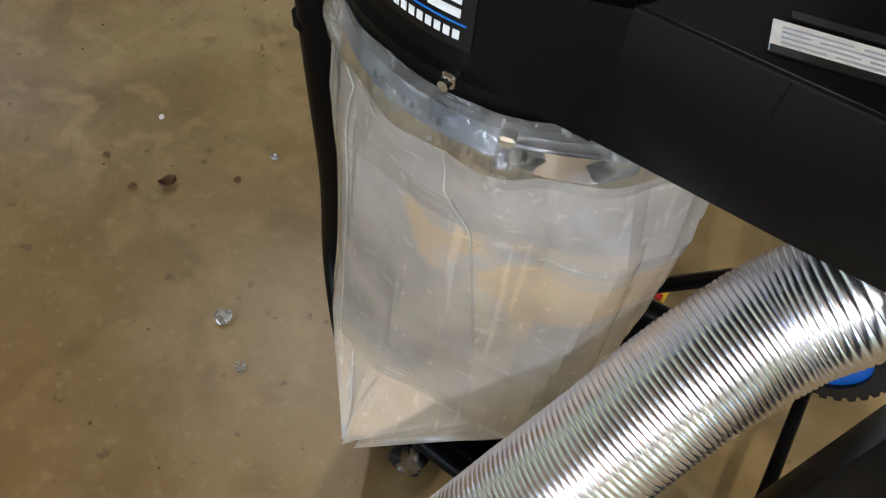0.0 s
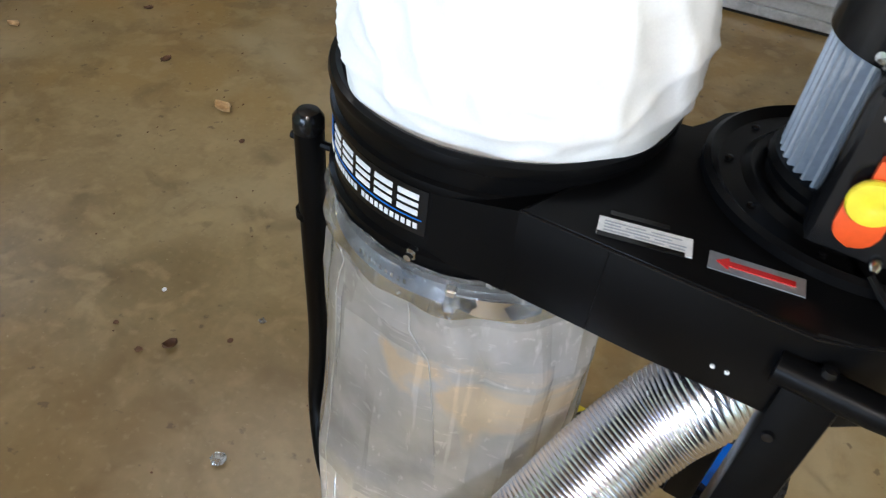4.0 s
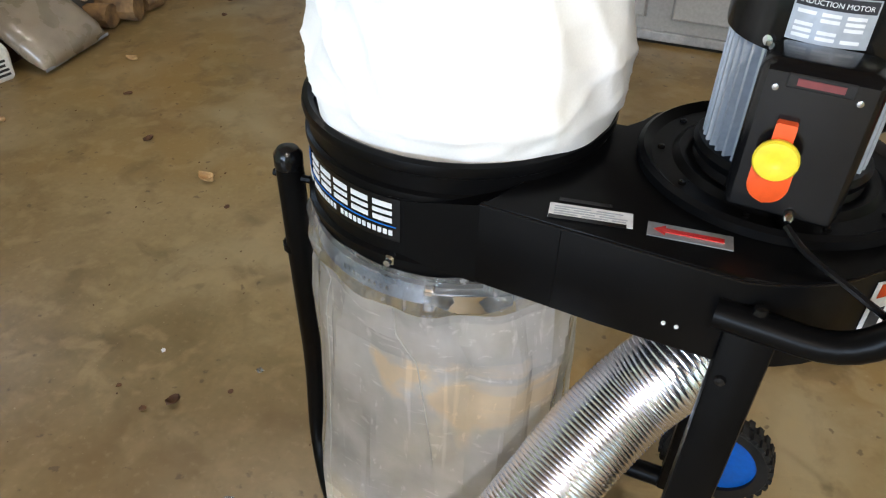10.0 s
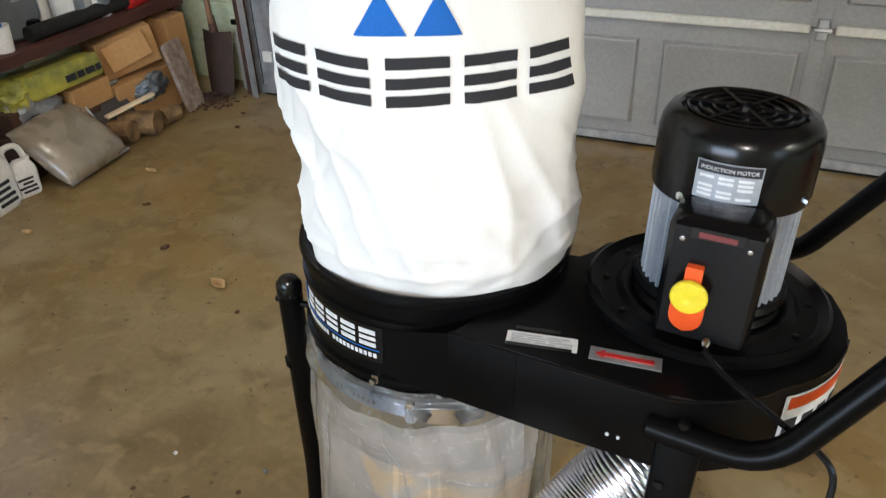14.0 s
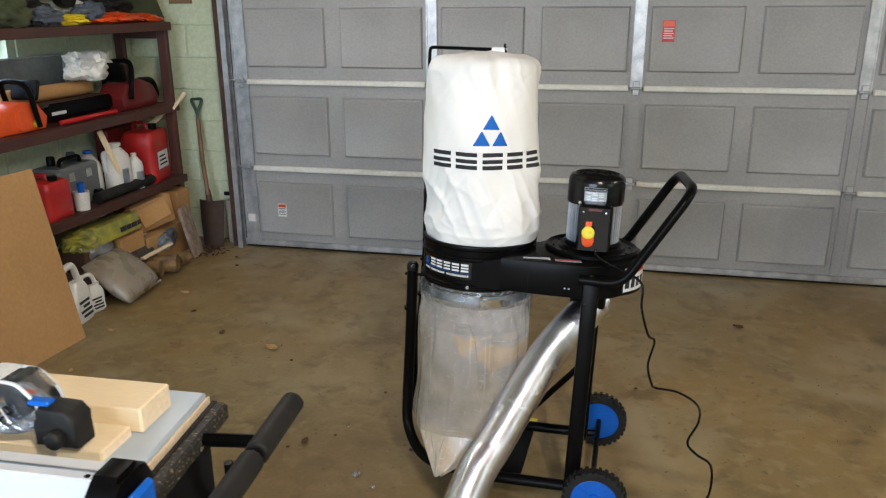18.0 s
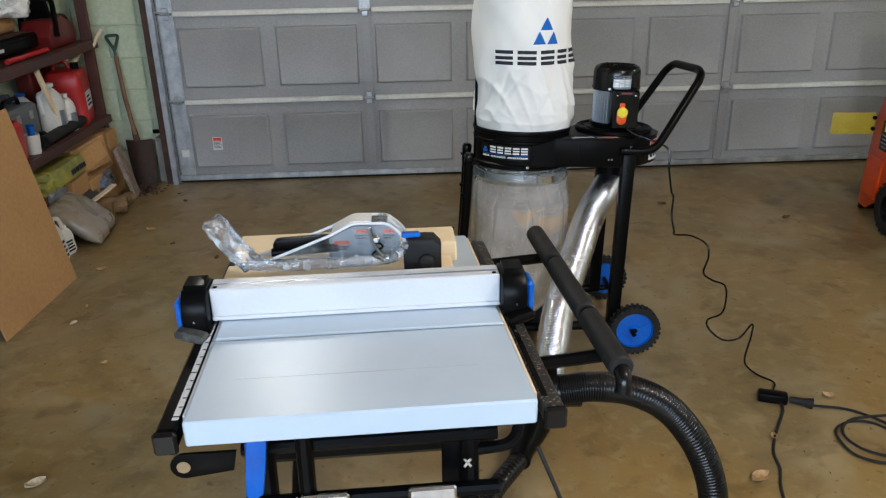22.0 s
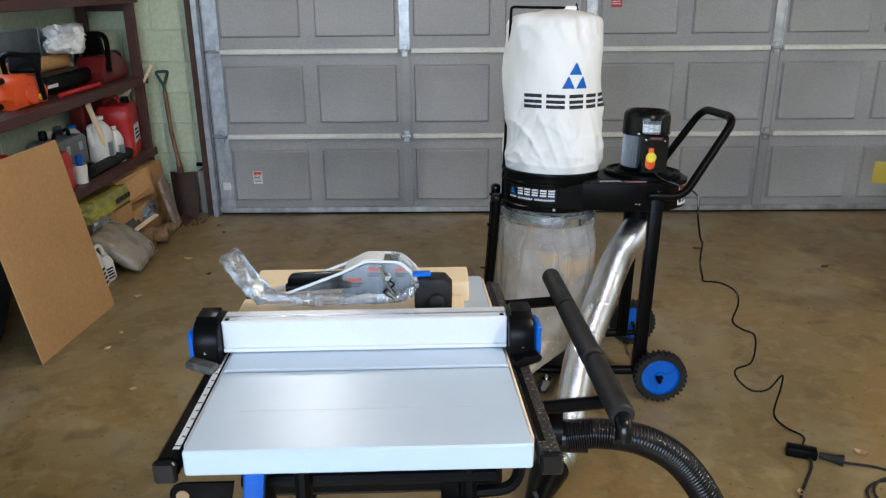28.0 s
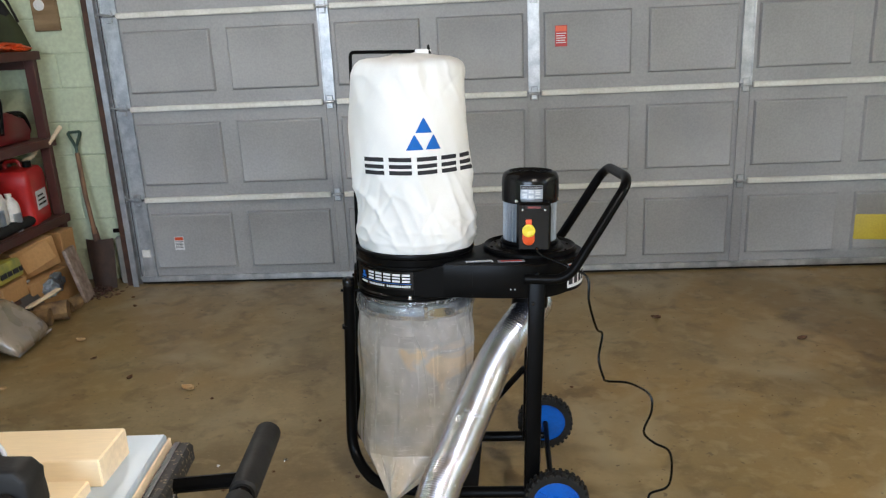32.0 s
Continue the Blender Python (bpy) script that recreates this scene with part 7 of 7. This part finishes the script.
for place, turn, h, lab in (((-0.285, -1.335, 0.0), 8, 0.20, "white plastic jug with black print and a loop handle"), ((-0.300, -1.205, 0.0), -14, 0.135, "small white plastic jug with black print beside the sand bag")):
    wj = thing("white_jug", lab, "jug", place, turn, "jugs on the floor")
    k = h / 0.20
    rings = []
    for f, z in ((0.90, 0.0), (1.0, 0.012), (1.0, 0.125), (0.93, 0.155), (0.70, 0.185), (0.45, 0.20)):
        rings.append([(x * f * (0.5 + 0.5 * k) - 0.10 * z * k, y * f * k + 0.12 * z * k, z * k) for x, y in rounded(0.085, 0.15, 0.028, 4)])
    body = part("jug_body", grid_skin(bmesh.new(), rings), M_WHITE, wj, "", True)
    part("jug_handle", T(round_corners([(-0.02, -0.045 * k, 0.17 * k), (-0.035, -0.055 * k, 0.275 * k), (-0.035, 0.045 * k, 0.285 * k), (-0.02, 0.06 * k, 0.19 * k)], 0.03), 0.017 * k, 10), M_WHITE, wj, "", True)
    part("jug_cap", L([(0, 0), (0.022 * k, 0), (0.022 * k, 0.03 * k), (0, 0.032 * k)], 16, pose(-0.02, 0.06 * k, 0.185 * k, -12, 0, 0)), M_WHITE, wj, "", True)
    part("jug_label", B((0.0445 * (0.5 + 0.5 * k) - 0.007 * k, 0.006 * k, 0.068 * k), (0.002, 0.115 * k, 0.10 * k), 0, (0, -6, 0)), M_PAPER, wj, "", True)
    for j in range(4):
        wdt = (0.085, 0.10, 0.06, 0.09)[j] * k
        part("print_bar", B((0.0462 * (0.5 + 0.5 * k) - 0.007 * k - 0.0026 * k * (j - 1.5), (0.006 - 0.008 * (j % 2)) * k, (0.034 + 0.024 * j) * k), (0.002, wdt, 0.013 * k), 0, (0, -6, 0)), M_INK_BLACK, wj, "", True)
chips = bmesh.new()
crng = random.Random(11)
for k in range(150):
    px, py = crng.gauss(-0.225, 0.05), crng.gauss(-0.17, 0.06)
    box(chips, (px, min(py, -0.03), crng.uniform(0.003, 0.045 * math.exp(-((px + 0.225) ** 2 + (py + 0.17) ** 2) / 0.006) + 0.004)), (crng.uniform(0.008, 0.03), crng.uniform(0.004, 0.012), 0.004), 0, (crng.uniform(-40, 40), crng.uniform(-40, 40), crng.uniform(0, 180)))
solid("bark_chips", chips, mat("bark_chip", (0.11, 0.05, 0.035), (0.06, 0.03, 0.02), rough=0.9), "small heap of dark brown bark chips by the shovel", "bark", kind="stuff")
solid("cardboard_sheet", B((-0.222, -1.82, 0.408), (0.008, 0.62, 0.832), 0.001, (0, -10.5, -3.5)), M_CARD, "large brown cardboard sheet leaning against the shelves", "cardboard")
tyre = thing("spare_wheel", "black tyre on a silver steel rim behind the cardboard", "wheel", (-0.50, -2.10, 0))
cw = facing((-0.50, -2.12, 0.33), (1, 0.05, 0))
part("tyre", lathe(bmesh.new(), [(0.19, -0.09), (0.27, -0.105), (0.318, -0.085), (0.33, -0.04), (0.33, 0.04), (0.318, 0.085), (0.27, 0.105), (0.19, 0.09), (0.19, -0.09)], 48, cw, False), M_RUBBER, tyre)
rimp = part("rim", L([(0, -0.05), (0.19, -0.08), (0.192, 0.085), (0.18, 0.09), (0.165, 0.05), (0.11, 0.045), (0.09, 0.075), (0.05, 0.08), (0, 0.08)], 40, cw), M_GALV, tyre, "silver steel rim")
for k in range(6):
    a = math.tau * k / 6
    part("rim_hole", L([(0, 0.051), (0.022, 0.051), (0.022, 0.053), (0, 0.053)], 12, cw @ Matrix.Translation((0.137 * math.cos(a), 0.137 * math.sin(a), 0))), M_BLACK, rimp)
jack = thing("floor_jack", "red hydraulic floor jack on the floor", "jack", (-0.42, -2.45, 0))
part("jack_body", B((-0.40, -2.42, 0.075), (0.12, 0.34, 0.08), 0.012), M_RED, jack)
part("jack_saddle", L([(0, 0.115), (0.035, 0.115), (0.04, 0.14), (0, 0.14)], 16, Matrix.Translation((-0.40, -2.30, 0))), M_BLACK, jack)
for y in (-2.55, -2.28):
    part("jack_wheel", T([(-0.47, y, 0.032), (-0.33, y, 0.032)], 0.031, 14), M_BLACK, jack)

# shovel leaning on the wall, board with a junction box
M_SHAFT = mat("worn_dark_ash", (0.24, 0.13, 0.06), (0.13, 0.07, 0.035), rough=0.6, scale=9, stretch=(4, 4, 0.6))
shv = thing("shovel", "rusty square shovel with a wooden shaft and green D-handle", "shovel", (-0.3, 0.0, 0))
part("shaft", T([(-0.338, 0.070, 0.82), (-0.312, 0.030, 0.56), (-0.272, -0.010, 0.335)], 0.014, 10), M_SHAFT, shv, "worn wooden shaft")
M_GREENPAINT = mat("dark_green_paint", (0.03, 0.07, 0.045), rough=0.5)
part("d_handle", T(round_corners([(-0.338, 0.070, 0.81), (-0.341, 0.076, 0.855), (-0.395, 0.098, 0.94), (-0.312, 0.103, 0.945), (-0.341, 0.077, 0.855)], 0.02), 0.0095, 8), M_GREENPAINT, shv, "dark green D-shaped grip")
part("shaft_socket", T([(-0.281, 0.003, 0.37), (-0.269, -0.006, 0.29)], [0.017, 0.022], 10), M_DARKWOOD, shv)
blade = bmesh.new()
rings = []
for i in range(9):
    v = i / 8
    rings.append([(-0.262 + 0.036 * v + (u - 0.5) * (0.172 - 0.035 * v * v), -0.022 - 0.085 * v + 0.03 * (2 * u - 1) ** 2, 0.30 - 0.29 * v) for u in (j / 10 for j in range(11))] + [(-0.262 + 0.036 * v + (u - 0.5) * (0.172 - 0.035 * v * v), -0.019 - 0.085 * v + 0.03 * (2 * u - 1) ** 2, 0.30 - 0.29 * v) for u in (j / 10 for j in range(10, -1, -1))])
part("blade", grid_skin(blade, rings), mat("rusty_steel", (0.060, 0.034, 0.024), (0.034, 0.021, 0.016), rough=0.7, metal=0.4, scale=18), shv, "rusty brown steel blade")
solid("wall_board", span(-0.475, -0.325, YN - 0.03, YN - 0.001, 1.53, 1.86, 0.003), M_LUMBER, "dark wooden board on the wall with a cover plate", "board")
solid("wall_strip", span(-0.405, -0.325, YN - 0.025, YN - 0.001, 1.862, 2.14, 0.003), M_DARKWOOD, "dark wooden strip up the wall", "board")
solid("cover_plate", L([(0, 0), (0.032, 0), (0.030, 0.004), (0, 0.005)], 24, facing((-0.425, YN - 0.0305, 1.675))), M_WHITE, "round white cover plate on the board", "cover plate")
ol = thing("wall_outlet", "white outlet box with a hanging cord", "outlet", (-0.40, 0.09, 2.1), kind="")
part("outlet_box", span(-0.43, -0.375, YN - 0.072, YN - 0.026, 2.06, 2.15, 0.004), M_WHITE, ol)
part("outlet_cord", T(smooth_path([(-0.385, 0.06, 2.15), (-0.388, 0.05, 2.22), (-0.384, 0.03, 2.30)], 5), 0.005, 6), M_WHITE, ol)
low = thing("base_bracket", "grey concrete stub with a black bolt at the door jamb", "bracket", (-0.1, 0.05, 0), kind="structure")
part("stub", span(-0.175, -0.118, 0.02, YN, 0, 0.30, 0.01), mat("bare_concrete", (0.30, 0.29, 0.26), (0.22, 0.21, 0.19), rough=0.9, scale=10, bump=0.4), low)
part("bolt_bar", span(-0.165, -0.06, 0.0, 0.018, 0.335, 0.36, 0.003), M_BLACK, low)

# ---- cords, leaves and litter on the floor ----
mc = thing("power_cord", "thin black power cord trailing from the dust collector over the floor", "cord", (2.6, -2.0, 0))
part("cord", T(smooth_path([STANCE @ Vector(q) for q in ((2.262, -2.249, 0.826), (2.285, -2.262, 0.812), (2.34, -2.285, 0.795), (2.40, -2.300, 0.765))] + [(2.405, -2.36, 0.70), (2.430, -2.335, 0.61), (2.452, -2.30, 0.575), (2.436, -2.345, 0.520), (2.450, -2.345, 0.462), (2.466, -2.318, 0.434), (2.53, -2.315, 0.425), (2.588, -2.322, 0.392), (2.592, -2.345, 0.350), (2.562, -2.388, 0.306), (2.585, -2.42, 0.288), (2.620, -2.45, 0.280), (2.628, -2.46, 0.23), (2.618, -2.46, 0.170), (2.570, -2.458, 0.145), (2.572, -2.475, 0.115), (2.615, -2.505, 0.085), (2.665, -2.525, 0.100), (2.712, -2.515, 0.150), (2.708, -2.53, 0.11), (2.685, -2.555, 0.02), (2.70, -2.62, 0.006), (2.738, -2.68, 0.006), (2.712, -2.735, 0.010)], 7), 0.0036, 7), M_BLACKGLOSS, mc)
ex = thing("extension_cord", "black extension cord with a plug block coiled on the floor", "cord", (2.8, -2.9, 0))
part("plug_block", B((2.685, -2.785, 0.018), (0.095, 0.042, 0.034), 0.007, (0, 0, -20), 2), M_BLACK, ex)
part("socket", T([(2.735, -2.803, 0.016), (2.775, -2.822, 0.016), (2.800, -2.832, 0.014)], [0.011, 0.013, 0.02], 10), M_RUBBER, ex)
part("coil", T(smooth_path([(2.80, -2.838, 0.012), (2.911, -2.861, 0.005), (2.985, -2.94, 0.005), (3.0, -3.03, 0.006), (2.965, -3.11, 0.006), (2.88, -3.14, 0.007), (2.80, -3.09, 0.007), (2.80, -2.985, 0.008), (2.87, -2.93, 0.008), (2.95, -2.95, 0.009), (2.985, -3.05, 0.010), (2.93, -3.12, 0.011), (2.84, -3.08, 0.012), (2.815, -3.0, 0.013), (2.88, -2.925, 0.012), (3.033, -2.902, 0.006), (3.185, -2.915, 0.005), (3.346, -2.796, 0.005), (3.584, -2.567, 0.005), (3.75, -2.30, 0.005), (4.3, -2.1, 0.005)], 7), 0.0045, 7), M_RUBBER, ex)
part("lead", T(smooth_path([(2.700, -2.80, 0.012), (2.695, -2.845, 0.006), (2.640, -2.93, 0.005), (2.590, -3.01, 0.005), (2.562, -3.07, 0.005), (2.548, -3.14, 0.005), (2.505, -3.25, 0.005), (2.47, -3.45, 0.005), (2.49, -3.8, 0.005), (2.45, -4.4, 0.005)], 7), 0.0045, 7), M_RUBBER, ex)

M_LEAF = [mat("dry_leaf_tan", (0.50, 0.34, 0.16), (0.36, 0.22, 0.09), rough=0.8, scale=60), mat("dry_leaf_brown", (0.13, 0.065, 0.03), (0.08, 0.04, 0.02), rough=0.85, scale=60), mat("dry_leaf_pale", (0.62, 0.52, 0.36), (0.5, 0.38, 0.22), rough=0.8, scale=60)]


def leaf(x, y, size, turn, k, curl):
    bm = bmesh.new()
    rings = []
    for i in range(9):
        u = i / 8
        w = 0.33 * math.sin(math.pi * u) ** 0.8 + 0.01
        rings.append([((u - 0.5) * size, s * w * size, 0.002 + curl * size * (abs(s) ** 2 * 0.5 + (u - 0.5) ** 2 * 0.9) + 0.0012 * math.sin(7 * u + 3 * s)) for s in (-1, -0.5, 0, 0.5, 1)])
    grid_skin(bm, rings, False)
    geo = bmesh.ops.extrude_face_region(bm, geom=bm.faces[:])
    bmesh.ops.translate(bm, verts=[v for v in geo["geom"] if isinstance(v, bmesh.types.BMVert)], vec=(0, 0, 0.0006))
    bmesh.ops.transform(bm, matrix=pose(x, y, 0, 0, 0, turn), verts=bm.verts[:])
    label = ("tan dry leaf lying on the concrete floor", "brown crumpled dry leaf on the concrete floor", "pale dry leaf lying on the concrete floor")[k]
    return solid("dry_leaf", bm, M_LEAF[k], label, "leaf", "dry leaves", sharp=50)


for x, y, s, t, k, c in ((0.813, -1.459, 0.060, -10, 0, 0.5), (0.50, -1.343, 0.034, 70, 1, 0.6), (0.038, -0.89, 0.05, 5, 0, 0.4), (-0.04, -1.434, 0.04, 20, 0, 0.5), (1.270, -2.173, 0.030, 60, 1, 0.9), (0.22, -1.12, 0.03, 40, 1, 0.4), (2.883, -2.781, 0.045, -30, 0, 0.5), (2.472, -3.178, 0.062, 20, 0, 0.5), (2.600, -2.985, 0.030, 80, 0, 0.5), (0.35, -3.05, 0.06, 35, 2, 0.4), (0.62, -3.35, 0.05, 50, 2, 0.4), (0.30, -2.35, 0.03, 30, 0, 0.4), (0.05, -2.0, 0.035, 60, 2, 0.3), (3.55, -1.05, 0.05, 15, 1, 0.3), (2.95, -0.75, 0.05, -20, 1, 0.3), (1.70, -1.05, 0.03, 10, 1, 0.5), (0.05, -1.85, 0.03, 100, 0, 0.4)):
    leaf(x, y, s, t, k, c)


def crumb(name, x, y, r, material, label, seed, flat=0.7):
    bm = bmesh.new()
    bmesh.ops.create_icosphere(bm, subdivisions=2, radius=1.0)
    for v in bm.verts:
        q = v.co * (1 + 0.55 * noise.noise(v.co * 2.3 + Vector((seed, seed, 0))))
        v.co = Vector((x + q.x * r, y + q.y * r, max(0.0, (q.z * flat + 0.6) * r)))
    return solid(name, bm, material, label, "litter", "floor litter", sharp=25)


for i, (x, y, r) in enumerate(((1.517, -2.325, 0.014), (1.592, -2.378, 0.008), (1.384, -2.027, 0.007), (1.15, -2.06, 0.005))):
    crumb("plastic_scrap", x, y, r, M_WRAP if i < 3 else M_PAPER, "small scrap of clear plastic on the floor", i * 3.1)
for i, (x, y, r) in enumerate(((1.36, -2.10, 0.006), (1.22, -2.21, 0.007), (1.66, -2.14, 0.009), (1.13, -2.18, 0.006), (1.65, -2.06, 0.008), (0.95, -1.55, 0.008), (1.45, -1.75, 0.007), (2.45, -1.5, 0.008), (0.1, -0.4, 0.012), (0.02, -0.25, 0.010), (-0.1, -0.2, 0.013))):
    crumb("dirt_clump", x, y, r, M_LEAF[1], "small dark clump of dirt on the floor", i * 2.3 + 1, 0.35)
crumbs = bmesh.new()
rng = random.Random(4)
for k in range(420):
    x, y, r = rng.uniform(-0.5, 3.6), rng.uniform(-3.6, -0.1), rng.uniform(0.0008, 0.0026)
    bmesh.ops.create_icosphere(crumbs, subdivisions=1, radius=r, matrix=Matrix.Translation((x, y, r * 0.5)) @ Matrix.Diagonal((1, rng.uniform(0.6, 2.2), 0.6, 1)))
solid("floor_grit", crumbs, M_LEAF[1], "scattered specks of dirt and sawdust on the floor", "grit", kind="stuff")

# ---- painted blocks of the walls, each standing a little proud of its joints ----
def block_mesh(w, h, d, seed):
    bm = B((0, 0, 0), (w, d, h), 0.004)
    for v in bm.verts:
        v.co.y += 0.0012 * noise.noise(v.co * 9 + Vector((seed, 0, 0)))
    me = link_mesh("block", bm, M_GREEN)
    return me


BLOCKS = {}


def block(wall, x, y, z, w, along):
    key = (round(w, 3), len(BLOCKS) % 3 if (round(w, 3), 0) in BLOCKS and (round(w, 3), 1) in BLOCKS and (round(w, 3), 2) in BLOCKS else sum((round(w, 3), k) in BLOCKS for k in range(3)))
    key = (key[0], min(2, key[1])) if key not in BLOCKS else key
    if key not in BLOCKS:
        BLOCKS[key] = block_mesh(w, 0.194, 0.014, 3.7 * len(BLOCKS))
    ob = new("block", BLOCKS[key])
    ob.parent = wall
    ob.matrix_basis = pose(x, y, z, 0, 0, 0 if along == "x" else 90)


wall_n, wall_w = bpy.data.objects["wall_north"], bpy.data.objects["wall_west"]
for r in range(13):
    z = 0.1 + 0.2 * r
    off = 0.2 if r % 2 else 0.0
    x = XL + 0.012
    first = 0.194 if off else 0.394
    while x < -0.13:
        w = min(first, -0.125 - x)
        if w > 0.03:
            block(wall_n, x + w / 2, YN - 0.001, z, w, "x")
        x += first + 0.006
        first = 0.394
    y, first = YN - 0.014, 0.394 if off else 0.194
    while y > -3.6:
        w = first
        if not (1.12 < z < 1.88 and y - w < -0.90 and y > -1.74):
            block(wall_w, XL + 0.001, y - w / 2, z, w, "y")
        y -= first + 0.006
        first = 0.394
